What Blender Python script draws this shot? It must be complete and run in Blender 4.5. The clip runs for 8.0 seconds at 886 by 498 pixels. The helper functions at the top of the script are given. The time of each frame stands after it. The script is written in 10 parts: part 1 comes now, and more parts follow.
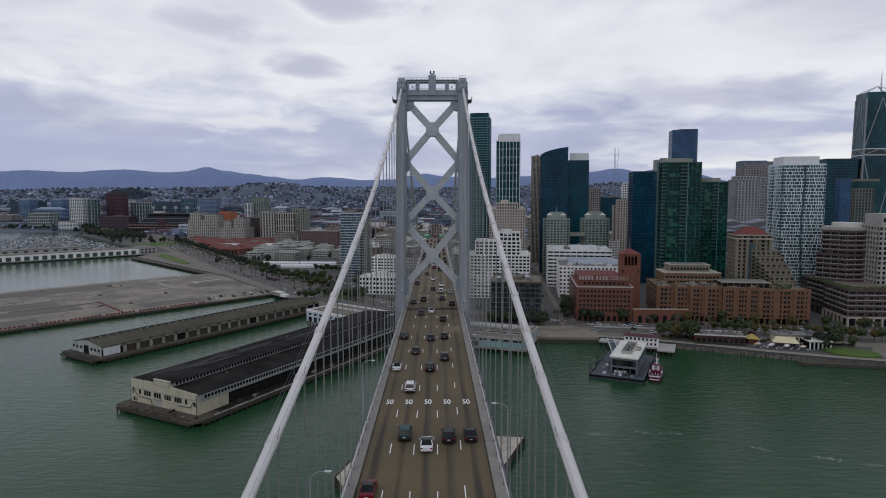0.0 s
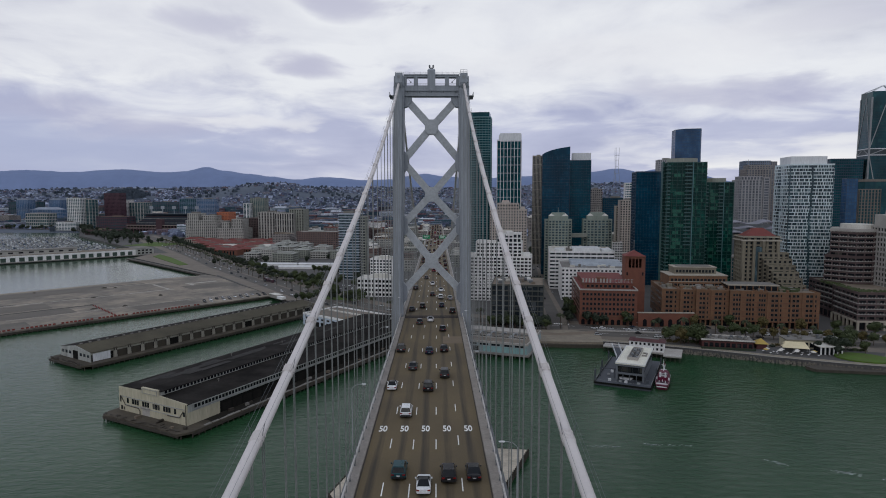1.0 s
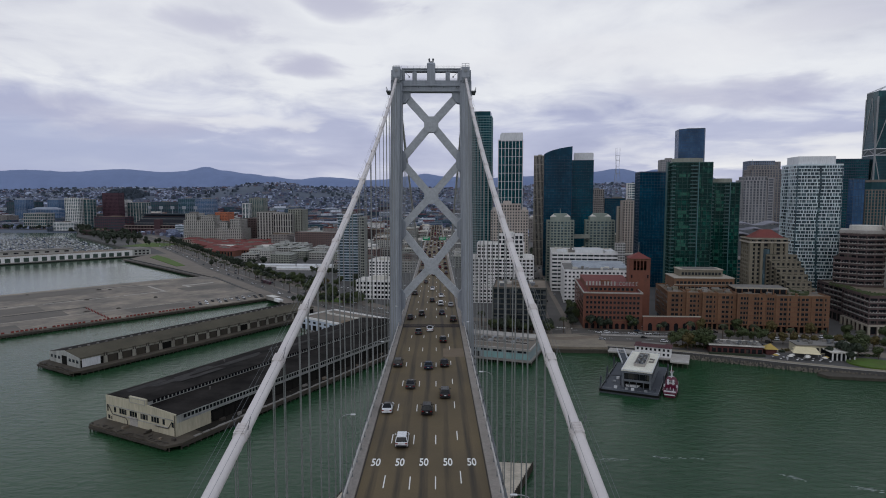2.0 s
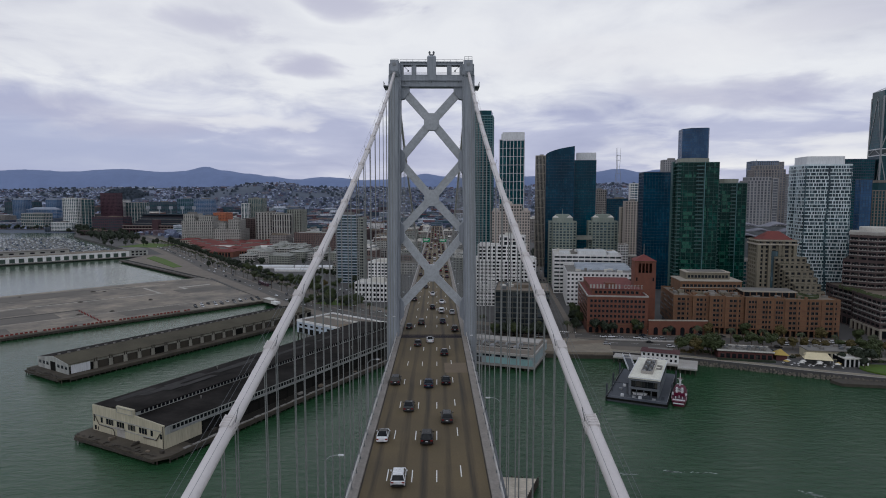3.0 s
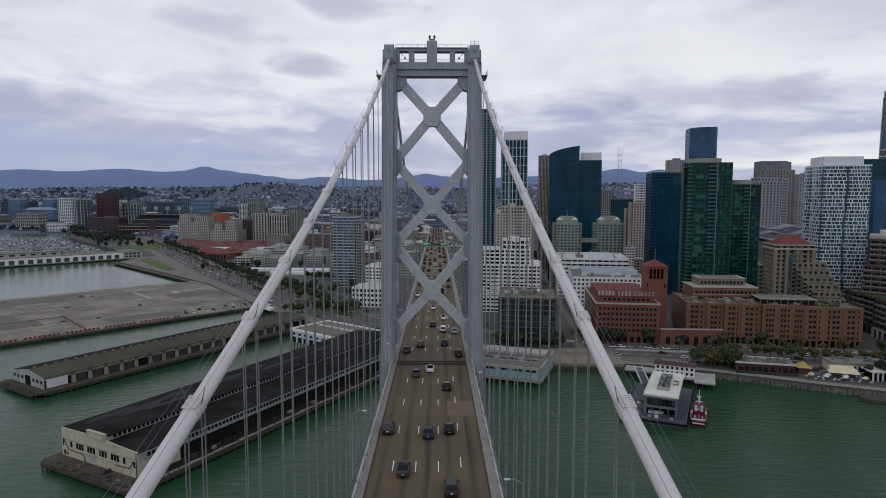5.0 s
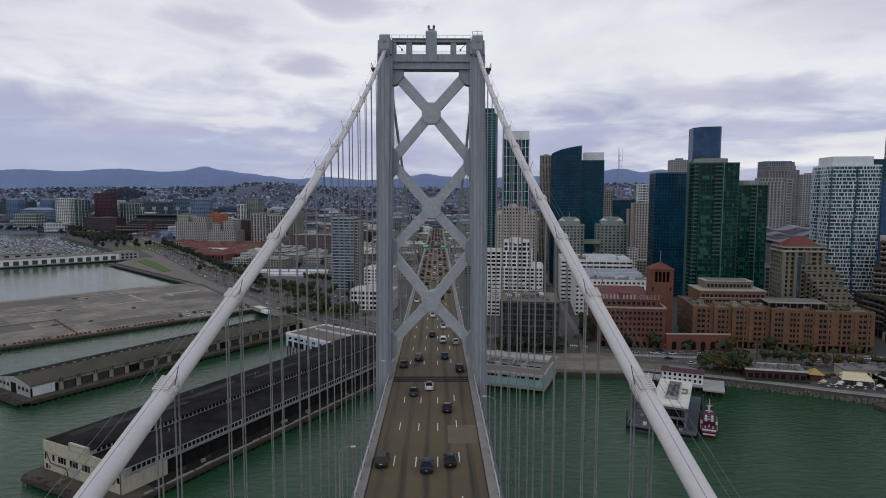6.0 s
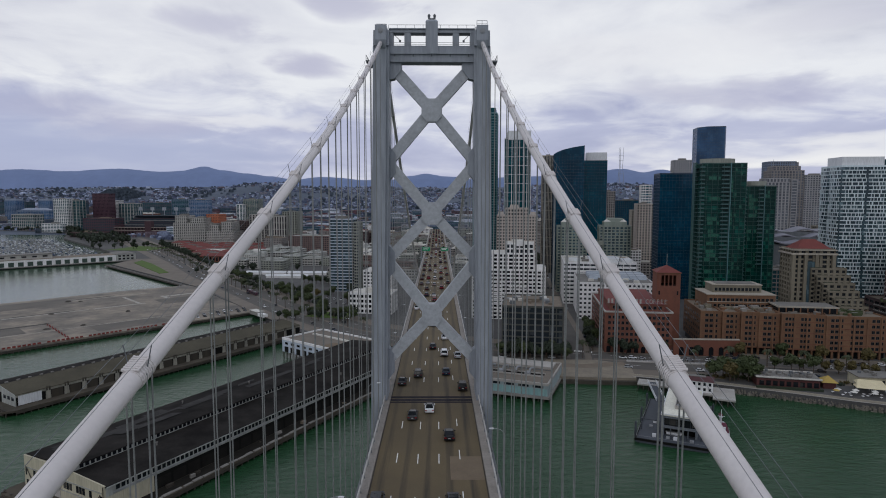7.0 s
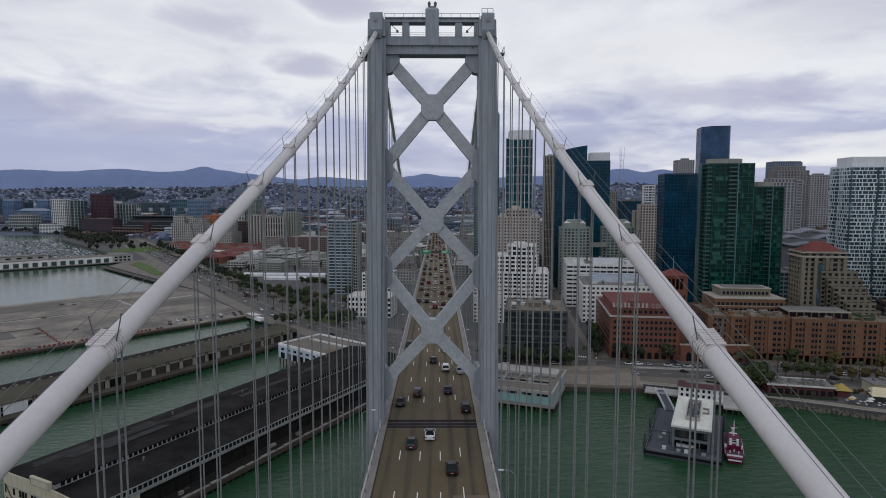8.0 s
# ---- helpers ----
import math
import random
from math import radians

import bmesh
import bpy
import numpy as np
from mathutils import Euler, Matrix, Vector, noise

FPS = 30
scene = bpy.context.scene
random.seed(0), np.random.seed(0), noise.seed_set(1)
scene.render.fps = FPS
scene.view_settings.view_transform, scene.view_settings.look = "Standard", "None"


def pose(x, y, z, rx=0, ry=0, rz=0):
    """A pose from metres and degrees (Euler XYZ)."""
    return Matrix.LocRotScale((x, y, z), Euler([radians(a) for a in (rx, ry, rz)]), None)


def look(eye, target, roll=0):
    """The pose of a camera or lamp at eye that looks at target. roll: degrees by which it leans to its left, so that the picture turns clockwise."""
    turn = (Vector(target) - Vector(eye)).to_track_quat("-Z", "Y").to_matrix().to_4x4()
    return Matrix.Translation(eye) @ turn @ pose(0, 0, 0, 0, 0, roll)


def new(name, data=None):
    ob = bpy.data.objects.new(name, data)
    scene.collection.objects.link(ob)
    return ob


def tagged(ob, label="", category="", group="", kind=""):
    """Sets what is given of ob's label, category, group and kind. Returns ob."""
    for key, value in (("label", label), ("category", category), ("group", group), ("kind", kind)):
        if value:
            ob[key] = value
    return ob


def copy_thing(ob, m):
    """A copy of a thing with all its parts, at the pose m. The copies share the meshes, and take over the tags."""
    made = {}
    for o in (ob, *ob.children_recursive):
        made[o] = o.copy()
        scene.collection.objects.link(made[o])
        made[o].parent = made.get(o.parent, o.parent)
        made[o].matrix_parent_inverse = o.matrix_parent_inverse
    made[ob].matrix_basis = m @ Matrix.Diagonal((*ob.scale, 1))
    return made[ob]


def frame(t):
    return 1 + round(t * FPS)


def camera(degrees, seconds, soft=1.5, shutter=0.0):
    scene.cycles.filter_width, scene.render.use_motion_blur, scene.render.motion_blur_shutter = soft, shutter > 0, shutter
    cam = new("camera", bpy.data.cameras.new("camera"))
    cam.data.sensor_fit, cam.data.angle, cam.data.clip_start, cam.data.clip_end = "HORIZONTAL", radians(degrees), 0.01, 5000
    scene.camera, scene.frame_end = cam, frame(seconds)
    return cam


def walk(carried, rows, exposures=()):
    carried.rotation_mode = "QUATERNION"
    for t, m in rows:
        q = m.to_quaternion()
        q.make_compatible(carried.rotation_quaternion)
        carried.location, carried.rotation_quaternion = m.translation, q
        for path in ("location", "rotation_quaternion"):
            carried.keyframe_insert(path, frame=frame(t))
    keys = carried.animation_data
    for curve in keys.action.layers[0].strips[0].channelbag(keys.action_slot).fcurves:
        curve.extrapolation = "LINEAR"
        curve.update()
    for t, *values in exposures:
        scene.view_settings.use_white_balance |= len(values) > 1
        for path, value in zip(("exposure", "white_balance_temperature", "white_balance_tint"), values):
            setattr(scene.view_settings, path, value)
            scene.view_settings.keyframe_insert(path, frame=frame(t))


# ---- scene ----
# Camera: a drone flying along the upper deck towards the tower, rising slowly.
LENS = 71.5
cam = camera(LENS, 8.0, 1.0)
PATH = [
    (0.0, 1.32, -202.95, 100.63, 84.97, 0.06, -0.60),
    (0.5, 1.41, -197.32, 100.86, 84.97, 0.05, -0.60),
    (1.0, 1.53, -191.71, 101.09, 84.97, 0.04, -0.59),
    (1.5, 1.62, -186.13, 101.32, 84.97, 0.02, -0.58),
    (3.0, 1.43, -169.42, 102.09, 84.97, -0.03, -0.56),
    (3.5, 1.32, -163.87, 102.42, 84.97, -0.04, -0.56),
    (4.0, 1.23, -158.29, 102.82, 84.97, -0.05, -0.55),
    (4.5, 1.18, -152.72, 103.23, 84.96, -0.05, -0.54),
    (6.0, 1.30, -136.19, 104.19, 84.95, -0.07, -0.53),
    (6.5, 1.23, -130.60, 104.61, 84.95, -0.07, -0.52),
    (7.0, 1.14, -125.04, 105.05, 84.95, -0.07, -0.51),
    (7.5, 1.04, -119.53, 105.51, 84.94, -0.06, -0.51),
    (8.0, 0.96, -114.10, 106.01, 84.94, -0.04, -0.50),
]
walk(cam, [(t, pose(x, y, z, rx, ry, rz)) for t, x, y, z, rx, ry, rz in PATH])

# ---- light: overcast sky with a broad weak sun ----
SUN_EL, SUN_AZ = radians(48), radians(200)
world = bpy.data.worlds.new("overcast_sky")
scene.world = world
world.use_nodes = True
wn, wl = world.node_tree.nodes, world.node_tree.links
wn.clear()


def wnode(kind, **values):
    n = wn.new(kind)
    for key, value in values.items():
        n.inputs[key].default_value = value
    return n


w_out = wn.new("ShaderNodeOutputWorld")
w_sky = wn.new("ShaderNodeTexSky")
w_sky.sky_type, w_sky.sun_disc = "NISHITA", False
w_sky.sun_elevation, w_sky.sun_rotation = SUN_EL, SUN_AZ
w_co = wn.new("ShaderNodeTexCoord")
w_sep = wn.new("ShaderNodeSeparateXYZ")
wl.new(w_co.outputs["Generated"], w_sep.inputs[0])


def wmath(op, a, b=None):
    n = wn.new("ShaderNodeMath")
    n.operation = op
    for i, s in enumerate((a, b)):
        if s is None:
            continue
        if isinstance(s, (int, float)):
            n.inputs[i].default_value = s
        else:
            wl.new(s, n.inputs[i])
    return n.outputs[0]


def wmix(fac, a, b):
    n = wn.new("ShaderNodeMix")
    n.data_type = "RGBA"
    for s, key in ((fac, 0), (a, 6), (b, 7)):
        if isinstance(s, (int, float, tuple)):
            n.inputs[key].default_value = s
        else:
            wl.new(s, n.inputs[key])
    return n.outputs[2]


def wramp(src, *stops):
    n = wn.new("ShaderNodeValToRGB")
    wl.new(src, n.inputs[0])
    el = n.color_ramp.elements
    while len(el) < len(stops):
        el.new(0.5)
    for e, (p, c) in zip(el, stops):
        e.position, e.color = p, (*c, 1) if isinstance(c, tuple) else (c, c, c, 1)
    return n.outputs[0]


# cloud deck: the view ray meets a flat layer overhead, so clouds flatten towards the horizon
w_z = wmath("ADD", wmath("MAXIMUM", w_sep.outputs[2], 0.0), 0.16)
w_px = wmath("DIVIDE", w_sep.outputs[0], w_z)
w_py = wmath("DIVIDE", w_sep.outputs[1], w_z)
w_vec = wn.new("ShaderNodeCombineXYZ")
wl.new(w_px, w_vec.inputs[0])
wl.new(w_py, w_vec.inputs[1])
w_big = wnode("ShaderNodeTexNoise", Scale=0.75, Detail=6.0, Roughness=0.5, Distortion=0.3)
w_fine = wnode("ShaderNodeTexNoise", Scale=1.9, Detail=8.0, Roughness=0.55, Distortion=0.4)
for n in (w_big, w_fine):
    wl.new(w_vec.outputs[0], n.inputs["Vector"])
w_cl = wmath("ADD", wmath("MULTIPLY", w_big.outputs[0], 0.55), wmath("MULTIPLY", w_fine.outputs[0], 0.45))
cloud = wramp(w_cl, (0.34, (0.59, 0.605, 0.71)), (0.43, (0.785, 0.80, 0.87)), (0.53, (0.905, 0.92, 0.96)))
low = wramp(w_cl, (0.36, (0.43, 0.455, 0.645)), (0.52, (0.54, 0.565, 0.745)), (0.66, (0.72, 0.74, 0.86)))
# ragged border between the pale cloud above and the lavender bank lying over the horizon
w_edge = wmath("ADD", w_sep.outputs[2], wmath("MULTIPLY", wmath("SUBTRACT", w_fine.outputs[0], 0.5), 0.22))
edge = wramp(w_edge, (0.095, 0.0), (0.175, 1.0))
cloud = wmix(edge, low, cloud)
# single heavier clouds and one clear white gap, by bearing and height
w_u = wmath("DIVIDE", w_sep.outputs[0], wmath("MAXIMUM", w_sep.outputs[1], 0.05))
w_du = wmath("MULTIPLY", wmath("SUBTRACT", w_fine.outputs[0], 0.5), 0.34)
w_dz = wmath("MULTIPLY", wmath("SUBTRACT", w_big.outputs[0], 0.5), 0.16)


def cloud_patch(u, z, ru, rz, amount):
    a_ = wmath("DIVIDE", wmath("SUBTRACT", wmath("ADD", w_u, w_du), u), ru)
    b_ = wmath("DIVIDE", wmath("SUBTRACT", wmath("ADD", w_sep.outputs[2], w_dz), z), rz)
    r2 = wmath("ADD", wmath("MULTIPLY", a_, a_), wmath("MULTIPLY", b_, b_))
    n = wn.new("ShaderNodeMapRange")
    n.interpolation_type = "SMOOTHSTEP"
    wl.new(r2, n.inputs[0])
    for i_, v_ in zip((1, 2, 3, 4), (0.0, 1.0, amount, 0.0)):
        n.inputs[i_].default_value = v_
    return n.outputs[0]


for u_, z_, ru_, rz_, am_ in ((-0.65, 0.262, 0.11, 0.035, 0.75), (-0.36, 0.235, 0.09, 0.022, 0.55), (-0.195, 0.203, 0.10, 0.026, 0.8), (-0.13, 0.29, 0.10, 0.026, 0.7),
                              (0.46, 0.15, 0.22, 0.022, 0.6), (0.62, 0.205, 0.16, 0.018, 0.4), (-0.50, 0.115, 0.28, 0.03, 0.45)):
    cloud = wmix(cloud_patch(u_, z_, ru_, rz_, am_), cloud, (0.50, 0.50, 0.66, 1))
for u_, z_, ru_, rz_, am_ in ((0.55, 0.056, 0.26, 0.016, 0.85), (0.62, 0.066, 0.42, 0.022, 0.8), (-0.29, 0.118, 0.10, 0.014, 0.6), (0.35, 0.20, 0.45, 0.04, 0.5)):
    cloud = wmix(cloud_patch(u_, z_, ru_, rz_, am_), cloud, (0.95, 0.95, 0.97, 1))
cloud = wmix(cloud_patch(-0.56, 0.055, 0.42, 0.065, 0.75), cloud, (0.43, 0.48, 0.69, 1))
below = wramp(w_sep.outputs[2], (-0.0, 0.0), (0.02, 1.0))
cloud = wmix(below, (0.30, 0.32, 0.40, 1), cloud)
# unseen sky overhead darkened and blued, added to dim and cool the scene
overhead_dim = wramp(w_sep.outputs[2], (0.26, (1.0, 1.0, 1.0)), (0.62, (0.58, 0.63, 0.72)))
w_mul = wn.new("ShaderNodeMix")
w_mul.data_type, w_mul.blend_type = "RGBA", "MULTIPLY"
w_mul.inputs[0].default_value = 1.0
wl.new(cloud, w_mul.inputs[6])
wl.new(overhead_dim, w_mul.inputs[7])
cloud = w_mul.outputs[2]
w_bs = wnode("ShaderNodeBackground", Strength=0.10)
wl.new(w_sky.outputs[0], w_bs.inputs[0])
w_bc = wnode("ShaderNodeBackground", Strength=0.92)
wl.new(cloud, w_bc.inputs[0])
w_mix = wnode("ShaderNodeMixShader", Fac=0.94)
wl.new(w_bs.outputs[0], w_mix.inputs[1])
wl.new(w_bc.outputs[0], w_mix.inputs[2])
wl.new(w_mix.outputs[0], w_out.inputs[0])

sun_data = bpy.data.lights.new("sun", "SUN")
sun_data.energy, sun_data.angle, sun_data.color = 0.35, radians(25), (1.0, 0.97, 0.93)
sun = new("sun", sun_data)
sun.matrix_world = look((300 * math.sin(SUN_AZ), 300 * math.cos(SUN_AZ), 400), (0, 0, 60))
scene.view_settings.exposure = 0.0


# ---- geometry helpers ----
class Geo:
    """Collects vertices and faces for one mesh."""

    def __init__(self):
        self.v, self.f = [], []

    def add(self, verts, faces):
        b = len(self.v)
        self.v.extend(tuple(p) for p in verts)
        self.f.extend(tuple(b + i for i in q) for q in faces)
        return self

    def box(self, x0, x1, y0, y1, z0, z1):
        return self.add(
            [(x0, y0, z0), (x1, y0, z0), (x1, y1, z0), (x0, y1, z0), (x0, y0, z1), (x1, y0, z1), (x1, y1, z1), (x0, y1, z1)],
            [(3, 2, 1, 0), (4, 5, 6, 7), (0, 1, 5, 4), (1, 2, 6, 5), (2, 3, 7, 6), (3, 0, 4, 7)])

    def loft(self, low, high, caps=True):
        """Joins two outlines with as many points, counter-clockwise seen from above."""
        n = len(low)
        faces = [(i, (i + 1) % n, n + (i + 1) % n, n + i) for i in range(n)]
        if caps:
            faces += [tuple(range(n - 1, -1, -1)), tuple(range(n, 2 * n))]
        return self.add(list(low) + list(high), faces)

    def stack(self, sections):
        """Joins outlines one above the other into one closed skin."""
        n, b = len(sections[0]), len(self.v)
        for q in sections:
            self.v.extend(tuple(p) for p in q)
        for k in range(len(sections) - 1):
            for i in range(n):
                a, c = b + k * n + i, b + k * n + (i + 1) % n
                self.f.append((a, c, c + n, a + n))
        self.f.append(tuple(b + n - 1 - i for i in range(n)))
        self.f.append(tuple(b + (len(sections) - 1) * n + i for i in range(n)))
        return self

    def prism(self, outline, z0, z1, scale=1.0):
        cx = sum(p[0] for p in outline) / len(outline)
        cy = sum(p[1] for p in outline) / len(outline)
        return self.loft([(x, y, z0) for x, y in outline],
                         [(cx + (x - cx) * scale, cy + (y - cy) * scale, z1) for x, y in outline])

    def beam(self, p, q, a, b, up=(0, 0, 1)):
        """A bar from p to q, a wide across and b deep along up."""
        p, q = Vector(p), Vector(q)
        t = (q - p).normalized()
        s = t.cross(Vector(up))
        if s.length < 1e-4:
            s = t.cross(Vector((0, 1, 0)))
        s.normalize()
        n = s.cross(t)
        s, n = s * a / 2, n * b / 2
        return self.add([p - s - n, p + s - n, p + s + n, p - s + n, q - s - n, q + s - n, q + s + n, q - s + n],
                        [(3, 2, 1, 0), (4, 5, 6, 7), (0, 1, 5, 4), (1, 2, 6, 5), (2, 3, 7, 6), (3, 0, 4, 7)])

    def tube(self, path, r, n=8, caps=True):
        path = [Vector(p) for p in path]
        rings = []
        for i, p in enumerate(path):
            t = (path[min(i + 1, len(path) - 1)] - path[max(i - 1, 0)]).normalized()
            s = t.cross(Vector((0, 0, 1)))
            if s.length < 1e-4:
                s = Vector((1, 0, 0))
            s.normalize()
            u = s.cross(t)
            rr = r[i] if isinstance(r, (list, tuple)) else r
            rings.append([p + (s * math.cos(k * math.tau / n) + u * math.sin(k * math.tau / n)) * rr for k in range(n)])
        b = len(self.v)
        self.v.extend(tuple(p) for ring in rings for p in ring)
        for i in range(len(path) - 1):
            for k in range(n):
                a, c = b + i * n + k, b + i * n + (k + 1) % n
                self.f.append((a, c, c + n, a + n))
        if caps:
            self.f.append(tuple(b + n - 1 - k for k in range(n)))
            self.f.append(tuple(b + (len(path) - 1) * n + k for k in range(n)))
        return self

    def quad(self, a, b, c, d):
        return self.add([a, b, c, d], [(0, 1, 2, 3)])

    def mesh(self, name, material, smooth=False):
        me = bpy.data.meshes.new(name)
        me.from_pydata(self.v, [], self.f)
        me.update()
        if material:
            me.materials.append(material)
        if smooth:
            me.shade_smooth()
        return me


# the city's own axes, turned a little against the bridge's
CITY = pose(0.25, -158, 0, 0, 0, 0.22) @ pose(0, 158, 0)
SITE = CITY


def part(name, geo, material, parent=None, label="", smooth=False, kind="", m=None):
    """Links geo (or a ready mesh) as ONE mesh object under a thing or a part."""
    me = geo.mesh(name, material, smooth) if isinstance(geo, Geo) else geo
    ob = new(name, me)
    if parent:
        ob.parent = parent
    m = Matrix() if m is None else m
    ob.matrix_basis = m if parent else SITE @ m
    return tagged(ob, label, kind=kind)


def thing(name, m, label, category, group="", kind=""):
    ob = new(name)
    ob.empty_display_size = 0.5
    ob.matrix_basis = SITE @ m
    return tagged(ob, label, category, group, kind)


# ---- materials ----
def shade(name, rough=0.7, metal=0.0, spec=0.5):
    m = bpy.data.materials.new(name)
    m.use_nodes = True
    b = m.node_tree.nodes["Principled BSDF"]
    b.inputs["Roughness"].default_value = rough
    b.inputs["Metallic"].default_value = metal
    b.inputs["Specular IOR Level"].default_value = spec
    return m, m.node_tree.nodes, m.node_tree.links, b


def node(nodes, kind, **values):
    n = nodes.new(kind)
    for key, value in values.items():
        n.inputs[key].default_value = value
    return n


def mixc(nodes, links, fac, a, b, blend="MIX"):
    n = nodes.new("ShaderNodeMix")
    n.data_type, n.blend_type = "RGBA", blend
    for s, key in ((fac, 0), (a, 6), (b, 7)):
        if isinstance(s, (int, float)):
            n.inputs[key].default_value = s
        elif isinstance(s, tuple):
            n.inputs[key].default_value = (*s, 1)
        else:
            links.new(s, n.inputs[key])
    return n.outputs[2]


def span(nodes, links, src, lo, hi, a, b):
    n = nodes.new("ShaderNodeMapRange")
    links.new(src, n.inputs[0])
    for i, v in zip((1, 2, 3, 4), (lo, hi, a, b)):
        n.inputs[i].default_value = v
    return n.outputs[0]


def paint(name, col, col2=None, rough=0.7, metal=0.0, scale=0.3, fine=6.0, bump=0.15, streak=False, spec=0.4, amount=0.8, grain=(0.82, 1.15)):
    """A surface of one colour that drifts towards a second one at two scales; streak pulls the stains downwards."""
    m, ns, ls, b = shade(name, rough, metal, spec)
    col2 = col2 or tuple(c * 0.62 for c in col)
    geo = ns.new("ShaderNodeNewGeometry")
    mp = node(ns, "ShaderNodeMapping", Scale=(1, 1, 0.12) if streak else (1, 1, 1))
    ls.new(geo.outputs["Position"], mp.inputs[0])
    big = node(ns, "ShaderNodeTexNoise", Scale=scale, Detail=5.0, Roughness=0.6)
    small = node(ns, "ShaderNodeTexNoise", Scale=fine, Detail=4.0, Roughness=0.6)
    ls.new(mp.outputs[0], big.inputs["Vector"])
    ls.new(mp.outputs[0], small.inputs["Vector"])
    f1 = span(ns, ls, big.outputs[0], 0.35, 0.72, 0.0, amount)
    c = mixc(ns, ls, f1, col, col2)
    f2 = span(ns, ls, small.outputs[0], 0.3, 0.7, *grain)
    c = mixc(ns, ls, 1.0, c, f2, "MULTIPLY")
    ls.new(c, b.inputs["Base Color"])
    ls.new(span(ns, ls, small.outputs[0], 0.3, 0.7, max(rough - 0.1, 0.02), min(rough + 0.12, 1)), b.inputs["Roughness"])
    if bump:
        bp = node(ns, "ShaderNodeBump", Strength=bump, Distance=0.05)
        ls.new(small.outputs[0], bp.inputs["Height"])
        ls.new(bp.outputs[0], b.inputs["Normal"])
    return m


def glazing(name, col, light, bay, storey, share=0.25, rough=0.06, spec=0.7, wave=0.02):
    """Window glass: one tone per pane, some panes lighter by blinds behind them."""
    m, ns, ls, b = shade(name, rough, 0.0, spec)
    tc = ns.new("ShaderNodeTexCoord")
    div = ns.new("ShaderNodeVectorMath")
    div.operation = "DIVIDE"
    div.inputs[1].default_value = (bay, bay, storey)
    ls.new(tc.outputs["Object"], div.inputs[0])
    fl = ns.new("ShaderNodeVectorMath")
    fl.operation = "FLOOR"
    ls.new(div.outputs[0], fl.inputs[0])
    wn_ = ns.new("ShaderNodeTexWhiteNoise")
    ls.new(fl.outputs[0], wn_.inputs["Vector"])
    f = span(ns, ls, wn_.outputs[0], 1.0 - share, 1.0, 0.0, 0.9)
    big = node(ns, "ShaderNodeTexNoise", Scale=0.035, Detail=3.0)
    ls.new(tc.outputs["Object"], big.inputs["Vector"])
    c = mixc(ns, ls, f, col, light)
    c = mixc(ns, ls, 1.0, c, span(ns, ls, big.outputs[0], 0.35, 0.65, 0.7, 1.35), "MULTIPLY")
    ls.new(c, b.inputs["Base Color"])
    nz = node(ns, "ShaderNodeTexNoise", Scale=0.35, Detail=2.0)
    ls.new(tc.outputs["Object"], nz.inputs["Vector"])
    bp = node(ns, "ShaderNodeBump", Strength=wave * 5, Distance=0.2)
    ls.new(nz.outputs[0], bp.inputs["Height"])
    ls.new(bp.outputs[0], b.inputs["Normal"])
    return m


def make_water():
    m, ns, ls, b = shade("bay_water", 0.12, 0.0, 0.15)
    b.inputs["IOR"].default_value = 1.33
    geo = ns.new("ShaderNodeNewGeometry")
    big = node(ns, "ShaderNodeTexNoise", Scale=0.006, Detail=5.0, Roughness=0.6)
    mid = node(ns, "ShaderNodeTexNoise", Scale=0.05, Detail=6.0, Roughness=0.6)
    rip = node(ns, "ShaderNodeTexNoise", Scale=0.30, Detail=7.0, Roughness=0.62, Distortion=0.5)
    stretch = node(ns, "ShaderNodeMapping", Scale=(0.55, 1.25, 1.0))
    ls.new(geo.outputs["Position"], stretch.inputs[0])
    for n in (big, mid):
        ls.new(geo.outputs["Position"], n.inputs["Vector"])
    ls.new(stretch.outputs[0], rip.inputs["Vector"])
    c = mixc(ns, ls, span(ns, ls, big.outputs[0], 0.35, 0.65, 0, 1), (0.012, 0.047, 0.020), (0.018, 0.061, 0.025))
    c = mixc(ns, ls, span(ns, ls, mid.outputs[0], 0.45, 0.75, 0, 0.5), c, (0.020, 0.057, 0.025))
    ls.new(c, b.inputs["Base Color"])
    h = ns.new("ShaderNodeMath")
    h.operation = "ADD"
    ls.new(mid.outputs[0], h.inputs[0])
    ls.new(rip.outputs[0], h.inputs[1])
    # the basin behind the open pier is sheltered and lies smooth
    sep = ns.new("ShaderNodeSeparateXYZ")
    ls.new(geo.outputs["Position"], sep.inputs[0])
    calm = ns.new("ShaderNodeMath")
    calm.operation = "MULTIPLY"
    ls.new(span(ns, ls, sep.outputs[1], 190, 430, 0.0, 1.0), calm.inputs[0])
    ls.new(span(ns, ls, sep.outputs[0], -210, -390, 0.0, 1.0), calm.inputs[1])
    bp = node(ns, "ShaderNodeBump", Strength=0.55, Distance=0.5)
    ls.new(span(ns, ls, calm.outputs[0], 0, 1, 0.68, 0.34), bp.inputs["Strength"])
    ls.new(span(ns, ls, calm.outputs[0], 0, 1, 0.28, 0.5), b.inputs["Specular IOR Level"])
    ls.new(h.outputs[0], bp.inputs["Height"])
    ls.new(bp.outputs[0], b.inputs["Normal"])
    return m


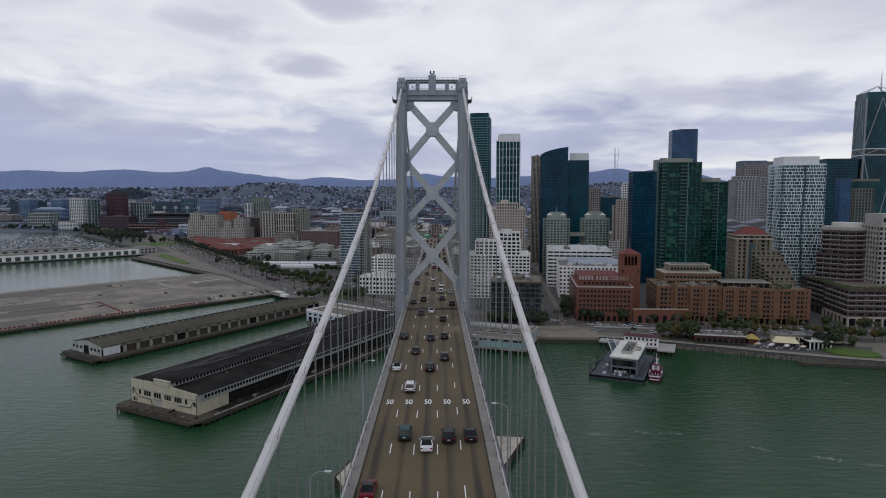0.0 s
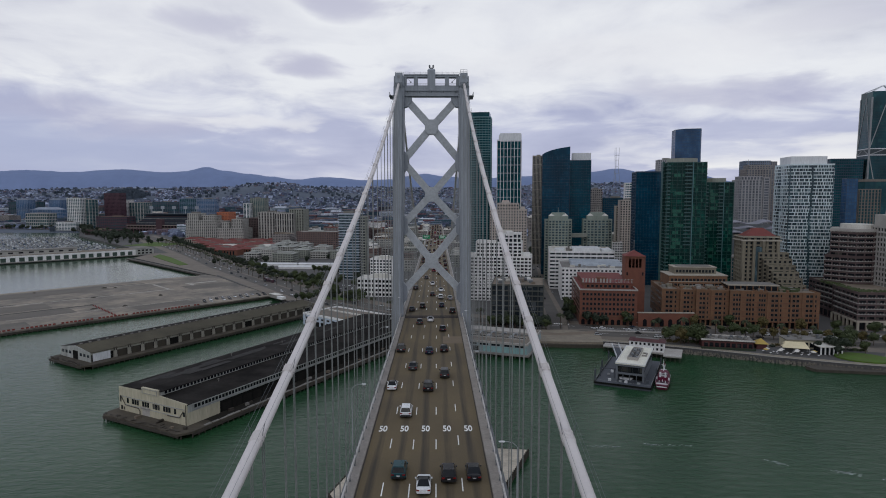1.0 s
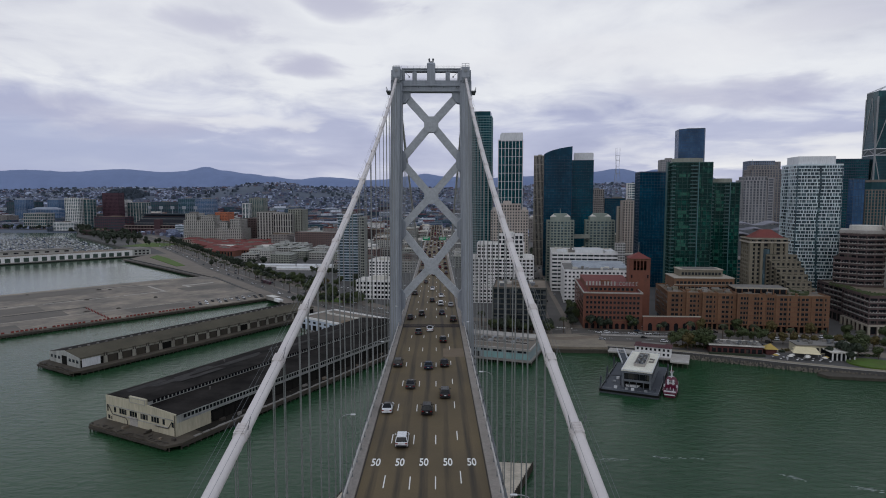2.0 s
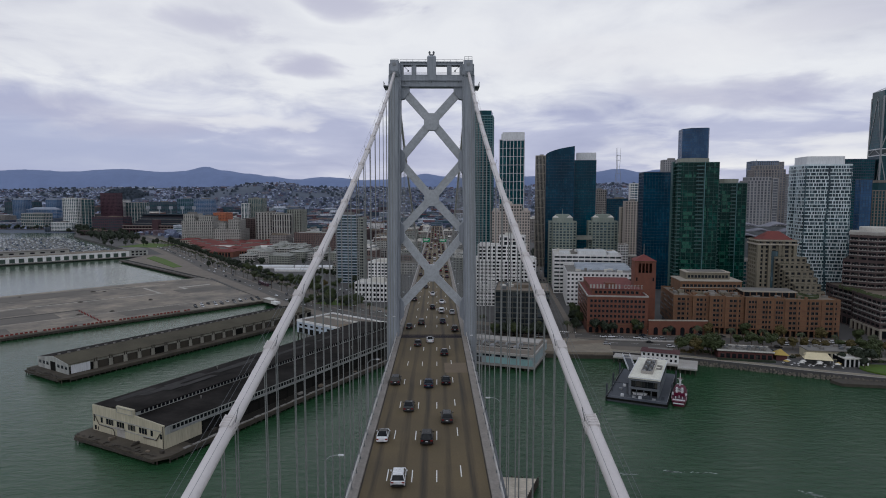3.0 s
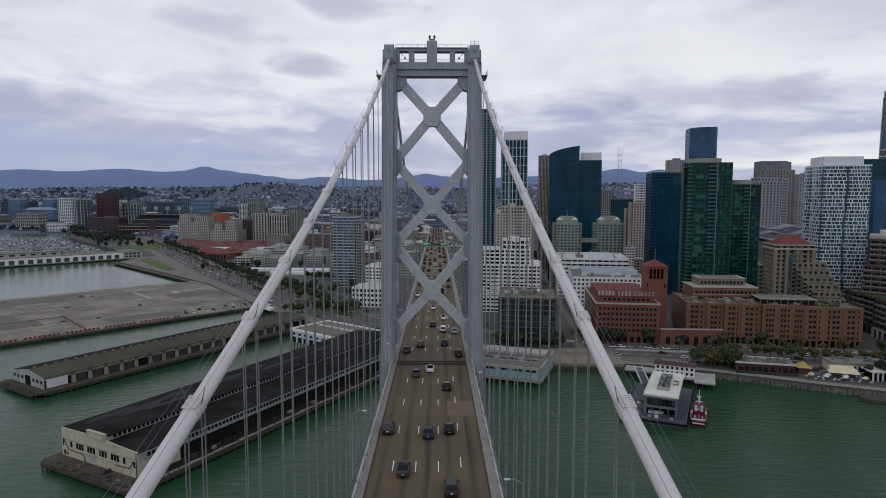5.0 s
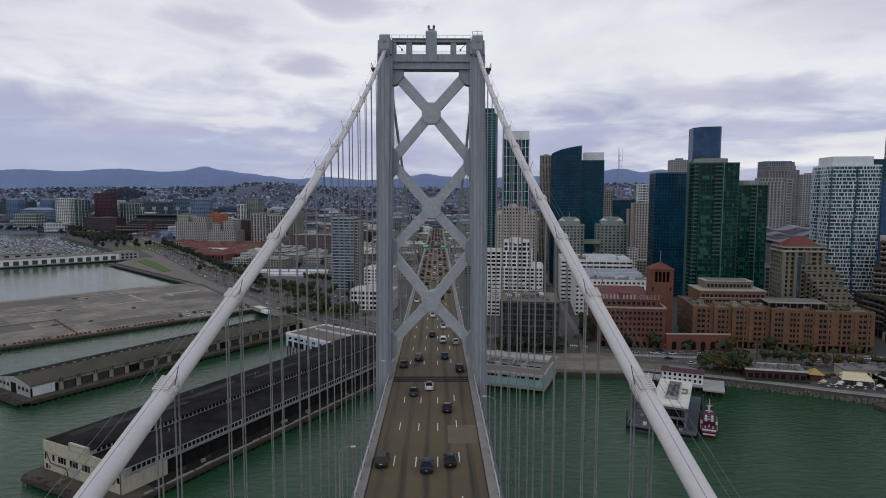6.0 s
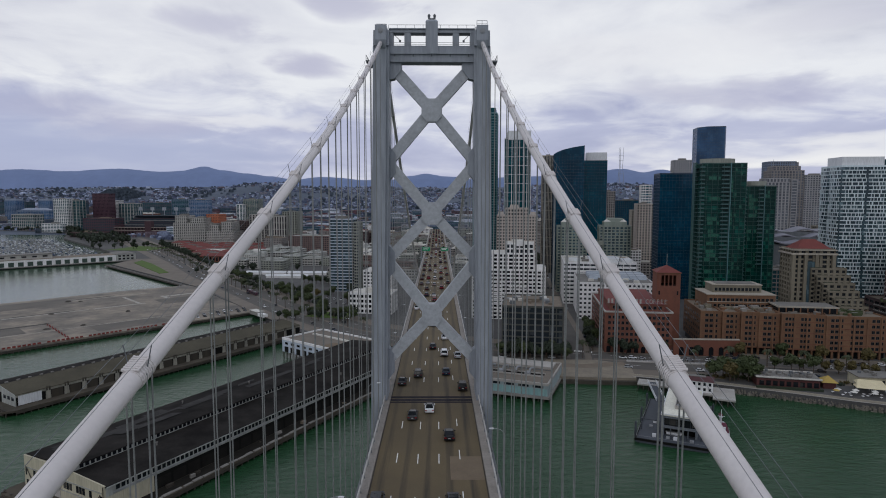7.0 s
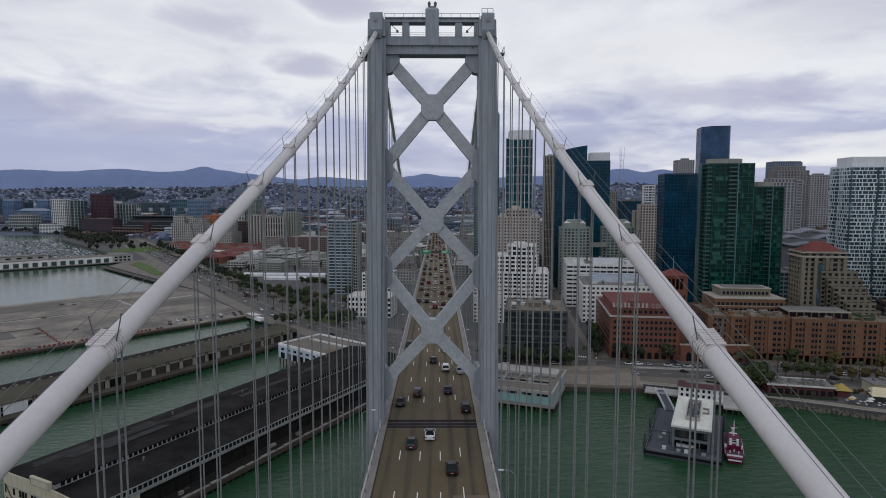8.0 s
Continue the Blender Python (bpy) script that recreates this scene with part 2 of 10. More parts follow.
def make_roadway():
    m, ns, ls, b = shade("worn_roadway", 0.8, 0.0, 0.3)
    geo = ns.new("ShaderNodeNewGeometry")
    sep = ns.new("ShaderNodeSeparateXYZ")
    ls.new(geo.outputs["Position"], sep.inputs[0])
    mp = node(ns, "ShaderNodeMapping", Scale=(1.0, 0.025, 1.0))
    ls.new(geo.outputs["Position"], mp.inputs[0])
    streak = node(ns, "ShaderNodeTexNoise", Scale=1.1, Detail=6.0, Roughness=0.65)
    ls.new(mp.outputs[0], streak.inputs["Vector"])
    grain = node(ns, "ShaderNodeTexNoise", Scale=5.0, Detail=5.0, Roughness=0.7)
    patchy = node(ns, "ShaderNodeTexNoise", Scale=0.09, Detail=4.0)
    for n in (grain, patchy):
        ls.new(geo.outputs["Position"], n.inputs["Vector"])
    # oil drips darken the middle of each lane
    ph = ns.new("ShaderNodeMath")
    ph.operation = "MULTIPLY"
    ph.inputs[1].default_value = math.tau / 3.32
    off = ns.new("ShaderNodeMath")
    off.inputs[1].default_value = 0.27
    ls.new(sep.outputs[0], off.inputs[0])
    ls.new(off.outputs[0], ph.inputs[0])
    co = ns.new("ShaderNodeMath")
    co.operation = "COSINE"
    ls.new(ph.outputs[0], co.inputs[0])
    wob = ns.new("ShaderNodeMath")
    wob.operation = "ADD"
    ls.new(co.outputs[0], wob.inputs[0])
    ls.new(span(ns, ls, streak.outputs[0], 0.3, 0.7, -0.7, 0.7), wob.inputs[1])
    lane = span(ns, ls, wob.outputs[0], 0.25, 1.4, 0.0, 0.85)
    c = mixc(ns, ls, span(ns, ls, patchy.outputs[0], 0.35, 0.65, 0, 1), (0.132, 0.099, 0.054), (0.106, 0.081, 0.047))
    c = mixc(ns, ls, lane, c, (0.038, 0.032, 0.025))
    c = mixc(ns, ls, 1.0, c, span(ns, ls, grain.outputs[0], 0.3, 0.7, 0.9, 1.1), "MULTIPLY")
    ls.new(c, b.inputs["Base Color"])
    bp = node(ns, "ShaderNodeBump", Strength=0.2, Distance=0.02)
    ls.new(grain.outputs[0], bp.inputs["Height"])
    ls.new(bp.outputs[0], b.inputs["Normal"])
    return m


WATER = make_water()
ROADWAY = make_roadway()
STEEL = paint("grey_painted_steel", (0.315, 0.34, 0.375), (0.215, 0.235, 0.265), 0.55, 0.0, 0.12, 1.6, 0.05, True)
STEEL_LIGHT = paint("pale_grey_steel", (0.30, 0.31, 0.32), (0.22, 0.23, 0.24), 0.55, 0.0, 0.25, 2.0, 0.06, True)
STEEL_BRACE = paint("pale_brace_steel", (0.43, 0.45, 0.475), (0.35, 0.37, 0.39), 0.55, 0.0, 0.2, 1.6, 0.05)
# steel darkened by colour for the shade beneath the deck; small fittings share it
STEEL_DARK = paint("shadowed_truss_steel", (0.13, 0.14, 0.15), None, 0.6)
CABLE = paint("cable_wrap_paint", (0.63, 0.59, 0.575), (0.53, 0.495, 0.48), 0.45, 0.0, 0.18, 5.0, 0.03, grain=(0.95, 1.04))
ROPE = paint("galvanised_rope", (0.265, 0.272, 0.265), (0.18, 0.186, 0.18), 0.5, 0.2, 0.3, 4.0, 0.0)
CONCRETE = paint("weathered_concrete", (0.27, 0.255, 0.235), (0.17, 0.16, 0.145), 0.85, 0.0, 0.15, 3.0, 0.2)
CONCRETE_PALE = paint("pale_concrete", (0.40, 0.38, 0.35), (0.28, 0.26, 0.24), 0.85, 0.0, 0.12, 2.5, 0.2)
FENDER = paint("stained_fender_concrete", (0.60, 0.53, 0.43), (0.28, 0.245, 0.195), 0.85, 0.0, 0.12, 1.2, 0.2)
KERB = paint("deck_kerb", (0.285, 0.258, 0.232), (0.20, 0.18, 0.16), 0.85, 0.0, 0.3, 3.0, 0.2)
WHITE_LINE = paint("road_marking_white", (0.88, 0.88, 0.85), (0.68, 0.67, 0.64), 0.6, 0.0, 0.8, 9.0, 0.0)
TIMBER_WET = paint("dark_wet_timber", (0.06, 0.05, 0.04), (0.03, 0.027, 0.022), 0.7, 0.0, 0.4, 3.0, 0.3)
SANDSTONE = paint("tan_quay_stone", (0.25, 0.215, 0.165), (0.15, 0.13, 0.105), 0.9, 0.0, 0.15, 1.5, 0.2)
STONE = paint("dark_shore_stone", (0.070, 0.060, 0.047), (0.036, 0.032, 0.026), 0.9, 0.0, 0.5, 2.0, 0.4)
ASPHALT = paint("city_asphalt", (0.085, 0.082, 0.08), (0.055, 0.053, 0.052), 0.85, 0.0, 0.05, 2.0, 0.2)
PAVING = paint("pale_paving", (0.185, 0.158, 0.128), (0.115, 0.098, 0.082), 0.85, 0.0, 0.06, 2.0, 0.2)
LOT = paint("pier_lot_asphalt", (0.265, 0.225, 0.178), (0.090, 0.085, 0.078), 0.85, 0.0, 0.030, 0.16, 0.2, amount=1.0, grain=(0.68, 1.28))
ROOF_TAR = paint("tar_roof", (0.012, 0.011, 0.0105), (0.042, 0.038, 0.035), 0.95, 0.0, 0.08, 1.5, 0.2, spec=0.06)
ROOF_PIER = paint("worn_brown_pier_roof", (0.092, 0.083, 0.060), (0.052, 0.047, 0.036), 0.95, 0.0, 0.06, 1.5, 0.2, spec=0.12)
PIER_DECK = paint("stained_pier_deck", (0.095, 0.081, 0.063), (0.038, 0.034, 0.028), 0.9, 0.0, 0.12, 2.0, 0.2, spec=0.2)
ROOF_GREY = paint("grey_gravel_roof", (0.20, 0.19, 0.175), (0.12, 0.115, 0.105), 0.9, 0.0, 0.12, 2.0, 0.2)
ROOF_WHITE = paint("white_membrane_roof", (0.62, 0.60, 0.55), (0.42, 0.40, 0.36), 0.7, 0.0, 0.1, 1.5, 0.1)
ROOF_BROWN = paint("brown_gravel_roof", (0.20, 0.16, 0.12), (0.12, 0.10, 0.08), 0.9, 0.0, 0.1, 2.0, 0.2)
CREAM = paint("cream_stucco", (0.50, 0.46, 0.34), (0.34, 0.31, 0.23), 0.8, 0.0, 0.1, 2.0, 0.1, True)
WHITE_WALL = paint("white_stucco", (0.78, 0.77, 0.76), (0.60, 0.59, 0.58), 0.75, 0.0, 0.1, 2.0, 0.1, True)
PALE_BLUE = paint("pale_blue_siding", (0.48, 0.54, 0.62), (0.34, 0.38, 0.45), 0.7, 0.0, 0.1, 2.0, 0.1, True)
GREY_TEAL = paint("grey_teal_siding", (0.30, 0.36, 0.37), (0.21, 0.26, 0.27), 0.7, 0.0, 0.1, 2.0, 0.1, True)
DIRTY_WHITE = paint("dirty_white_wall", (0.40, 0.41, 0.385), (0.17, 0.17, 0.155), 0.8, 0.0, 0.3, 2.5, 0.1, True)
TEAL_WALL = paint("pale_teal_siding", (0.24, 0.40, 0.40), (0.17, 0.29, 0.29), 0.6, 0.0, 0.1, 2.0, 0.1, True)
BRICK = paint("red_brick_wall", (0.180, 0.070, 0.045), (0.120, 0.050, 0.036), 0.85, 0.0, 0.2, 4.0, 0.3)
BRICK_TAN = paint("tan_brick_wall", (0.196, 0.104, 0.057), (0.122, 0.067, 0.041), 0.85, 0.0, 0.2, 4.0, 0.3)
BRICK_DARK = paint("dark_maroon_cladding", (0.095, 0.062, 0.060), (0.062, 0.044, 0.044), 0.7, 0.0, 0.2, 3.0, 0.2)
TILE_RED = paint("red_clay_tile", (0.175, 0.043, 0.036), (0.115, 0.034, 0.030), 0.8, 0.0, 0.3, 5.0, 0.3)
BEIGE = paint("beige_precast", (0.40, 0.36, 0.30), (0.29, 0.26, 0.215), 0.8, 0.0, 0.1, 2.0, 0.1, True)
BEIGE_GREY = paint("grey_beige_precast", (0.29, 0.265, 0.25), (0.21, 0.19, 0.18), 0.8, 0.0, 0.1, 2.0, 0.1, True)
ROOF_PALE = paint("pale_grey_green_roof", (0.40, 0.41, 0.385), (0.25, 0.255, 0.24), 0.85, 0.0, 0.15, 2.0, 0.15)
PALE_GREY = paint("pale_grey_stucco", (0.43, 0.42, 0.39), (0.32, 0.315, 0.295), 0.8, 0.0, 0.1, 2.0, 0.1, True)
ROSE_GREY = paint("rose_grey_precast", (0.375, 0.37, 0.375), (0.28, 0.28, 0.285), 0.8, 0.0, 0.1, 2.0, 0.1, True)
PALE_SAGE = paint("pale_green_grey_stucco", (0.275, 0.315, 0.275), (0.20, 0.235, 0.205), 0.8, 0.0, 0.1, 2.0, 0.1, True)
BRICK_ROSE = paint("dusty_rose_brick", (0.185, 0.125, 0.112), (0.13, 0.09, 0.083), 0.85, 0.0, 0.2, 4.0, 0.2)
# cladding for distant towers, with the blue of haze mixed into the colour
HAZE_GREY = paint("haze_tinted_cladding", (0.19, 0.24, 0.325), (0.14, 0.18, 0.245), 0.7, 0.0, 0.1, 2.0, 0.05)
SAGE = paint("grey_green_stucco", (0.30, 0.31, 0.27), (0.22, 0.23, 0.20), 0.8, 0.0, 0.1, 2.0, 0.1, True)
OLIVE_BEIGE = paint("olive_beige_precast", (0.205, 0.182, 0.135), (0.145, 0.128, 0.095), 0.8, 0.0, 0.1, 2.0, 0.1, True)
METAL_PANEL = paint("white_metal_panel", (0.68, 0.69, 0.70), (0.54, 0.55, 0.57), 0.4, 0.0, 0.1, 2.0, 0.05, True)
MULLION = paint("dark_mullion_metal", (0.05, 0.065, 0.07), None, 0.4, 0.3, 0.2, 2.0, 0.0)
GREEN_FRAME = paint("green_metal_band", (0.030, 0.088, 0.078), (0.020, 0.062, 0.055), 0.35, 0.0, 0.1, 2.0, 0.0)
GREEN_PANE = paint("lit_green_spandrel", (0.012, 0.115, 0.072), (0.008, 0.075, 0.05), 0.3, 0.0, 0.3, 2.0, 0.0)
BLUE_FRAME = paint("navy_metal_band", (0.022, 0.045, 0.075), (0.016, 0.032, 0.055), 0.35, 0.0, 0.1, 2.0, 0.0)
DOOR_GREEN = paint("dark_green_roller_door", (0.045, 0.075, 0.06), (0.03, 0.05, 0.04), 0.6)
# near-black: shade inside openings put into the colour; black rims use it too
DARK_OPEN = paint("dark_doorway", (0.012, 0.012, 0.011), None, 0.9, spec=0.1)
RED_BARRIER = paint("red_plastic_barrier", (0.22, 0.035, 0.028), (0.13, 0.025, 0.02), 0.6)
LEAF = paint("street_tree_leaf", (0.055, 0.074, 0.024), (0.030, 0.044, 0.016), 0.7, 0.0, 1.5, 9.0, 0.0)
LEAF_DARK = paint("dark_evergreen_leaf", (0.026, 0.038, 0.02), (0.016, 0.024, 0.014), 0.7, 0.0, 1.5, 9.0, 0.0)
LEAF_WARM = paint("turning_autumn_leaf", (0.105, 0.085, 0.024), (0.055, 0.040, 0.016), 0.7, 0.0, 1.5, 9.0, 0.0)
PALM_LEAF = paint("palm_frond", (0.045, 0.055, 0.022), (0.03, 0.034, 0.016), 0.7, 0.0, 1.5, 9.0, 0.0)
BARK = paint("tree_bark", (0.10, 0.075, 0.055), (0.06, 0.045, 0.035), 0.9, 0.0, 1.0, 8.0, 0.3)
GRASS = paint("mown_grass", (0.070, 0.140, 0.014), (0.075, 0.088, 0.022), 0.9, 0.0, 0.12, 1.2, 0.3, grain=(0.7, 1.2))
G_TEAL = glazing("teal_tower_glass", (0.003, 0.046, 0.058), (0.012, 0.085, 0.098), 3.0, 3.2, 0.3, 0.12, 0.16)
G_NAVY = glazing("navy_tower_glass", (0.003, 0.038, 0.070), (0.009, 0.066, 0.108), 2.4, 3.5, 0.35, 0.12, 0.16)
G_TEALBLUE = glazing("petrol_tower_glass", (0.002, 0.050, 0.080), (0.006, 0.078, 0.11), 2.4, 3.5, 0.35, 0.12, 0.16)
G_GREEN = glazing("green_tower_glass", (0.002, 0.027, 0.023), (0.006, 0.075, 0.056), 2.6, 3.1, 0.34, 0.12, 0.16)
G_BLUE = glazing("pale_blue_tower_glass", (0.030, 0.080, 0.165), (0.045, 0.11, 0.20), 3.0, 3.9, 0.4, 0.12, 0.25)
TEAL_BAND = paint("teal_metal_band", (0.10, 0.22, 0.235), (0.07, 0.165, 0.18), 0.4, 0.0, 0.1, 2.0, 0.0)
G_RIPPLE = glazing("blue_grey_window_glass", (0.034, 0.062, 0.074), (0.12, 0.18, 0.20), 2.4, 3.1, 0.45, 0.06, 0.4)
RIPPLE_PANEL = paint("cool_white_bay_panel", (0.62, 0.71, 0.735), (0.49, 0.56, 0.58), 0.4, 0.0, 0.1, 2.0, 0.05, True)
BALCONY_GREEN = paint("dull_green_balcony_metal", (0.055, 0.125, 0.125), (0.035, 0.085, 0.085), 0.4, 0.0, 0.1, 2.0, 0.0)
G_GREY = glazing("grey_window_glass", (0.020, 0.026, 0.032), (0.10, 0.11, 0.12), 3.0, 3.2, 0.25, 0.08, 0.3)
G_DARK = glazing("dark_window_glass", (0.010, 0.012, 0.015), (0.09, 0.085, 0.075), 2.2, 3.2, 0.14, 0.1, 0.25)
G_SLATE = glazing("slate_tower_glass", (0.014, 0.055, 0.068), (0.022, 0.085, 0.085), 3.0, 4.0, 0.3, 0.12, 0.2)
# glass made paler than real panes: haze before the far towers painted in
G_HAZE = glazing("hazed_office_glass", (0.115, 0.125, 0.145), (0.20, 0.21, 0.225), 3.0, 3.8, 0.3, 0.15, 0.2)


# ---- setting: water, land, hills ----
LAND = 3.5
part("water", Geo().add([(-4200, -1200, 0), (4200, -1200, 0), (4200, 4600, 0), (-4200, 4600, 0)], [(0, 1, 2, 3)]), WATER,
     label="dark green rippled bay water under an overcast sky", kind="structure")
# the quay line from the far side of the harbour to the park shore
COAST = [(-4200, 1620), (-1400, 1640), (-1010, 1560), (-935, 1450), (-862, 1312), (-562, 953), (-474, 846), (-468, 768), (-345, 640), (-262, 552), (-205, 470),
         (-150, 400), (-97, 322), (-55, 262), (15, 236), (58, 215), (95, 212), (112, 211), (134, 203.5), (157, 194), (171, 187.2), (184, 180.8), (196, 174.5), (207, 168.5), (219, 163), (240, 153.5),
         (262, 146), (330, 120), (520, 78), (4200, -500)]
ground = Geo()
ground.prism(COAST + [(4200, 4600), (-4200, 4600)], -2.0, LAND)
part("ground", ground, ASPHALT, label="grey city ground behind a concrete quay wall", kind="structure")


SKYLINE = [(-0.72, 0.037), (-0.65, 0.040), (-0.585, 0.037), (-0.50, 0.041), (-0.43, 0.0365), (-0.40, 0.038), (-0.365, 0.0445), (-0.335, 0.039),
           (-0.30, 0.034), (-0.26, 0.0295), (-0.225, 0.025), (-0.175, 0.0285), (-0.145, 0.027), (-0.115, 0.0235), (-0.07, 0.025), (-0.04, 0.030),
           (-0.015, 0.034), (0.015, 0.030), (0.06, 0.026), (0.15, 0.030), (0.21, 0.032), (0.255, 0.037), (0.295, 0.0425), (0.33, 0.037),
           (0.36, 0.041), (0.40, 0.036), (0.50, 0.020), (0.80, 0.012)]


def ridge(u):
    """Skyline height over the eye per metre of distance, by bearing."""
    for (a, ha), (b, hb_) in zip(SKYLINE, SKYLINE[1:]):
        if a <= u <= b:
            k = (u - a) / (b - a)
            return ha + (hb_ - ha) * k * k * (3 - 2 * k)
    return SKYLINE[0][1] if u < 0 else SKYLINE[-1][1]


def hill_height(x, y):
    """Low rolling ground that climbs from the flats towards the far ridge."""
    s = max(0.0, min(1.0, (y - 1500) / 2500)) ** 1.5
    roll = noise.noise(Vector((x * 0.0011, y * 0.0011, 3))) * 40 + noise.noise(Vector((x * 0.0035, y * 0.0035, 7))) * 12
    hump = 46 * math.exp(-((x + 1541) / 98) ** 4 - ((y - 2920) / 110) ** 2)
    mid = 88 * math.exp(-((x + 860) / 330) ** 2 - ((y - 3050) / 420) ** 2)
    north = 70 * math.exp(-((x - 1100) / 420) ** 2 - ((y - 3300) / 500) ** 2)
    return 1.5 + s * 150 + roll * min(1, s * 3) * (0.3 + 0.5 * s) + hump + mid + north


hills = Geo()
HX, HY = 120, 44
for j in range(HY):
    y = 1480 + (4060 - 1480) * j / (HY - 1)
    for i in range(HX):
        x = -3700 + 7400 * i / (HX - 1)
        hills.v.append((x, y, hill_height(x, y) if j else 0.0))
for j in range(HY - 1):
    for i in range(HX - 1):
        a = j * HX + i
        hills.f.append((a, a + 1, a + HX + 1, a + HX))
# scrub colour shifted towards blue to paint in the haze of distance
HILL = paint("hazed_scrub_hillside", (0.088, 0.108, 0.145), (0.058, 0.076, 0.105), 0.95, 0.0, 0.006, 0.05, 0.0)
part("ground_rise", hills, HILL, label="rolling hillside covered with distant streets and scrub, tinted blue for haze", kind="structure", smooth=True)
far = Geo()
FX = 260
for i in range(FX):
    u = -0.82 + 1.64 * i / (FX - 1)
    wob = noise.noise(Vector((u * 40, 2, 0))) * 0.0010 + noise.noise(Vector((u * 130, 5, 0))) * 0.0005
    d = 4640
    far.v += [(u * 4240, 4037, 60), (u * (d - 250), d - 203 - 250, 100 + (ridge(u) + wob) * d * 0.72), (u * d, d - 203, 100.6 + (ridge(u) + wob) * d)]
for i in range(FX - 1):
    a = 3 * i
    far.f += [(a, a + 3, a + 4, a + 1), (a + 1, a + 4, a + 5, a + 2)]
# distance haze put into the colour: the ridge itself is not this blue
FAR = paint("hazed_far_ridge", (0.174, 0.230, 0.385), (0.150, 0.202, 0.345), 1.0, 0.0, 0.003, 0.02, 0.0, grain=(0.93, 1.06))
part("backdrop", far, FAR, label="far mountain ridge on the horizon, painted blue-grey for haze", kind="structure", smooth=True)

# ---- bridge ----
SITE = Matrix()
DECK0 = 63.0


def deck_z(y):
    return DECK0 - 0.0155 * y if y < 400 else DECK0 - 6.2 - 0.004 * (y - 400)


def cable_z(y):
    if y <= 0:
        y = -606.6 - y if y < -303.3 else y
        return 135.62 + 0.4343 * y + 0.000716 * y * y
    return 135.62 - 0.385 * y + 0.00024 * y * y


Y0, Y1 = -470, 760
deck = thing("bridge_deck", pose(0, 0, 0), "five-lane brown concrete bridge roadway carried by steel trusses", "bridge deck")
ys = list(range(Y0, 400, 30)) + [400, 460, 520, 580, 640, 700, 760]
for a, b in zip(ys, ys[1:]):
    za, zb = deck_z(a), deck_z(b)
    g = Geo()
    g.loft([(-8.5, a, za - 0.5), (8.3, a, za - 0.5), (8.3, b, zb - 0.5), (-8.5, b, zb - 0.5)],
           [(-8.5, a, za), (8.3, a, za), (8.3, b, zb), (-8.5, b, zb)])
    part("road_slab", g, ROADWAY, deck)
    for s in (-1, 1):
        g = Geo()
        k0 = 8.3 if s > 0 else 8.5
        prof = [(k0, 0.0), (k0 + 0.03, 0.24), (k0 + 0.11, 0.28), (9.52, 0.30), (9.58, 0.26), (9.6, -0.9), (8.6, -0.9)]
        if s < 0:
            prof = [(-x, z) for x, z in prof]
        lo, hi = [(x, a, za + z) for x, z in prof], [(x, b, zb + z) for x, z in prof]
        g.loft(lo, hi)
        part("kerb", g, KERB, deck)
# lower deck and stiffening trusses
g = Geo()
for a, b in zip(ys, ys[1:]):
    if a < 300:
        za, zb = deck_z(a) - 8.2, deck_z(b) - 8.2
        g.loft([(-10.2, a, za - 0.6), (10.2, a, za - 0.6), (10.2, b, zb - 0.6), (-10.2, b, zb - 0.6)],
               [(-10.2, a, za), (10.2, a, za), (10.2, b, zb), (-10.2, b, zb)])
part("lower_deck", g, CONCRETE, deck)
for s in (-1, 1):
    g = Geo()
    x = s * 10.15
    y = Y0
    k = 0
    while y < 300:
        za, zb = deck_z(y), deck_z(y + 8.5)
        g.beam((x, y, za - 8.6), (x, y, za - 0.9), 0.5, 0.5)
        if k % 2:
            g.beam((x, y, za - 8.4), (x, y + 8.5, zb - 1.2), 0.45, 0.45)
        else:
            g.beam((x, y, za - 1.2), (x, y + 8.5, zb - 8.4), 0.45, 0.45)
        y, k = y + 8.5, k + 1
    for dz in (-1.2, -8.7):
        g.beam((x, Y0, deck_z(Y0) + dz), (x, 300, deck_z(300) + dz), 0.6, 0.8)
    # the truss's shade is in its steel colour
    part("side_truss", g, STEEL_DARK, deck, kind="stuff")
# railings
RAIL = paint("worn_pale_rail", (0.46, 0.44, 0.42), (0.33, 0.315, 0.30), 0.5, 0.0, 0.5, 3.0, 0.05)
post_mesh = Geo().box(-0.05, 0.05, -0.08, 0.08, 0, 1.15).box(-0.1, 0.1, -0.14, 0.14, 0, 0.05).mesh("post", STEEL_DARK)
for s in (-1, 1):
    for dz, rw_ in ((1.1, 0.2), (0.62, 0.09)):
        for a, b in ((Y0, -100), (-100, 60), (60, 400), (400, Y1)):
            g = Geo().beam((s * 9.46, a, deck_z(a) + 0.3 + dz), (s * 9.46, b, deck_z(b) + 0.3 + dz), rw_, rw_)
            part("rail", g, RAIL, deck)
    for i in range(60):
        y = -172 + i * 4.6
        part("post", post_mesh, None, deck, m=pose(s * 9.46, y, deck_z(y) + 0.3))
# lane dashes
dash_mesh = Geo().box(-0.07, 0.07, 0, 3.66, 0.004, 0.012).mesh("lane_dash", WHITE_LINE)
tilt = math.degrees(math.atan(-0.0155))
DASH0 = -120.7
LANE0 = -6.91
for lane in range(4):
    for i in range(62):
        y = DASH0 + (i - 6) * 14.63 + (0.4, 0.0, 0.0, 1.6)[lane]
        if y < Y1 - 5 and not -6.5 < y < 1:
            part("lane_dash", dash_mesh, None, deck, m=pose(LANE0 + 1.66 + lane * 3.32, y, deck_z(y) + 0.004, tilt))
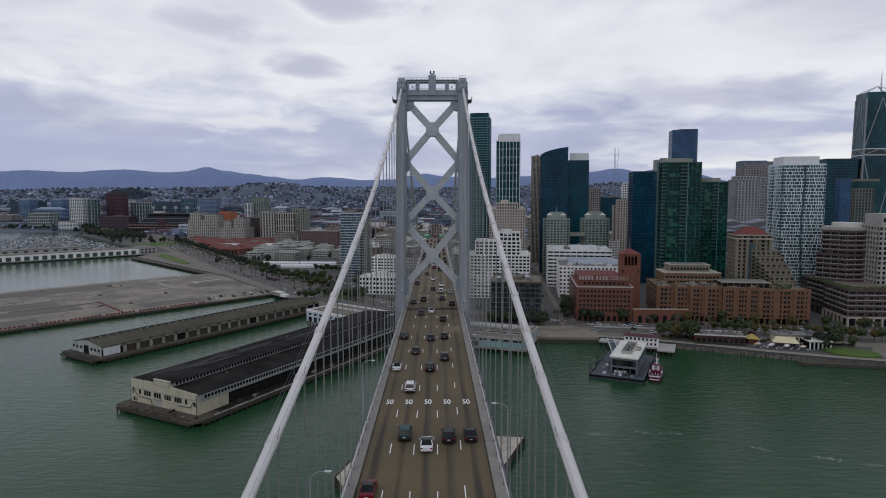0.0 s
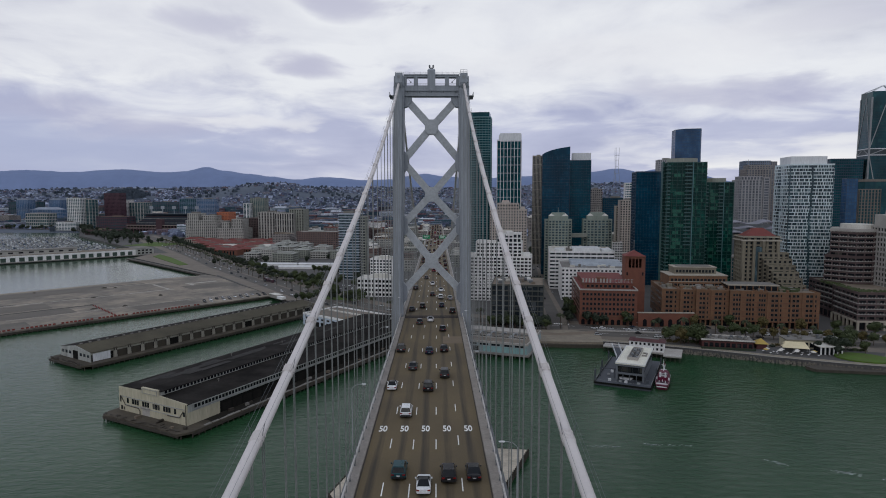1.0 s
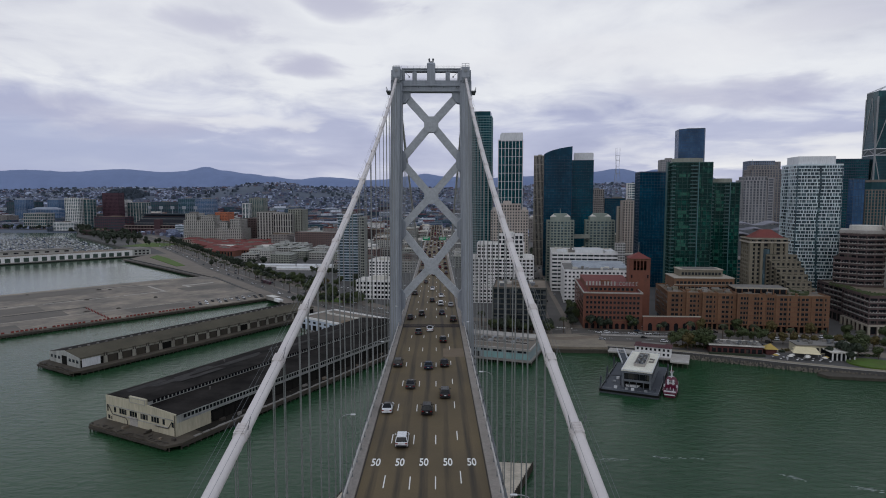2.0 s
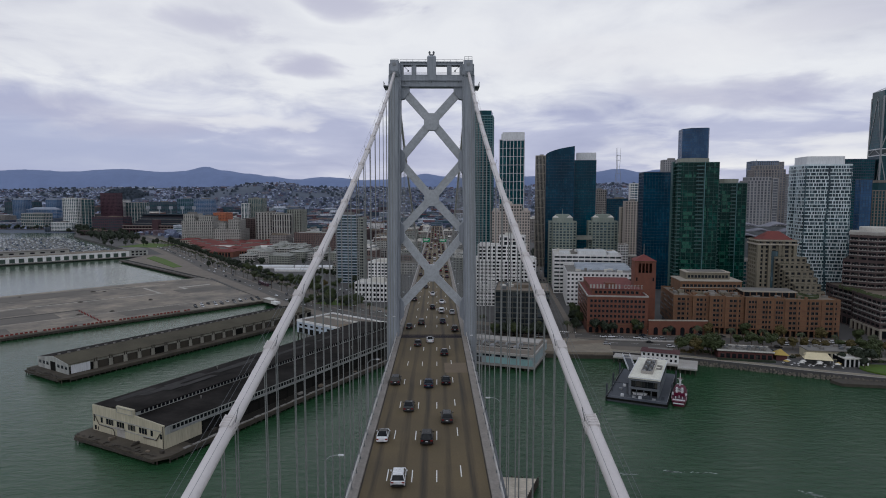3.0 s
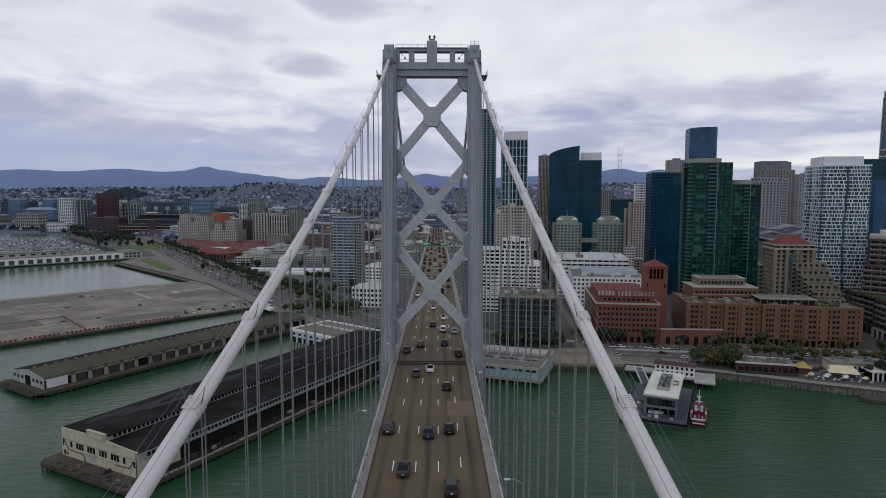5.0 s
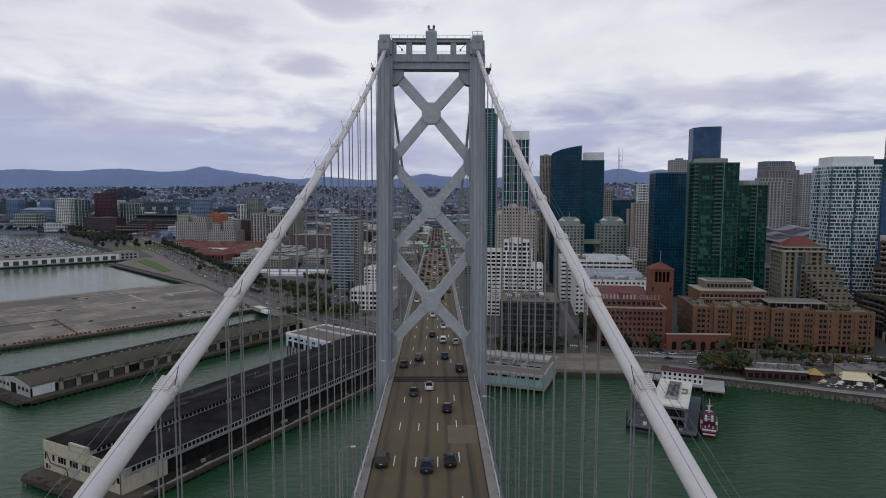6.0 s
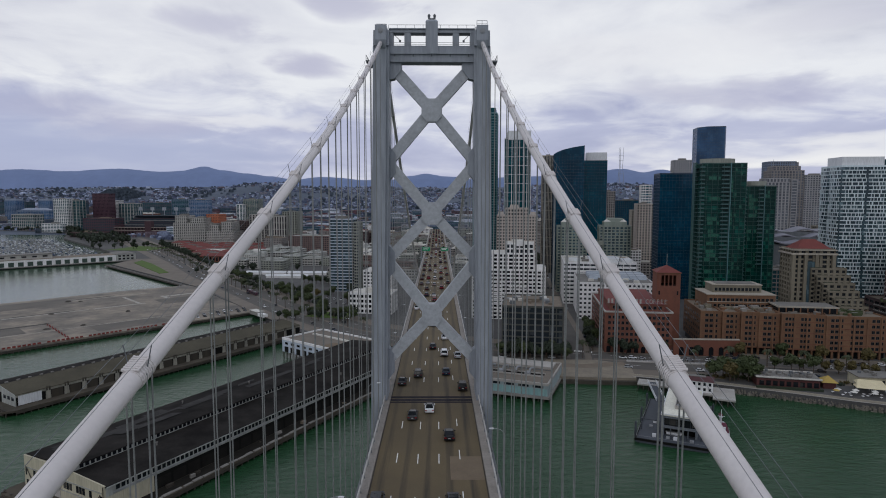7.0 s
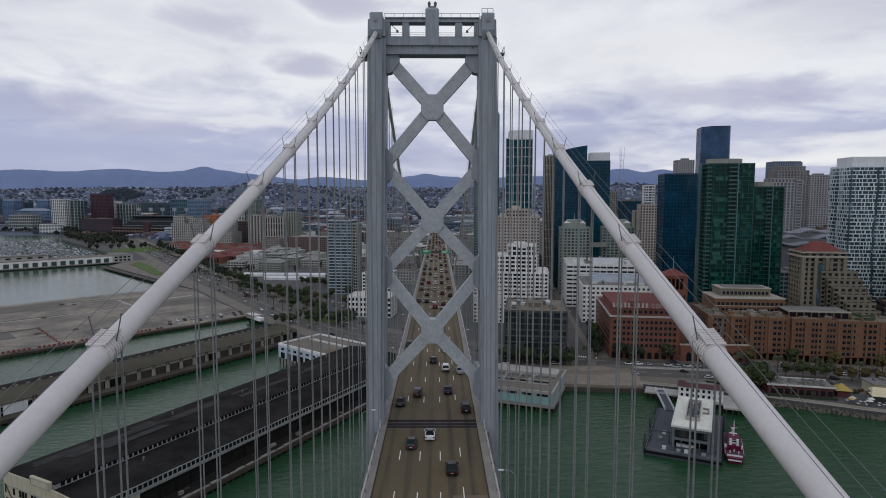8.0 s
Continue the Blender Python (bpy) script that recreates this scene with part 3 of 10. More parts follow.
# narrow dark strips along the foot of both kerbs
KERB_FOOT = paint("dark_kerb_foot", (0.055, 0.046, 0.036), (0.035, 0.03, 0.025), 0.9, 0.0, 0.4, 3.0, 0.1)
for x0, x1 in ((-8.49, -8.3), (8.12, 8.29)):
    for a, b in ((Y0, -150), (-150, 100), (100, 400), (400, Y1)):
        part("gutter", Geo().quad((x0, a, deck_z(a) + 0.006), (x1, a, deck_z(a) + 0.006), (x1, b, deck_z(b) + 0.006), (x0, b, deck_z(b) + 0.006)), KERB_FOOT, deck)
# expansion joint by the tower and a paler repair patch
g = Geo()
for y0, y1 in ((-3.7, -2.9), (-2.5, -1.3), (-0.7, 0.5)):
    g.box(-8.45, 8.25, y0, y1, deck_z(y1) + 0.004, deck_z(y0) + 0.014)
JOINT = paint("blackened_joint_steel", (0.024, 0.022, 0.028), (0.045, 0.041, 0.048), 0.85, 0.0, 0.6, 4.0, 0.05, spec=0.05)
part("expansion_joint", g, JOINT, deck, "dark steel expansion joint")
PATCH = paint("tan_repair_concrete", (0.17, 0.128, 0.085), (0.135, 0.10, 0.066), 0.85, 0.0, 0.3, 4.0, 0.1)
pa_, pb_ = deck_z(-38.6) + 0.008, deck_z(-30.2) + 0.008
part("repair_patch", Geo().quad((3.1, -38.6, pa_), (8.1, -38.6, pa_), (8.1, -30.2, pb_), (3.1, -30.2, pb_)), PATCH, deck, "paler tan repair patch")
# painted speed limit in each lane
fc = bpy.data.curves.new("speed_figure", "FONT")
fc.body, fc.size, fc.align_x, fc.extrude, fc.offset = "50", 1.0, "CENTER", 0.004, 0.018
tmp = bpy.data.objects.new("speed_figure", fc)
scene.collection.objects.link(tmp)
bpy.context.view_layer.update()
fig_mesh = bpy.data.meshes.new_from_object(tmp)
bpy.data.objects.remove(tmp)
fig_mesh.materials.clear()
fig_mesh.materials.append(WHITE_LINE)
for lane in range(5):
    ob = part("speed_figure", fig_mesh, None, deck, "white painted figures 50")
    ob.matrix_basis = pose(LANE0 + lane * 3.33, -99.0, deck_z(-99.0) + 0.012, tilt) @ Matrix.Diagonal((1.32, 3.4, 1, 1))

# main cables, bands, hangers, hand ropes
BAND = 8.523


def band_mesh(slope):
    """A ribbed clamp: one lathe profile with seven raised rings."""
    t = Vector((0, 1, slope)).normalized()
    path, radii = [t * -0.56], [0.41]
    for k in range(-3, 4):
        for o, r in ((-0.04, 0.41), (-0.034, 0.435), (0.034, 0.435), (0.04, 0.41)):
            path.append(t * (k * 0.145 + o))
            radii.append(r)
    path.append(t * 0.56)
    radii.append(0.41)
    return Geo().tube(path, radii, 14)


def bolt_mesh(slope):
    """The row of long bolts that clamps one band."""
    t, up = Vector((0, 1, slope)).normalized(), Vector((0, -slope, 1)).normalized()
    g = Geo()
    for k in range(-3, 4):
        p = t * (k * 0.15) + up * 0.43
        g.tube([p + Vector((-0.27, 0, -0.03)), p + Vector((0.27, 0, -0.03))], 0.045, 7)
        for sx in (-0.29, 0.29):
            g.tube([p + Vector((sx - 0.03, 0, -0.03)), p + Vector((sx + 0.03, 0, -0.03))], 0.065, 6)
    return g


def span_cable(side, ya, yb, label, first):
    x = 9.83 * side
    c = thing("main_cable", pose(0, 0, 0), label, "bridge cable", "main cables")
    pts = [(x, ya + (yb - ya) * i / 90, cable_z(ya + (yb - ya) * i / 90)) for i in range(91)]
    part("cable_wrap", Geo().tube(pts, 0.385, 16), CABLE, c, smooth=True)
    y = first
    stations = []
    while ya < y < yb:
        z, zd = cable_z(y), deck_z(y)
        if z > zd + 1.5:
            stations.append(y)
        y += BAND
    far_side = [y for y in stations if y < -206 or y > 130]
    if far_side:
        g = Geo()
        for y in far_side:
            for dy in (-0.2, 0.2):
                for dx in (-0.39, 0.39):
                    g.tube([(x + dx, y + dy, cable_z(y + dy) + 0.1), (x + dx, y + dy, deck_z(y) - 0.6)], 0.036, 4, False)
        part("hanger_rope", g, ROPE, c, kind="stuff")
    for y in stations:
        if y in far_side:
            continue
        z, slope = cable_z(y), (cable_z(y + 0.5) - cable_z(y - 0.5))
        band_ = part("cable_band", band_mesh(slope), CABLE, c, m=pose(x, y, z))
        if -150 < y < -20:
            part("band_bolt", bolt_mesh(slope), CABLE, band_, kind="stuff")
        for dy in (-0.2, 0.2):
            for dx in (-0.39, 0.39):
                part("hanger_rope", Geo().tube([(x + dx, y + dy, cable_z(y + dy) + 0.1), (x + dx, y + dy, deck_z(y) - 0.6)], 0.036, 6, False), ROPE, c)
            part("rope_socket", Geo().box(x - 0.5, x + 0.5, y + dy - 0.14, y + dy + 0.14, deck_z(y) - 0.95, deck_z(y) - 0.4), STEEL_DARK, c)
        for dx in (-0.42, 0.42):
            part("stanchion", Geo().tube([(x + dx * 0.8, y, z + 0.2), (x + dx * 1.25, y, z + 1.05)], 0.022, 5), STEEL_DARK, c)
    for dx in (-0.5, 0.5):
        for dz in ((1.02, 0.6) if dx * side > 0 else (1.02,)):
            path = [(x + dx * (1.0 if dz > 1 else 0.92), y, cable_z(y) + dz) for y in stations]
            if len(path) > 1:
                part("hand_rope", Geo().tube(path, 0.010, 5), STEEL_DARK, c)
    return c


for side in (-1, 1):
    span_cable(side, -470, -0.8, "pale grey wrapped main suspension cable with hanger ropes", -94.33 - 8.523 * 43)
    span_cable(side, 0.8, 228, "pale grey wrapped backstay cable running down to shore", 12.0)

# tower
TOP = 137.1
tower = thing("bridge_tower", pose(0, 0, 0.35), "tall grey painted steel suspension bridge tower with crossed bracing", "bridge tower")


def leg_x(z):
    """Distance of a leg's axis from the bridge's middle."""
    return 9.75 + (TOP - z) * 0.0124


def leg_section(side, z, grow=1.0):
    c = side * leg_x(z)
    w, d = 1.62 * grow, 3.2 * grow + (TOP - z) * 0.006
    o = 0.55
    pts = [(-w, -d + o), (-w + o, -d + o), (-w + o, -d), (w - o, -d), (w - o, -d + o), (w, -d + o),
           (w, d - o), (w - o, d - o), (w - o, d), (-w + o, d), (-w + o, d - o), (-w, d - o)]
    return [(c + x, y, z) for x, y in pts]


for side in (-1, 1):
    g = Geo().stack([leg_section(side, z) for z in (6.0, 30, 58, 63, 86, 105, 124, 133.4)])
    leg = part("leg", g, STEEL, tower)
    c = side * leg_x(136)
    g = Geo()
    g.loft([(c - 1.55, -3.3, 133.4), (c + 1.55, -3.3, 133.4), (c + 1.55, 3.3, 133.4), (c - 1.55, 3.3, 133.4)],
           [(c - 1.5, -3.0, 136.3), (c + 1.5, -3.0, 136.3), (c + 1.5, 3.0, 136.3), (c - 1.5, 3.0, 136.3)])
    g.loft([(c - 0.8, -3.4, 132.9), (c + 0.8, -3.4, 132.9), (c + 0.8, 3.4, 132.9), (c - 0.8, 3.4, 132.9)],
           [(c - 1.1, -4.0, 134.3), (c + 1.1, -4.0, 134.3), (c + 1.1, 4.0, 134.3), (c - 1.1, 4.0, 134.3)])
    g.box(c - 1.1, c + 1.1, -4.0, 4.0, 134.3, 137.1)
    part("saddle_housing", g, STEEL, tower)
    g = Geo()
    for r, y in ((0.5, -4.08), (0.3, -4.16)):
        g.tube([(c, -4.0, 136.0), (c, y, 136.0)], r, 14)
    part("round_plate", g, STEEL_LIGHT, tower)
    # service platform with a rail outside the leg
    g = Geo()
    ox = side * (leg_x(131) + 1.62)
    g.box(min(ox, ox + side * 1.3), max(ox, ox + side * 1.3), -3.2, 3.2, 130.3, 130.6)
    g.beam((ox, -2.6, 129.2), (ox + side * 1.2, -2.6, 130.3), 0.14, 0.14)
    for y in (-3.1, -1, 1, 3.1):
        g.beam((ox + side * 1.25, y, 130.5), (ox + side * 1.25, y, 131.6), 0.08, 0.08)
    g.beam((ox + side * 1.25, -3.1, 131.6), (ox + side * 1.25, 3.1, 131.6), 0.08, 0.08)
    part("side_platform", g, STEEL_DARK, tower)
    # cage rail on top of the housing
    g = Geo()
    for x in (c - 1.0, c, c + 1.0):
        for y in (-2.4, 2.4):
            g.beam((x, y, 137.0), (x, y, 138.3 if side > 0 else 137.6), 0.09, 0.09)
    for z in ((137.7, 138.3) if side > 0 else (137.6,)):
        for y in (-2.4, 2.4):
            g.beam((c - 1.0, y, z), (c + 1.0, y, z), 0.08, 0.08)
    part("top_rail", g, STEEL_LIGHT, tower)

# portal strut at the top: two chords, posts and a tall middle pier
ix = 9.75 - 1.3
part("upper_chord", Geo().box(-ix, ix, -1.25, 1.25, 136.3, 136.95).box(-ix, ix, -1.5, 1.5, 136.95, 137.1), STEEL, tower)
g = Geo().box(-ix, ix, -1.5, 1.5, 130.8, 133.75)
g.box(-ix, ix, -1.85, 1.85, 132.1, 132.35)
g.box(-ix, ix, -1.7, 1.7, 130.6, 130.82)
part("lower_chord", g, STEEL, tower)
for x in (-4.75, 4.75):
    part("post", Geo().box(x - 0.62, x + 0.62, -1.15, 1.15, 133.75, 136.3), STEEL, tower)
part("middle_pier", Geo().box(-1.2, 1.2, -1.9, 1.9, 132.2, 138.3).loft([(-1.2, -1.9, 138.3), (1.2, -1.9, 138.3), (1.2, 1.9, 138.3), (-1.2, 1.9, 138.3)], [(-0.95, -1.5, 138.7), (0.95, -1.5, 138.7), (0.95, 1.5, 138.7), (-0.95, 1.5, 138.7)]), STEEL, tower)
for x in (-ix + 0.45, ix - 0.45):
    part("post", Geo().box(x - 0.45, x + 0.45, -1.15, 1.15, 133.75, 136.3), STEEL, tower)
for i in range(5):
    x = -7.2 + i * 3.6
    part("strut_lamp", Geo().beam((x, -1.8, 131.8), (x, -2.1, 132.0), 0.12, 0.12).box(x - 0.12, x + 0.12, -2.2, -2.0, 131.55, 131.8), STEEL_DARK, tower)
g = Geo()
for y in (-1.3, 1.3):
    g.beam((-ix, y, 137.75), (ix, y, 137.75), 0.07, 0.07)
    for i in range(11):
        x = -ix + i * 2 * ix / 10
        g.beam((x, y, 137.1), (x, y, 137.75), 0.07, 0.07)
part("chord_rail", g, STEEL_LIGHT, tower)
g = Geo()
for y in (-1.7, 1.7):
    for z in (133.95, 134.3):
        g.beam((-ix, y, z), (ix, y, z), 0.06, 0.06)
part("gallery_rail", g, STEEL_LIGHT, tower)
cage = part("beacon_cage", Geo().tube([(0, 0, 138.7), (0, 0, 139.3)], 0.5, 10), STEEL_LIGHT, tower, "small grey beacon base")
for a in range(6):
    x, y = 0.7 * math.cos(a * math.tau / 6), 0.7 * math.sin(a * math.tau / 6)
    part("cage_bar", Geo().beam((x, y, 138.7), (x, y, 139.7), 0.07, 0.07), STEEL_DARK, cage)
for sx in (-0.55, 0.55):
    part("beacon_lamp", Geo().tube([(sx, 0, 139.2), (sx, 0, 139.9), (sx, 0, 140.2)], [0.16, 0.3, 0.12], 8), STEEL_DARK, cage)
for s in (-1, 1):
    part("lamp_bracket", Geo().beam((s * 7.3, 0, 136.05), (s * 6.3, 0, 135.1), 0.1, 0.1).box(s * 6.3 - 0.2, s * 6.3 + 0.2, -0.2, 0.2, 134.8, 135.15), STEEL_DARK, tower)

# crossed bracing with gussets
for z_top, zm, z_bot in ((130.0, 121.4, 110.9), (110.9, 100.9, 91.2), (91.2, 80.2, 70.2), (52.5, 42.0, 32.0)):
    hw_t, hw_b = leg_x(z_top) - 1.3, leg_x(z_bot) - 1.3
    top_in = 1.4 if z_top > 125 else 0.2
    for s in (-1, 1):
        part("diagonal", Geo().beam((s * (hw_t - top_in), 0, z_top - top_in * 0.6), (s * 0.6, 0, zm + 0.6), 2.1, 1.75, (0, 1, 0)), STEEL_BRACE, tower)
        part("diagonal", Geo().beam((s * 0.6, 0, zm - 0.6), (s * hw_b, 0, z_bot + 0.2), 2.1, 1.75, (0, 1, 0)), STEEL_BRACE, tower)
    oct_ = [(2.05, 1.05), (1.05, 2.25), (-1.05, 2.25), (-2.05, 1.05), (-2.05, -1.05), (-1.05, -2.25), (1.05, -2.25), (2.05, -1.05)]
    g = Geo().loft([(x, 1.15, zm + z) for x, z in oct_], [(x, -1.15, zm + z) for x, z in oct_])
    part("node_plate", g, STEEL_BRACE, tower)
    for s in (-1, 1):
        x0 = s * (leg_x(z_bot) - 1.6)
        out = [(x0 - s * 0.0, 3.4), (x0 - s * 1.25, 1.9), (x0 - s * 1.25, -1.9), (x0, -3.4)]
        lo, hi = [(x, 1.2, z_bot + z) for x, z in out], [(x, -1.2, z_bot + z) for x, z in out]
        if s > 0:
            lo, hi = hi, lo
        part("gusset", Geo().loft(hi, lo), STEEL, tower)
for s in (-1, 1):
    x0 = s * (leg_x(128) - 1.6)
    out = [(x0, 130.6), (x0 - s * 2.3, 130.6), (x0 - s * 2.3, 129.2), (x0 - s * 0.9, 127.5), (x0, 127.3)]
    lo, hi = [(x, 1.2, z) for x, z in out], [(x, -1.2, z) for x, z in out]
    if s > 0:
        lo, hi = hi, lo
    part("gusset", Geo().loft(hi, lo), STEEL, tower)
part("cross_strut", Geo().box(-9.2, 9.2, -1.6, 1.6, 51.4, 54.2), STEEL, tower)
# pier and pointed timber-faced fender at the water
g = Geo().prism([(-17, -14), (17, -14), (17, 14), (-17, 14)], -2, 8, 0.9)
part("pier_base", g, CONCRETE, tower)
fend = [(-33.8, 4), (-31, -2), (-27, -6), (0, -15), (18, -12), (25, 11), (36.5, 38.5), (24, 40), (-22, 40), (-30, 18)]
g = Geo().prism(fend, -1.0, 2.4)
part("fender", g, FENDER, tower, "stained pale concrete fender round the pier base")
g = Geo()
for i in range(len(fend)):
    a, b = Vector(fend[i]), Vector(fend[(i + 1) % len(fend)])
    n = max(2, int((b - a).length / 1.6))
    for k in range(n):
        p = a.lerp(b, k / n)
        g.tube([(p.x * 1.012, p.y * 1.012, -1), (p.x * 1.012, p.y * 1.012, 2.7)], 0.3, 6)
part("timber_pile", g, TIMBER_WET, tower, kind="stuff")


# street lamps along the deck
def deck_lamp(side, y):
    lamp = thing("street_lamp", pose(side * 10.65 - 0.22, y, deck_z(y) - 0.6), "slim grey roadway lamp on an arched arm", "street lamp", "deck lamps")
    part("pole", Geo().tube([(0, 0, -0.6), (0, 0, 4), (0, 0, 8.9)], [0.11, 0.09, 0.06], 8), STEEL_LIGHT, lamp)
    arm = [(0, 0, 8.9), (-side * 0.12, 0, 9.1), (-side * 0.5, 0, 9.42), (-side * 1.0, 0, 9.58), (-side * 1.5, 0, 9.62)]
    part("arm", Geo().tube(arm, 0.045, 6), STEEL_LIGHT, lamp)
    hx = -side * 1.75
    part("lantern", Geo().loft([(hx - 0.2, -0.08, 9.5), (hx + 0.2, -0.08, 9.5), (hx + 0.2, 0.08, 9.5), (hx - 0.2, 0.08, 9.5)],
                               [(hx - 0.34, -0.13, 9.62), (hx + 0.34, -0.13, 9.62), (hx + 0.34, 0.13, 9.62), (hx - 0.34, 0.13, 9.62)],
                               ).loft([(hx - 0.34, -0.13, 9.62), (hx + 0.34, -0.13, 9.62), (hx + 0.34, 0.13, 9.62), (hx - 0.34, 0.13, 9.62)],
                                      [(hx - 0.22, -0.07, 9.69), (hx + 0.22, -0.07, 9.69), (hx + 0.22, 0.07, 9.69), (hx - 0.22, 0.07, 9.69)]), METAL_PANEL, lamp)


for i in range(11):
    deck_lamp(1, -126 + 42 * i)
    deck_lamp(-1, -146 + 42 * i)

# overhead sign gantry over the far end of the roadway
gz = deck_z(300)
gantry = thing("sign_gantry", pose(0, 300, gz), "overhead gantry with green road signs spanning the roadway", "sign gantry")
SIGN = paint("green_sign_face", (0.0, 0.24, 0.10), (0.0, 0.20, 0.085), 0.4, 0.0, 1.0, 4.0, 0.0)
for s in (-1, 1):
    part("column", Geo().beam((s * 10.2, 0, -0.5), (s * 10.2, 0, 10.5), 0.4, 0.4), STEEL, gantry)
g = Geo()
for z in (8.6, 9.8):
    g.beam((-10.2, 0, z), (10.2, 0, z), 0.25, 0.25)
for i in range(12):
    x = -10.2 + i * 1.7
    g.beam((x, 0, 8.6), (x + 1.7, 0, 9.8), 0.14, 0.14)
part("truss", g, STEEL_DARK, gantry)
part("sign_panel", Geo().box(-9.3, -3.9, -0.4, -0.25, 7.8, 10.6), SIGN, gantry, "green sign with pale bars")
part("sign_panel", Geo().box(3.4, 8.6, -0.4, -0.25, 7.9, 10.2), SIGN, gantry, "green sign with pale bars")
part("sign_panel", Geo().box(-3.2, 2.8, -0.4, -0.25, 8.2, 9.8), BRICK_DARK, gantry, "dark unlit message panel")
for x0, x1, z in ((-8.7, -4.6, 9.7), (-8.7, -5.6, 9.0), (4.0, 8.0, 9.4), (4.0, 7.2, 8.7)):
    part("text_bar", Geo().box(x0, x1, -0.42, -0.405, z, z + 0.3), WHITE_LINE, gantry)


# ---- buildings ----
SITE = CITY
FOOT = [(140, 312, 40), (215, 290, 55)]


def block(name, label, x, y, w, d, top, rot=-9, storey=3.2, bay=3.0, glass=None, frame=None, band=0.9, pier=0.6, proud=0.3,
          z0=LAND, roof=None, parapet=0.9, plant=0.35, category="building", group="", skip_base=0.0, corner=0.0, outline=None, parent=None):
    """A building as a glazed core behind proud floor bands and piers, with a roof, a parapet and a plant room.
    (x, y): its front corner on the low-x side; rot turns it about that corner."""
    glass, frame, roof = glass or G_GREY, frame or BEIGE, roof or ROOF_GREY
    h = top - z0
    if parent is None:
        FOOT.append((x + w / 2, y + d / 2, max(w, d) * 0.62))
        b = thing(name, pose(x, y, z0, 0, 0, rot), label, category, group)
        base = Matrix.Identity(4)
    else:
        b, base = parent, pose(x, y, z0 - parent.location.z, 0, 0, rot)
    out = outline or [(0, 0), (w, 0), (w, d), (0, d)]
    cx, cy = sum(p[0] for p in out) / len(out), sum(p[1] for p in out) / len(out)

    def shrink(m_):
        r = []
        for i, (px, py) in enumerate(out):
            a, c = Vector(out[i - 1]), Vector(out[(i + 1) % len(out)])
            p = Vector((px, py))
            e1, e2 = (p - a).normalized(), (c - p).normalized()
            n = Vector((-e1.y - e2.y, e1.x + e2.x))
            if n.length < 1e-6:
                n = Vector((-e1.y, e1.x))
            n.normalize()
            k = m_ / max(0.35, n.dot(Vector((-e1.y, e1.x))))
            r.append((px + n.x * k, py + n.y * k))
        return r

    core = shrink(proud)
    part("glazing", Geo().prism(core, 0, h - 0.3), glass, b, kind="stuff", m=base)
    n = max(1, round((h - skip_base) / storey))
    sh = (h - skip_base) / n
    if band:
        g = Geo()
        ring = shrink(0.06 if pier else 0.0)
        for i in range(n + 1):
            z = skip_base + i * sh
            a, c = max(0.0, z - band / 2), min(h, z + band / 2)
            if c > a:
                g.prism(ring, a, c)
        if skip_base:
            g.prism(ring, 0, 0.6)
        if name != "low_building":
            part("floor_band", g, frame, b, kind="stuff", m=base)
    if pier:
        g = g if name == "low_building" and band else Geo()
        for i, (px, py) in enumerate(out):
            a, c = Vector((px, py)), Vector(out[(i + 1) % len(out)])
            e = c - a
            L = e.length
            e.normalize()
            nrm = Vector((-e.y, e.x))
            k = max(1, round(L / bay))
            for j in range(k):
                p = a + e * (L * j / k)
                lo = p - e * pier / 2 if j else p
                hi = p + e * pier / 2
                q = [lo, hi, hi + nrm * (proud + 0.15), lo + nrm * (proud + 0.15)]
                g.loft([(v.x, v.y, 0) for v in q], [(v.x, v.y, h) for v in q], False)
            p = c - e * pier / 2
            q = [p, c, c + nrm * (proud + 0.15), p + nrm * (proud + 0.15)]
            g.loft([(v.x, v.y, 0) for v in q], [(v.x, v.y, h) for v in q], False)
        part("facade_grid" if name == "low_building" else "pier", g, frame, b, kind="stuff", m=base)
    top_ = Geo().prism(shrink(0.12), h - 0.3, h + 0.06)
    if name == "low_building" and plant:
        rnd = random.Random(int(abs(x) * 10 + abs(y) * 7 + h))
        for k in range(13):
            px, py = rnd.uniform(0.04, 0.8) * w, rnd.uniform(0.04, 0.8) * d
            wide = (0.12, 0.34) if k < 3 else (0.04, 0.12)
            top_.box(px, px + w * rnd.uniform(*wide), py, py + d * rnd.uniform(*wide), h + 0.06, h + (rnd.uniform(1.6, 3.8) if k < 3 else rnd.uniform(0.5, 1.8)))
        plant = 0
    part("roof", top_, roof, b, m=base)
    if parapet:
        g = Geo()
        inner = shrink(0.35)
        for i in range(len(out)):
            a, c, e, f = out[i], out[(i + 1) % len(out)], inner[(i + 1) % len(out)], inner[i]
            q = [a, c, e, f]
            g.loft([(px, py, h - 0.2) for px, py in q], [(px, py, h + parapet) for px, py in q])
        part("parapet", g, frame, b, m=base)
    if plant:
        rnd = random.Random(int(abs(x) * 10 + abs(y) * 7 + h))
        pw, pd = w * plant, d * plant
        px, py = cx - pw * rnd.uniform(0.3, 0.8), cy - pd * rnd.uniform(0.2, 0.8)
        part("plant_room", Geo().box(px, px + pw, py, py + pd, h, h + rnd.uniform(2.2, 4.0)), roof, b, m=base)
        if name != "low_building" or y < 600:
            for _ in range(3):
                ax, ay = cx + rnd.uniform(-0.42, 0.3) * w, cy + rnd.uniform(-0.42, 0.3) * d
                part("roof_unit", Geo().box(ax, ax + rnd.uniform(1, 3), ay, ay + rnd.uniform(1, 3), h, h + rnd.uniform(0.8, 1.8)), roof, b, m=base)
    return b


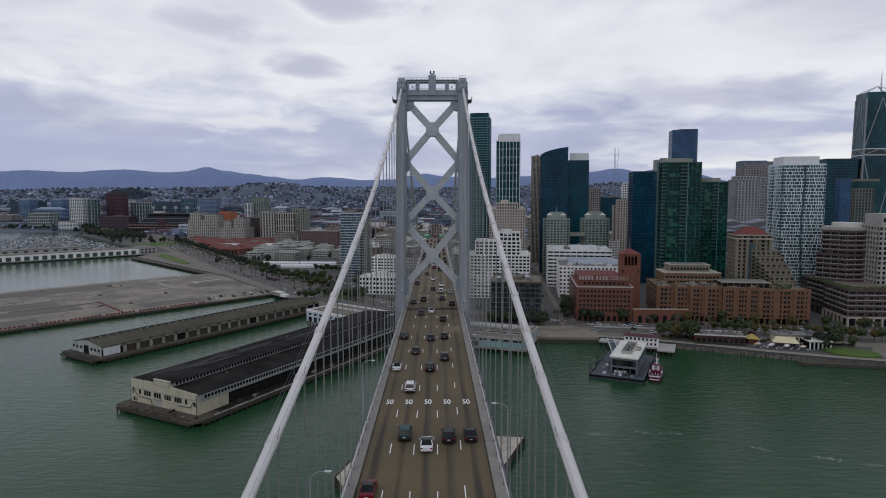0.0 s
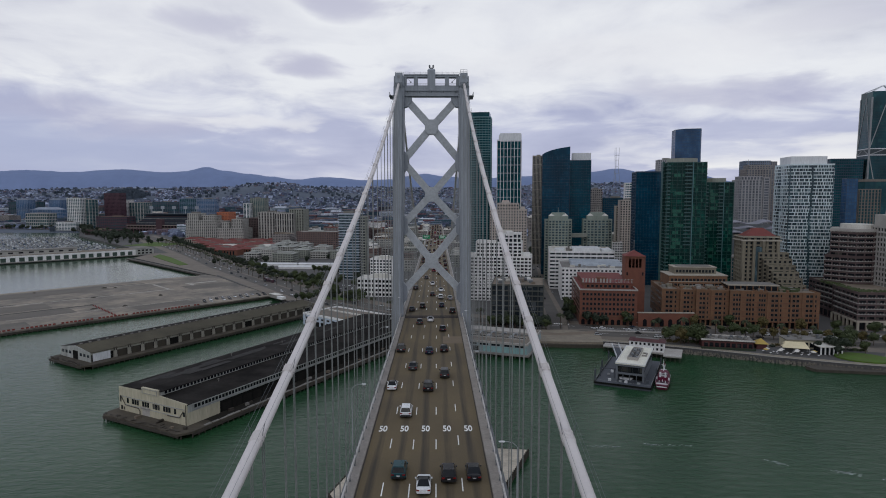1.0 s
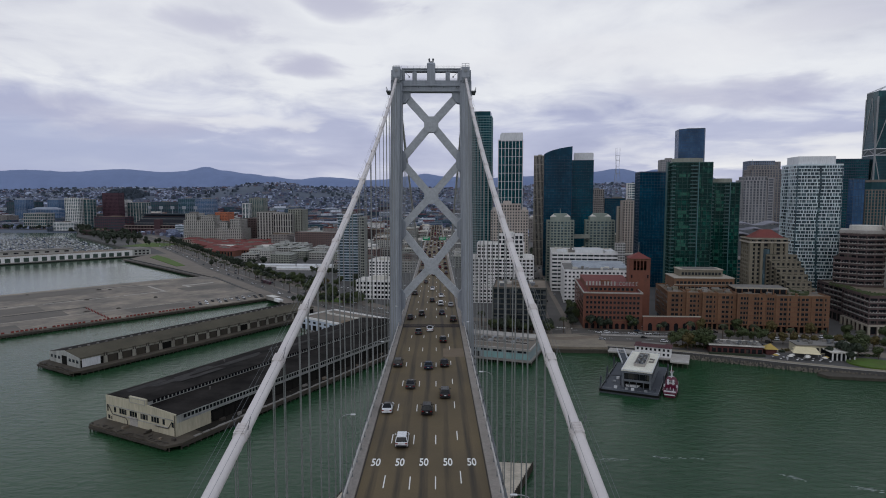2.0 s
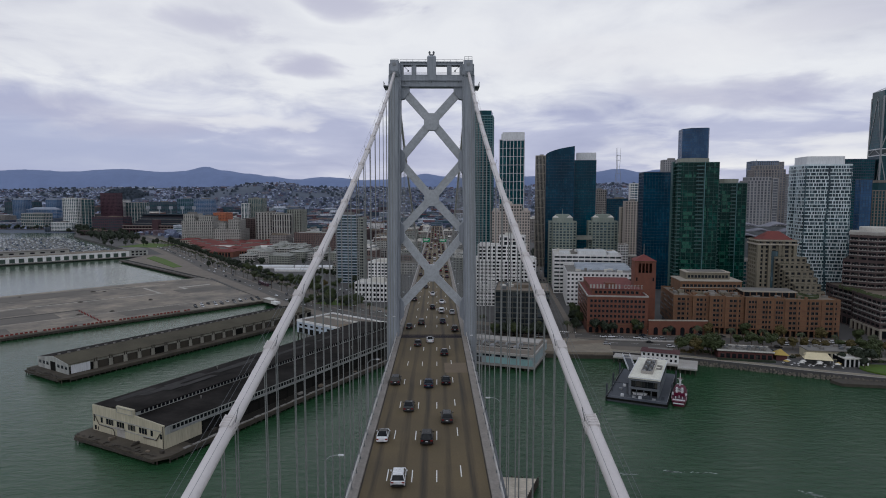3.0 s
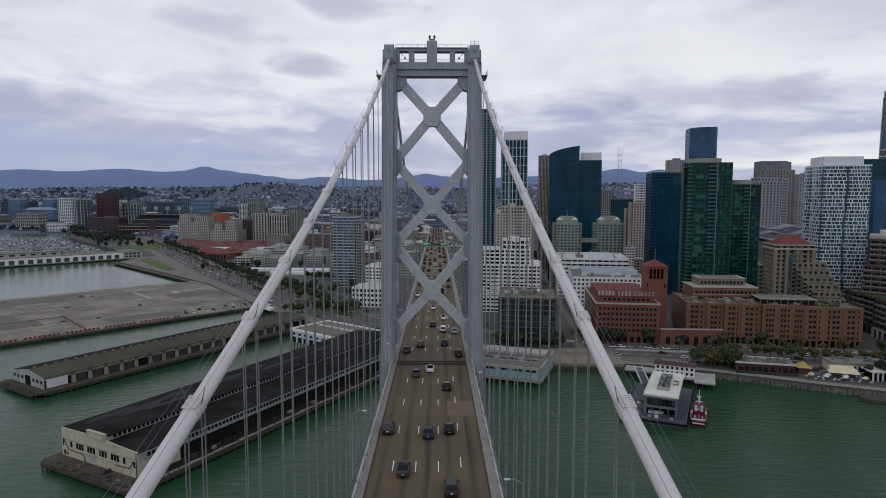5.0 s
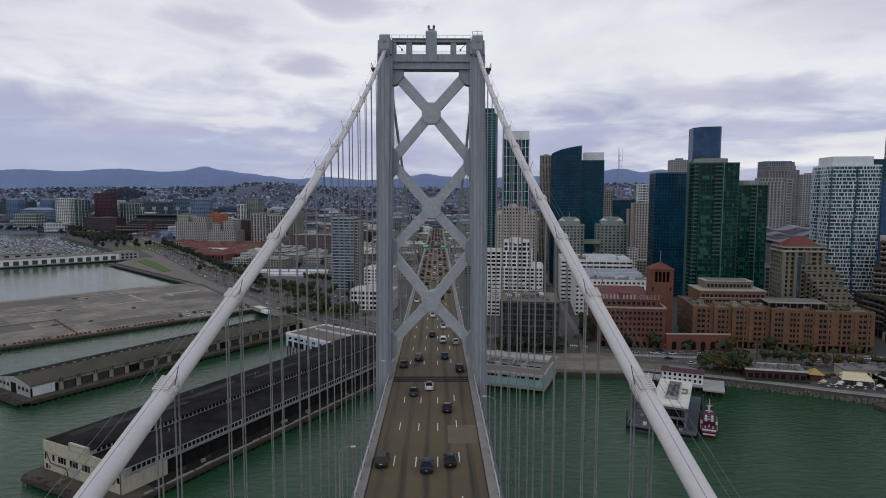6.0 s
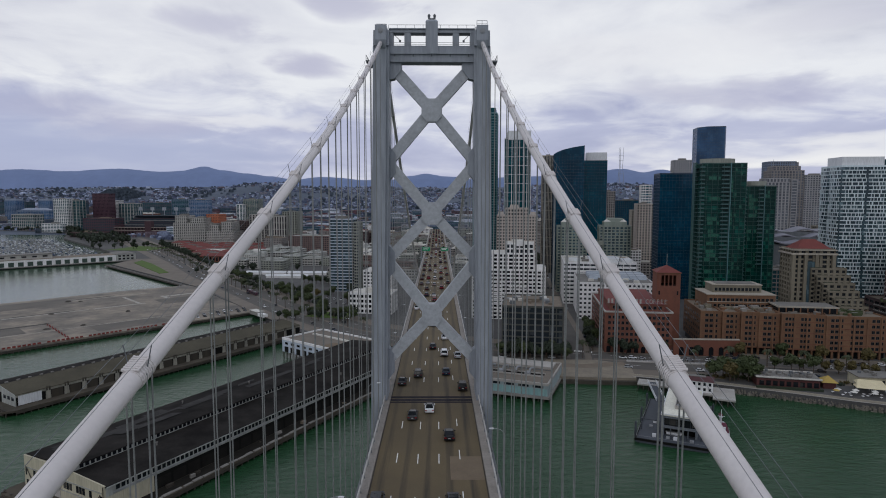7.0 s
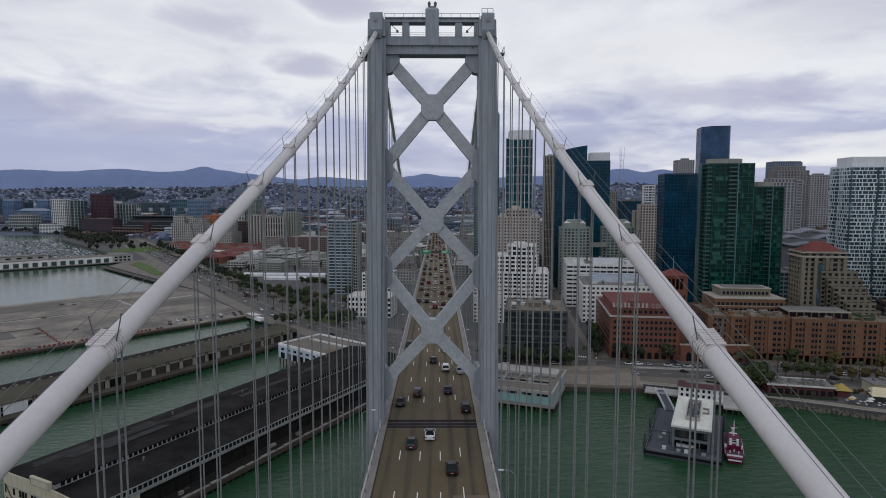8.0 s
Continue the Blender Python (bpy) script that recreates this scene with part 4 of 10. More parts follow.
def windows_on(b, x0, x1, z0, z1, y, nx, nz, ww, wh, mesh_cache={}, side=None, name="window"):
    """Single windows in rows on a front wall (side None) or on the side wall at x = side."""
    key = (round(ww, 2), round(wh, 2))
    if key not in mesh_cache:
        fr = Geo()
        for a in ((-ww / 2, -ww / 2 + 0.12, 0, wh), (ww / 2 - 0.12, ww / 2, 0, wh), (-ww / 2, ww / 2, 0, 0.14), (-ww / 2, ww / 2, wh - 0.12, wh), (-0.05, 0.05, 0, wh)):
            fr.box(a[0], a[1], -0.10, 0.05, a[2], a[3])
        mesh_cache[key] = (Geo().box(-ww / 2, ww / 2, -0.05, 0.1, 0, wh).mesh("window", G_DARK), fr.mesh("window_frame", MULLION))
    pane, frame_ = mesh_cache[key]
    for i in range(nx):
        for k in range(nz):
            t = x0 + (x1 - x0) * (i + 0.5) / nx
            z = z0 + (z1 - z0) * k / max(1, nz)
            m = pose(t, y, z) if side is None else pose(side, t, z, 0, 0, -90)
            o = part(name, pane, None, b, m=m)
            if side is None:
                part("window_frame", frame_, None, o)


# towers on the hill and along the avenue
b = block("residential_tower", "tall teal glass residential tower with pale balcony bands", 45.1, 600, 28, 30, 199, -9, 3.1, 3.2, G_TEAL, TEAL_BAND, 0.9, 0.25, 0.7, plant=0,
          outline=[(0, 3), (3, 0), (14, -1.2), (25, 0), (28, 3), (28, 27), (25, 30), (3, 30), (0, 27)])
part("crown", Geo().prism([(2, 3), (14, 1), (26, 3), (26, 27), (2, 27)], 195, 202), G_TEAL, b)
b = block("residential_tower", "dark glass residential tower with white mullions and a white crown", 75.2, 540, 28.4, 26, 164.5, -9, 9.5, 4.0, G_TEAL, METAL_PANEL, 0.35, 0.55, 0.4, plant=0)
part("crown", Geo().box(3.5, 28.2, 0.3, 25, 160, 169.6).box(2.0, 5.5, 2, 20, 160, 168), METAL_PANEL, b, "white panelled crown")
block("residential_tower", "slim pale striped apartment tower", 138.2, 672, 15.1, 24, 154.6, -9, 12, 1.9, G_GREY, BEIGE, 0.4, 0.7, 0.5)
b = block("glass_tower", "navy glass tower with a sweeping curved roofline", 132.5, 560, 33, 30, 150, -9, 3.4, 3.0, G_NAVY, BLUE_FRAME, 0.3, 0.12, 0.15, plant=0, parapet=0)
g = Geo()
pts = [(0, 150), (4, 152.3), (10, 154.6), (18, 156.6), (26, 158), (33, 159)]
for (xa, za), (xb, zb) in zip(pts, pts[1:]):
    for y in (0.0, 29.6):
        g.loft([(xa, y, 146), (xb, y, 146), (xb, y + 0.4, 146), (xa, y + 0.4, 146)], [(xa, y, za - LAND), (xb, y, zb - LAND), (xb, y + 0.4, zb - LAND), (xa, y + 0.4, za - LAND)])
g.box(32.6, 33, 0, 30, 146, 155.5)
g.box(0, 0.4, 0, 30, 146, 146.5)
part("curved_screen", g, G_NAVY, b)
b = block("glass_tower", "petrol blue glass tower with a white plant box", 169.5, 575, 25.8, 28, 143.7, -9, 3.4, 3.0, G_TEALBLUE, BLUE_FRAME, 0.3, 0.12, 0.15, plant=0, parapet=0)
part("penthouse", Geo().box(3, 25.5, 2, 24, 140, 149.2), METAL_PANEL, b, "white panelled plant box")


def pointed_twin(x, y, w, top):
    b = block("apartment_tower", "grey green stucco apartment tower with stepped pointed top", x, y, w, 24, top, -9, 3.1, 3.9, G_RIPPLE, PALE_SAGE, 1.1, 1.2, 0.9, plant=0, group="stepped twin towers",
              outline=[(0, 3), (4, 3), (4, 0), (w - 4, 0), (w - 4, 3), (w, 3), (w, 24), (0, 24)])
    h = top - LAND
    part("upper_tier", Geo().box(w * 0.14, w * 0.86, 4, 22, h, h + 5).box(w * 0.26, w * 0.74, 6, 20, h + 5, h + 8.5), PALE_SAGE, b)
    g = Geo()
    for a, c in ((0.14, 0.36), (0.64, 0.86)):
        g = Geo()
        g.loft([(w * a, 4, h + 5), (w * c, 4, h + 5), (w * c, 12, h + 5), (w * a, 12, h + 5)], [(w * (a + c) / 2 - 0.3, 7.7, h + 7.8), (w * (a + c) / 2 + 0.3, 7.7, h + 7.8), (w * (a + c) / 2 + 0.3, 8.3, h + 7.8), (w * (a + c) / 2 - 0.3, 8.3, h + 7.8)])
        part("peaked_cap", g, ROOF_WHITE, b)
    part("mast", Geo().tube([(w / 2, 13, h + 8), (w / 2, 13, h + 15)], [0.5, 0.1], 6), PALE_SAGE, b)


pointed_twin(127.5, 510, 30.7, 72)
pointed_twin(174.2, 520, 32.9, 71.8)
part("sky_bridge", Geo().box(156, 178, 518, 524, 52, 56).box(156, 178, 517.8, 524.2, 55.8, 56.4), SAGE, label="enclosed bridge between two apartment towers", kind="")
tagged(bpy.data.objects["sky_bridge"], category="footbridge")
ROSE_BEIGE = paint("rose_beige_precast", (0.46, 0.405, 0.36), (0.35, 0.305, 0.27), 0.8, 0.0, 0.1, 2.0, 0.1, True)
b = block("apartment_block", "cream stepped apartment block with punched windows", 62.5, 490, 40.6, 26, 84, -9, 3.1, 3.0, G_GREY, ROSE_BEIGE, 1.4, 1.5, 0.35, plant=0)
block("upper_tier", "", 8, 3, 24, 20, 91, 0, 3.1, 3.0, G_GREY, ROSE_BEIGE, 1.4, 1.4, 0.35, z0=84, plant=0, parent=b)
part("roof_turret", Geo().prism([(12, 6), (22, 6), (22, 16), (12, 16)], 87, 91.5, 0.75), ROSE_BEIGE, b)
for x0 in (1.0, 33.0):
    part("corner_turret", Geo().prism([(x0, 2), (x0 + 6, 2), (x0 + 6, 9), (x0, 9)], 80, 84.5, 0.8), ROSE_BEIGE, b)
block("office_tower", "white rounded tower with teal glass", 284.5, 720, 15, 20, 118, -9, 3.6, 4.0, G_TEALBLUE, WHITE_WALL, 1.4, 1.0, 0.5, plant=0,
      outline=[(0, 5), (2, 1.5), (5, 0), (10, 0), (13, 1.5), (15, 5), (15, 20), (0, 20)])
block("office_tower", "tan slab tower with narrow windows", 259, 660, 21, 24, 93, -9, 3.4, 3.6, G_GREY, ROSE_BEIGE, 1.3, 1.6, 0.4, plant=0.3)
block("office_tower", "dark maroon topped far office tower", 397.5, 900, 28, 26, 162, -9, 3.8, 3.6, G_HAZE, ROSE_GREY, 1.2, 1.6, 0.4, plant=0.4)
block("office_tower", "grey beige office tower", 252.4, 800, 18.8, 24, 109.7, -9, 3.6, 3.0, G_GREY, BEIGE_GREY, 1.2, 1.4, 0.4)
block("office_tower", "warm beige office tower with punched windows", 265.6, 700, 18.5, 24, 84, -9, 3.4, 2.8, G_GREY, BEIGE, 1.3, 1.2, 0.4)
block("office_block", "dark wide office block", 300, 900, 46, 30, 95, -9, 3.6, 3.2, G_NAVY, MULLION, 0.5, 0.3, 0.3)
block("glass_tower", "navy glass residential tower", 217.6, 469, 30.3, 30, 125.1, -9, 3.2, 3.0, G_NAVY, BLUE_FRAME, 0.35, 0.15, 0.2, plant=0.0)


def green_tower(x, y, w, d, top, crown):
    b = block("glass_tower", "dark green glass residential tower with balconies and pale crown", x, y, w, d, top, -9, 3.1, 4.0, G_GREEN, GREEN_FRAME, 0.28, 0.2, 0.3, plant=0, parapet=0.5, group="green glass towers")
    h = top - LAND
    n = 12
    ring = [(w * 0.45 + w * 0.40 * math.cos(k * math.tau / n), d * 0.5 + d * 0.42 * math.sin(k * math.tau / n)) for k in range(n)]
    part("crown", Geo().prism(ring, h, h + crown), SAGE, b, "pale green rounded crown")
    slab = Geo()
    k = int(h / 3.1)
    pane = Geo()
    rp = random.Random(int(x))
    for i in range(2, k):
        z = i * h / k
        if i > k * 0.42:
            slab.box(w * 0.44, w * 0.63, -1.5, 0.4, z - 0.14, z + 0.14)
            slab.box(w * 0.44, w * 0.63, -1.52, -1.44, z + 0.14, z + 0.9)
        slab.box(-1.3, 2.4, -1.2, 1.0, z - 0.14, z + 0.14)
        slab.box(-1.3, 2.4, -1.22, -1.14, z + 0.14, z + 0.9)
        slab.box(-1.3, 0.3, d * 0.2, d * 0.6, z - 0.14, z + 0.14)
        slab.box(w - 0.3, w + 1.2, d * 0.1, d * 0.3, z - 0.14, z + 0.14)
        if rp.random() < 0.42:
            a_ = rp.uniform(0.12, 0.2) * w
            pane.box(a_, a_ + w * rp.uniform(0.1, 0.24), 0.16, 0.24, z + 0.3, z + h / k - 0.4)
        for _ in range(2):
            if rp.random() < 0.5:
                a_ = rp.choice((0.38, 0.66, 0.74, 0.86)) * w
                pane.box(a_, a_ + 1.6, 0.16, 0.24, z + 0.4, z + h / k - 0.5)
    part("lit_pane", pane, GREEN_PANE, b, kind="stuff")
    part("vertical_fin", Geo().box(w * 0.64, w * 0.66, -0.5, 0.2, 0, h + 0.5), TEAL_BAND, b)
    part("balcony", slab, BALCONY_GREEN, b, kind="stuff")
    part("service_shaft", Geo().box(-1.2, 0.2, d * 0.5, d * 0.8, 0, h + 1.5), GREEN_FRAME, b)


green_tower(205.6, 348.1, 33.0, 27, 129.0, 4.0)
green_tower(245.6, 362, 24.5, 26, 112.0, 4.0)
b = block("glass_tower", "tall pale blue glass office tower with one slanting side", 337.6, 640, 22.2, 34, 189, -9, 3.9, 3.0, G_BLUE, BLUE_FRAME, 0.25, 0.1, 0.12, plant=0, parapet=0.3,
          outline=[(-9.5, 12), (0, 0), (20, -1), (22, 2), (22, 34), (-9.5, 34)])
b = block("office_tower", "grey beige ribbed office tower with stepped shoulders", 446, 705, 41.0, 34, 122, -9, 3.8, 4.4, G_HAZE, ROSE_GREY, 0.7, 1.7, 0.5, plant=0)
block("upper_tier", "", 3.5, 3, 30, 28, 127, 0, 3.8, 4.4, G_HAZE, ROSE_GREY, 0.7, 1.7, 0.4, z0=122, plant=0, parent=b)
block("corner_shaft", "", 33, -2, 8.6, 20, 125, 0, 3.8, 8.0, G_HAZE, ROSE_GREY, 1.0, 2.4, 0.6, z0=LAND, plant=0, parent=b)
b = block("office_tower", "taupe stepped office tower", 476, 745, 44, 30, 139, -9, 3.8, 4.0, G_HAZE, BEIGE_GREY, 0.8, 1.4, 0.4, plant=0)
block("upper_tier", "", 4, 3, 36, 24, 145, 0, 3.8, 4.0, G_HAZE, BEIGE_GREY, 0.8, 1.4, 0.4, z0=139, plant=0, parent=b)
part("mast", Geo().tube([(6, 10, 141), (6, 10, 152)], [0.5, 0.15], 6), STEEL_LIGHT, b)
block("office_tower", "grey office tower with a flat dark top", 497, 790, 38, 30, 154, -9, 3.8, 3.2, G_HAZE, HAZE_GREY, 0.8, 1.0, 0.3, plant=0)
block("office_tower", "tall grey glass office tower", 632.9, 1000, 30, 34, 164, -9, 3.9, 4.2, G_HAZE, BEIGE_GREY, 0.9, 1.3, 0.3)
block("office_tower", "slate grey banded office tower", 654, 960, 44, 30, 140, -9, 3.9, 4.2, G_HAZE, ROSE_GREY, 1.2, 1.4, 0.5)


# white rippling tower: every storey a ring of bowed bays parted by dark recesses
def ripple_tower(x, y, w, d, top):
    b = thing("residential_tower", pose(x, y, LAND, 0, 0, -9), "white residential tower with rippling bay windows on every storey", "building")
    h = top - LAND
    part("glazing", Geo().box(0.2, w - 0.2, 0.2, d - 0.2, 0, h - 0.5), G_RIPPLE, b, kind="stuff")
    g, q = Geo(), Geo()
    n = round(h / 2.95)
    rq = random.Random(5)
    for i in range(n):
        z, z1 = i * h / n, (i + 1) * h / n
        drift = 0.7 * math.sin(i * 0.21) + 0.35 * math.sin(i * 0.9)
        ring = []
        for (ax, ay), (bx, by), (nx, ny), cuts in (((0, 0), (w, 0), (0, -1), (0.0, 0.50, 1.0)), ((w, 0), (w, d), (1, 0), (0.0, 0.45, 1.0)),
                                                    ((w, d), (0, d), (0, 1), (0.0, 0.5, 1.0)), ((0, d), (0, 0), (-1, 0), (0.0, 0.42, 1.0))):
            L = math.hypot(bx - ax, by - ay)
            ux, uy = (bx - ax) / L, (by - ay) / L
            lines = [c * L + (drift if 0 < c < 1 else 0.0) for c in cuts]

            def out(t):
                for lo, hi in zip(lines, lines[1:]):
                    if lo <= t <= hi:
                        u = (t - lo) / (hi - lo)
                        edge_ = min(t - lo, hi - t)
                        return 0.3 + 1.3 * (1 - (2 * u - 1) ** 2) - 1.8 * max(0.0, 1 - edge_ / 1.3)
                return 0.0

            k = round(L / 0.9)
            for j in range(k):
                t = L * j / k
                ring.append((ax + ux * t + nx * out(t), ay + uy * t + ny * out(t)))
            t = rq.uniform(0.2, 1.0)
            while t < L - 0.6:
                wide = rq.choice((0.28, 0.34, 0.42, 0.8))
                mid = t + wide / 2
                if min(abs(mid - f) for f in lines) > 1.3:
                    o = out(mid) - 0.12
                    px, py = ax + ux * mid + nx * o, ay + uy * mid + ny * o
                    sx, sy = (wide / 2, 0.16) if abs(ux) > 0.5 else (0.16, wide / 2)
                    q.box(px - sx, px + sx, py - sy, py + sy, z + 0.36, z1 - 0.36)
                t += wide + rq.choice((1.5, 1.6, 1.9, 2.8, 3.6))
        g.prism(ring, z - 0.38, z + 0.38)
    g.box(0, w, 0, d, h - 0.5, h + 0.9)
    part("bay_band", g, RIPPLE_PANEL, b, kind="stuff")
    part("pier", q, RIPPLE_PANEL, b, kind="stuff")
    part("penthouse", Geo().box(1.0, w - 5.5, 2, d - 8, h + 0.9, h + 7.4), METAL_PANEL, b, "white louvred penthouse screen")


ripple_tower(310.6, 343, 36.0, 34, 126.8)
block("office_tower", "dark teal glass office slab", 576.1, 700, 44, 34, 152, -9, 3.9, 3.0, G_TEAL, BLUE_FRAME, 1.1, 0.2, 0.2, plant=0)
block("glass_tower", "small blue-grey glass tower", 470, 505, 12, 12, 119, -9, 3.9, 3.0, G_BLUE, BLUE_FRAME, 0.3, 0.12, 0.2, plant=0)


# tapering braced tower
def braced_tower(x, y, w, d, h1):
    b = thing("glass_tower", pose(x, y, LAND, 0, 0, -10), "very tall dark glass tower with white braces and a spire", "building")
    tw = 0.90

    def sec(z):
        k = 1 - (1 - tw) * z / h1
        return [(w / 2 - w / 2 * k, d / 2 - d / 2 * k, z), (w / 2 + w / 2 * k, d / 2 - d / 2 * k, z), (w / 2 + w / 2 * k, d / 2 + d / 2 * k, z), (w / 2 - w / 2 * k, d / 2 + d / 2 * k, z)]

    part("glazing", Geo().loft(sec(0), sec(154)).loft(sec(163), sec(h1 - 8)), G_SLATE, b, kind="stuff")
    part("plant_floor", Geo().loft([tuple(Vector(p) * 1) for p in sec(154)], sec(163)), MULLION, b)
    lv = [0, 50, 154, 163, 236]
    for i in range(4):
        g = Geo()
        for z0_, z1_ in zip(lv, lv[1:]):
            a, c = sec(z0_)[i], sec(z1_)[i]
            g.beam(a, c, 1.7, 1.7)
        part("corner_brace", g, STEEL_LIGHT, b)
    for f in range(4):
        for z0_, z1_, flip in ((50, 154, 0), (163, 236, 1), (154, 163, 0)):
            lo, hi = sec(z0_), sec(z1_)
            a, c, e, k = Vector(lo[f]), Vector(lo[(f + 1) % 4]), Vector(hi[f]), Vector(hi[(f + 1) % 4])
            mid_lo, mid_hi = (a + c) / 2, (e + k) / 2
            if flip:
                segs = ((e, mid_lo + (a - mid_lo) * 0.05), (k, mid_lo + (c - mid_lo) * 0.05))
                segs = ((mid_hi, a), (mid_hi, c))
            else:
                segs = ((a, mid_hi), (c, mid_hi)) if z0_ != 50 else ((mid_lo, e), (mid_lo, k))
            for p, q in segs:
                part("diagonal_brace", Geo().beam(p, q, 1.1, 1.1), STEEL_LIGHT, b)
        for z in (154, 163):
            s_ = sec(z)
            part("belt", Geo().beam(s_[f], s_[(f + 1) % 4], 1.2, 1.2), METAL_PANEL, b)
    g = Geo()
    top = sec(h1 - 8)
    for i in range(4):
        g.beam(top[i], (w * 0.5, d * 0.5, h1 + 2), 1.0, 1.0)
    part("roof_frame", g, METAL_PANEL, b)
    part("spire", Geo().tube([(w * 0.6, d * 0.5, h1 - 10), (w * 0.6, d * 0.5, h1 + 10), (w * 0.6, d * 0.5, h1 + 26)], [1.5, 0.9, 0.15], 8), METAL_PANEL, b)
    storey = Geo()
    for i in range(1, 57):
        z = i * 4.1
        if z < h1 - 10 and not 152 < z < 164:
            storey.loft([(p[0], p[1], p[2]) for p in sec(z)], sec(z + 0.25))
    part("floor_band", storey, MULLION, b, kind="stuff")


braced_tower(622.5, 689, 46, 36, 252)
RIB = paint("brown_ribbed_precast", (0.20, 0.175, 0.15), (0.15, 0.13, 0.11), 0.8, 0.0, 0.1, 2.0, 0.1, True)
b = block("office_tower", "brown ribbed office tower with a glazed top", 523, 560, 25, 26, 107, -9, 3.8, 3.4, G_SLATE, RIB, 0.6, 1.2, 0.6, plant=0)
part("upper_tier", Geo().box(9, 32, 6, 24, 100, 116), G_SLATE, b, "glazed upper storeys")
part("top_frame", Geo().box(8.6, 32.4, 5.6, 24.4, 113.5, 116.4), RIB, b)
b = block("office_tower", "pale concrete office tower with square gridded windows", 344.5, 267, 44, 34, 76, -6, 3.8, 3.6, G_DARK, CONCRETE_PALE, 1.4, 1.4, 0.7, plant=0)
ut = part("upper_tier", Geo().box(5, 34, 6, 28, 70, 82), CONCRETE_PALE, b)
for i in range(7):
    part("window", Geo().box(6.4 + i * 4, 8.8 + i * 4, 5.9, 6.1, 75.5, 78.6), G_DARK, ut)
block("office_block", "pale concrete office wing", 402, 288, 40, 30, 70, -6, 3.8, 3.6, G_DARK, CONCRETE_PALE, 1.4, 1.4, 0.7)
th_ = thing("transit_hall", pose(322, 470, LAND, 0, 0, -9), "long transit hall with layered wavy pale roofs", "building")
WAVE = paint("lavender_grey_roof_sheet", (0.20, 0.20, 0.235), (0.13, 0.13, 0.155), 0.6, 0.0, 0.08, 1.5, 0.1)
part("wall", Geo().box(0, 76, 3, 48, 0, 54), STEEL_DARK, th_)
for k, (yy, zz) in enumerate(((0, 55.5), (14, 61.0), (28, 66.0))):
    g = Geo()
    for i in range(40):
        for yv in (yy, yy + 16):
            zq = zz + 1.5 * math.sin(i * 0.42 + k * 1.9) + 0.8 * math.sin(i * 0.19 + k) + (1.6 if yv > yy else 0)
            g.v += [(-2 + i * 2.0, yv, zq), (-2 + i * 2.0, yv, zq - 1.1)]
    for i in range(39):
        a = 4 * i
        g.f += [(a, a + 4, a + 6, a + 2), (a + 1, a + 3, a + 7, a + 5), (a, a + 1, a + 5, a + 4), (a + 2, a + 6, a + 7, a + 3)]
    part("wavy_roof", g, WAVE, th_)
part("upper_wall", Geo().box(1, 75, 12, 46, 54, 60).box(2, 74, 26, 44, 60, 64.6), STEEL_DARK, th_)
FOOT.append((360, 490, 40))
block("office_block", "low dark glass office block with planted roof", 300, 420, 46, 30, 38, -9, 3.8, 4.0, G_SLATE, BEIGE_GREY, 0.9, 0.5, 0.6, plant=0.4)
# red hipped roof block
b = block("apartment_tower", "beige apartment tower with a red hipped roof and stepped terraces", 245.8, 290.9, 27.2, 21.7, 67.7, -9, 3.2, 4.5, G_DARK, OLIVE_BEIGE, 1.1, 1.8, 0.7, plant=0)
part("glass_bay", Geo().prism([(8.6, -0.8), (9.5, -1.5), (13.1, -1.5), (14.0, -0.8), (14.0, 0.6), (8.6, 0.6)], 4, 56.5), G_RIPPLE, b, "tall glazed bay")
for x0 in (-0.6, 7.2, 14.1, 24.8):
    part("corner_pier", Geo().box(x0, x0 + 2.2, -1.2, 0.8, 0, 61), OLIVE_BEIGE, b)
part("cornice", Geo().box(-1.1, 28.2, -1.3, 22.6, 61, 62.1).box(-0.8, 28.0, -1.0, 22.3, 63.9, 64.5), BEIGE, b)
part("hipped_roof", Geo().loft([(2.3, 1.4, 64.5), (25.8, 1.4, 64.5), (25.8, 20.4, 64.5), (2.3, 20.4, 64.5)], [(10, 10, 71), (18, 10, 71), (18, 11.8, 71), (10, 11.8, 71)]), TILE_RED, b)
for i in range(7):
    block("terrace_wing", "", 10.9 + i * 2.6, -2.3 - i * 3.0, 22.6 - i * 1.1, 4.6, 55 - i * 4.7, 0, 3.1, 3.8, G_DARK, OLIVE_BEIGE, 1.2, 1.7, 0.6, z0=LAND, plant=0, parent=b)
    part("terrace_planting", Geo().box(11.8 + i * 2.6, 18 + i * 2.6, -2.1 - i * 3.0, -1.3 - i * 3.0, 51.6 - i * 4.7, 52.7 - i * 4.7), LEAF_DARK, b)
# maroon striped office with planted podium
def window_rail(out, z, parent):
    """A pale ledge with a row of short uprights round an outline."""
    g = Geo()
    for (ax, ay), (bx, by) in zip(out, out[1:]):
        a, e = Vector((ax, ay)), Vector((bx, by))
        t = (e - a).normalized()
        n = Vector((t.y, -t.x)) * 0.18
        g.beam((a.x + n.x, a.y + n.y, z), (e.x + n.x, e.y + n.y, z), 0.34, 0.34)
        for k in range(int((e - a).length / 2.1)):
            p = a + t * (1.0 + k * 2.1) + n
            g.beam((p.x, p.y, z), (p.x, p.y, z + 0.85), 0.3, 0.3)
    part("window_rail", g, PALE_GREY, parent)


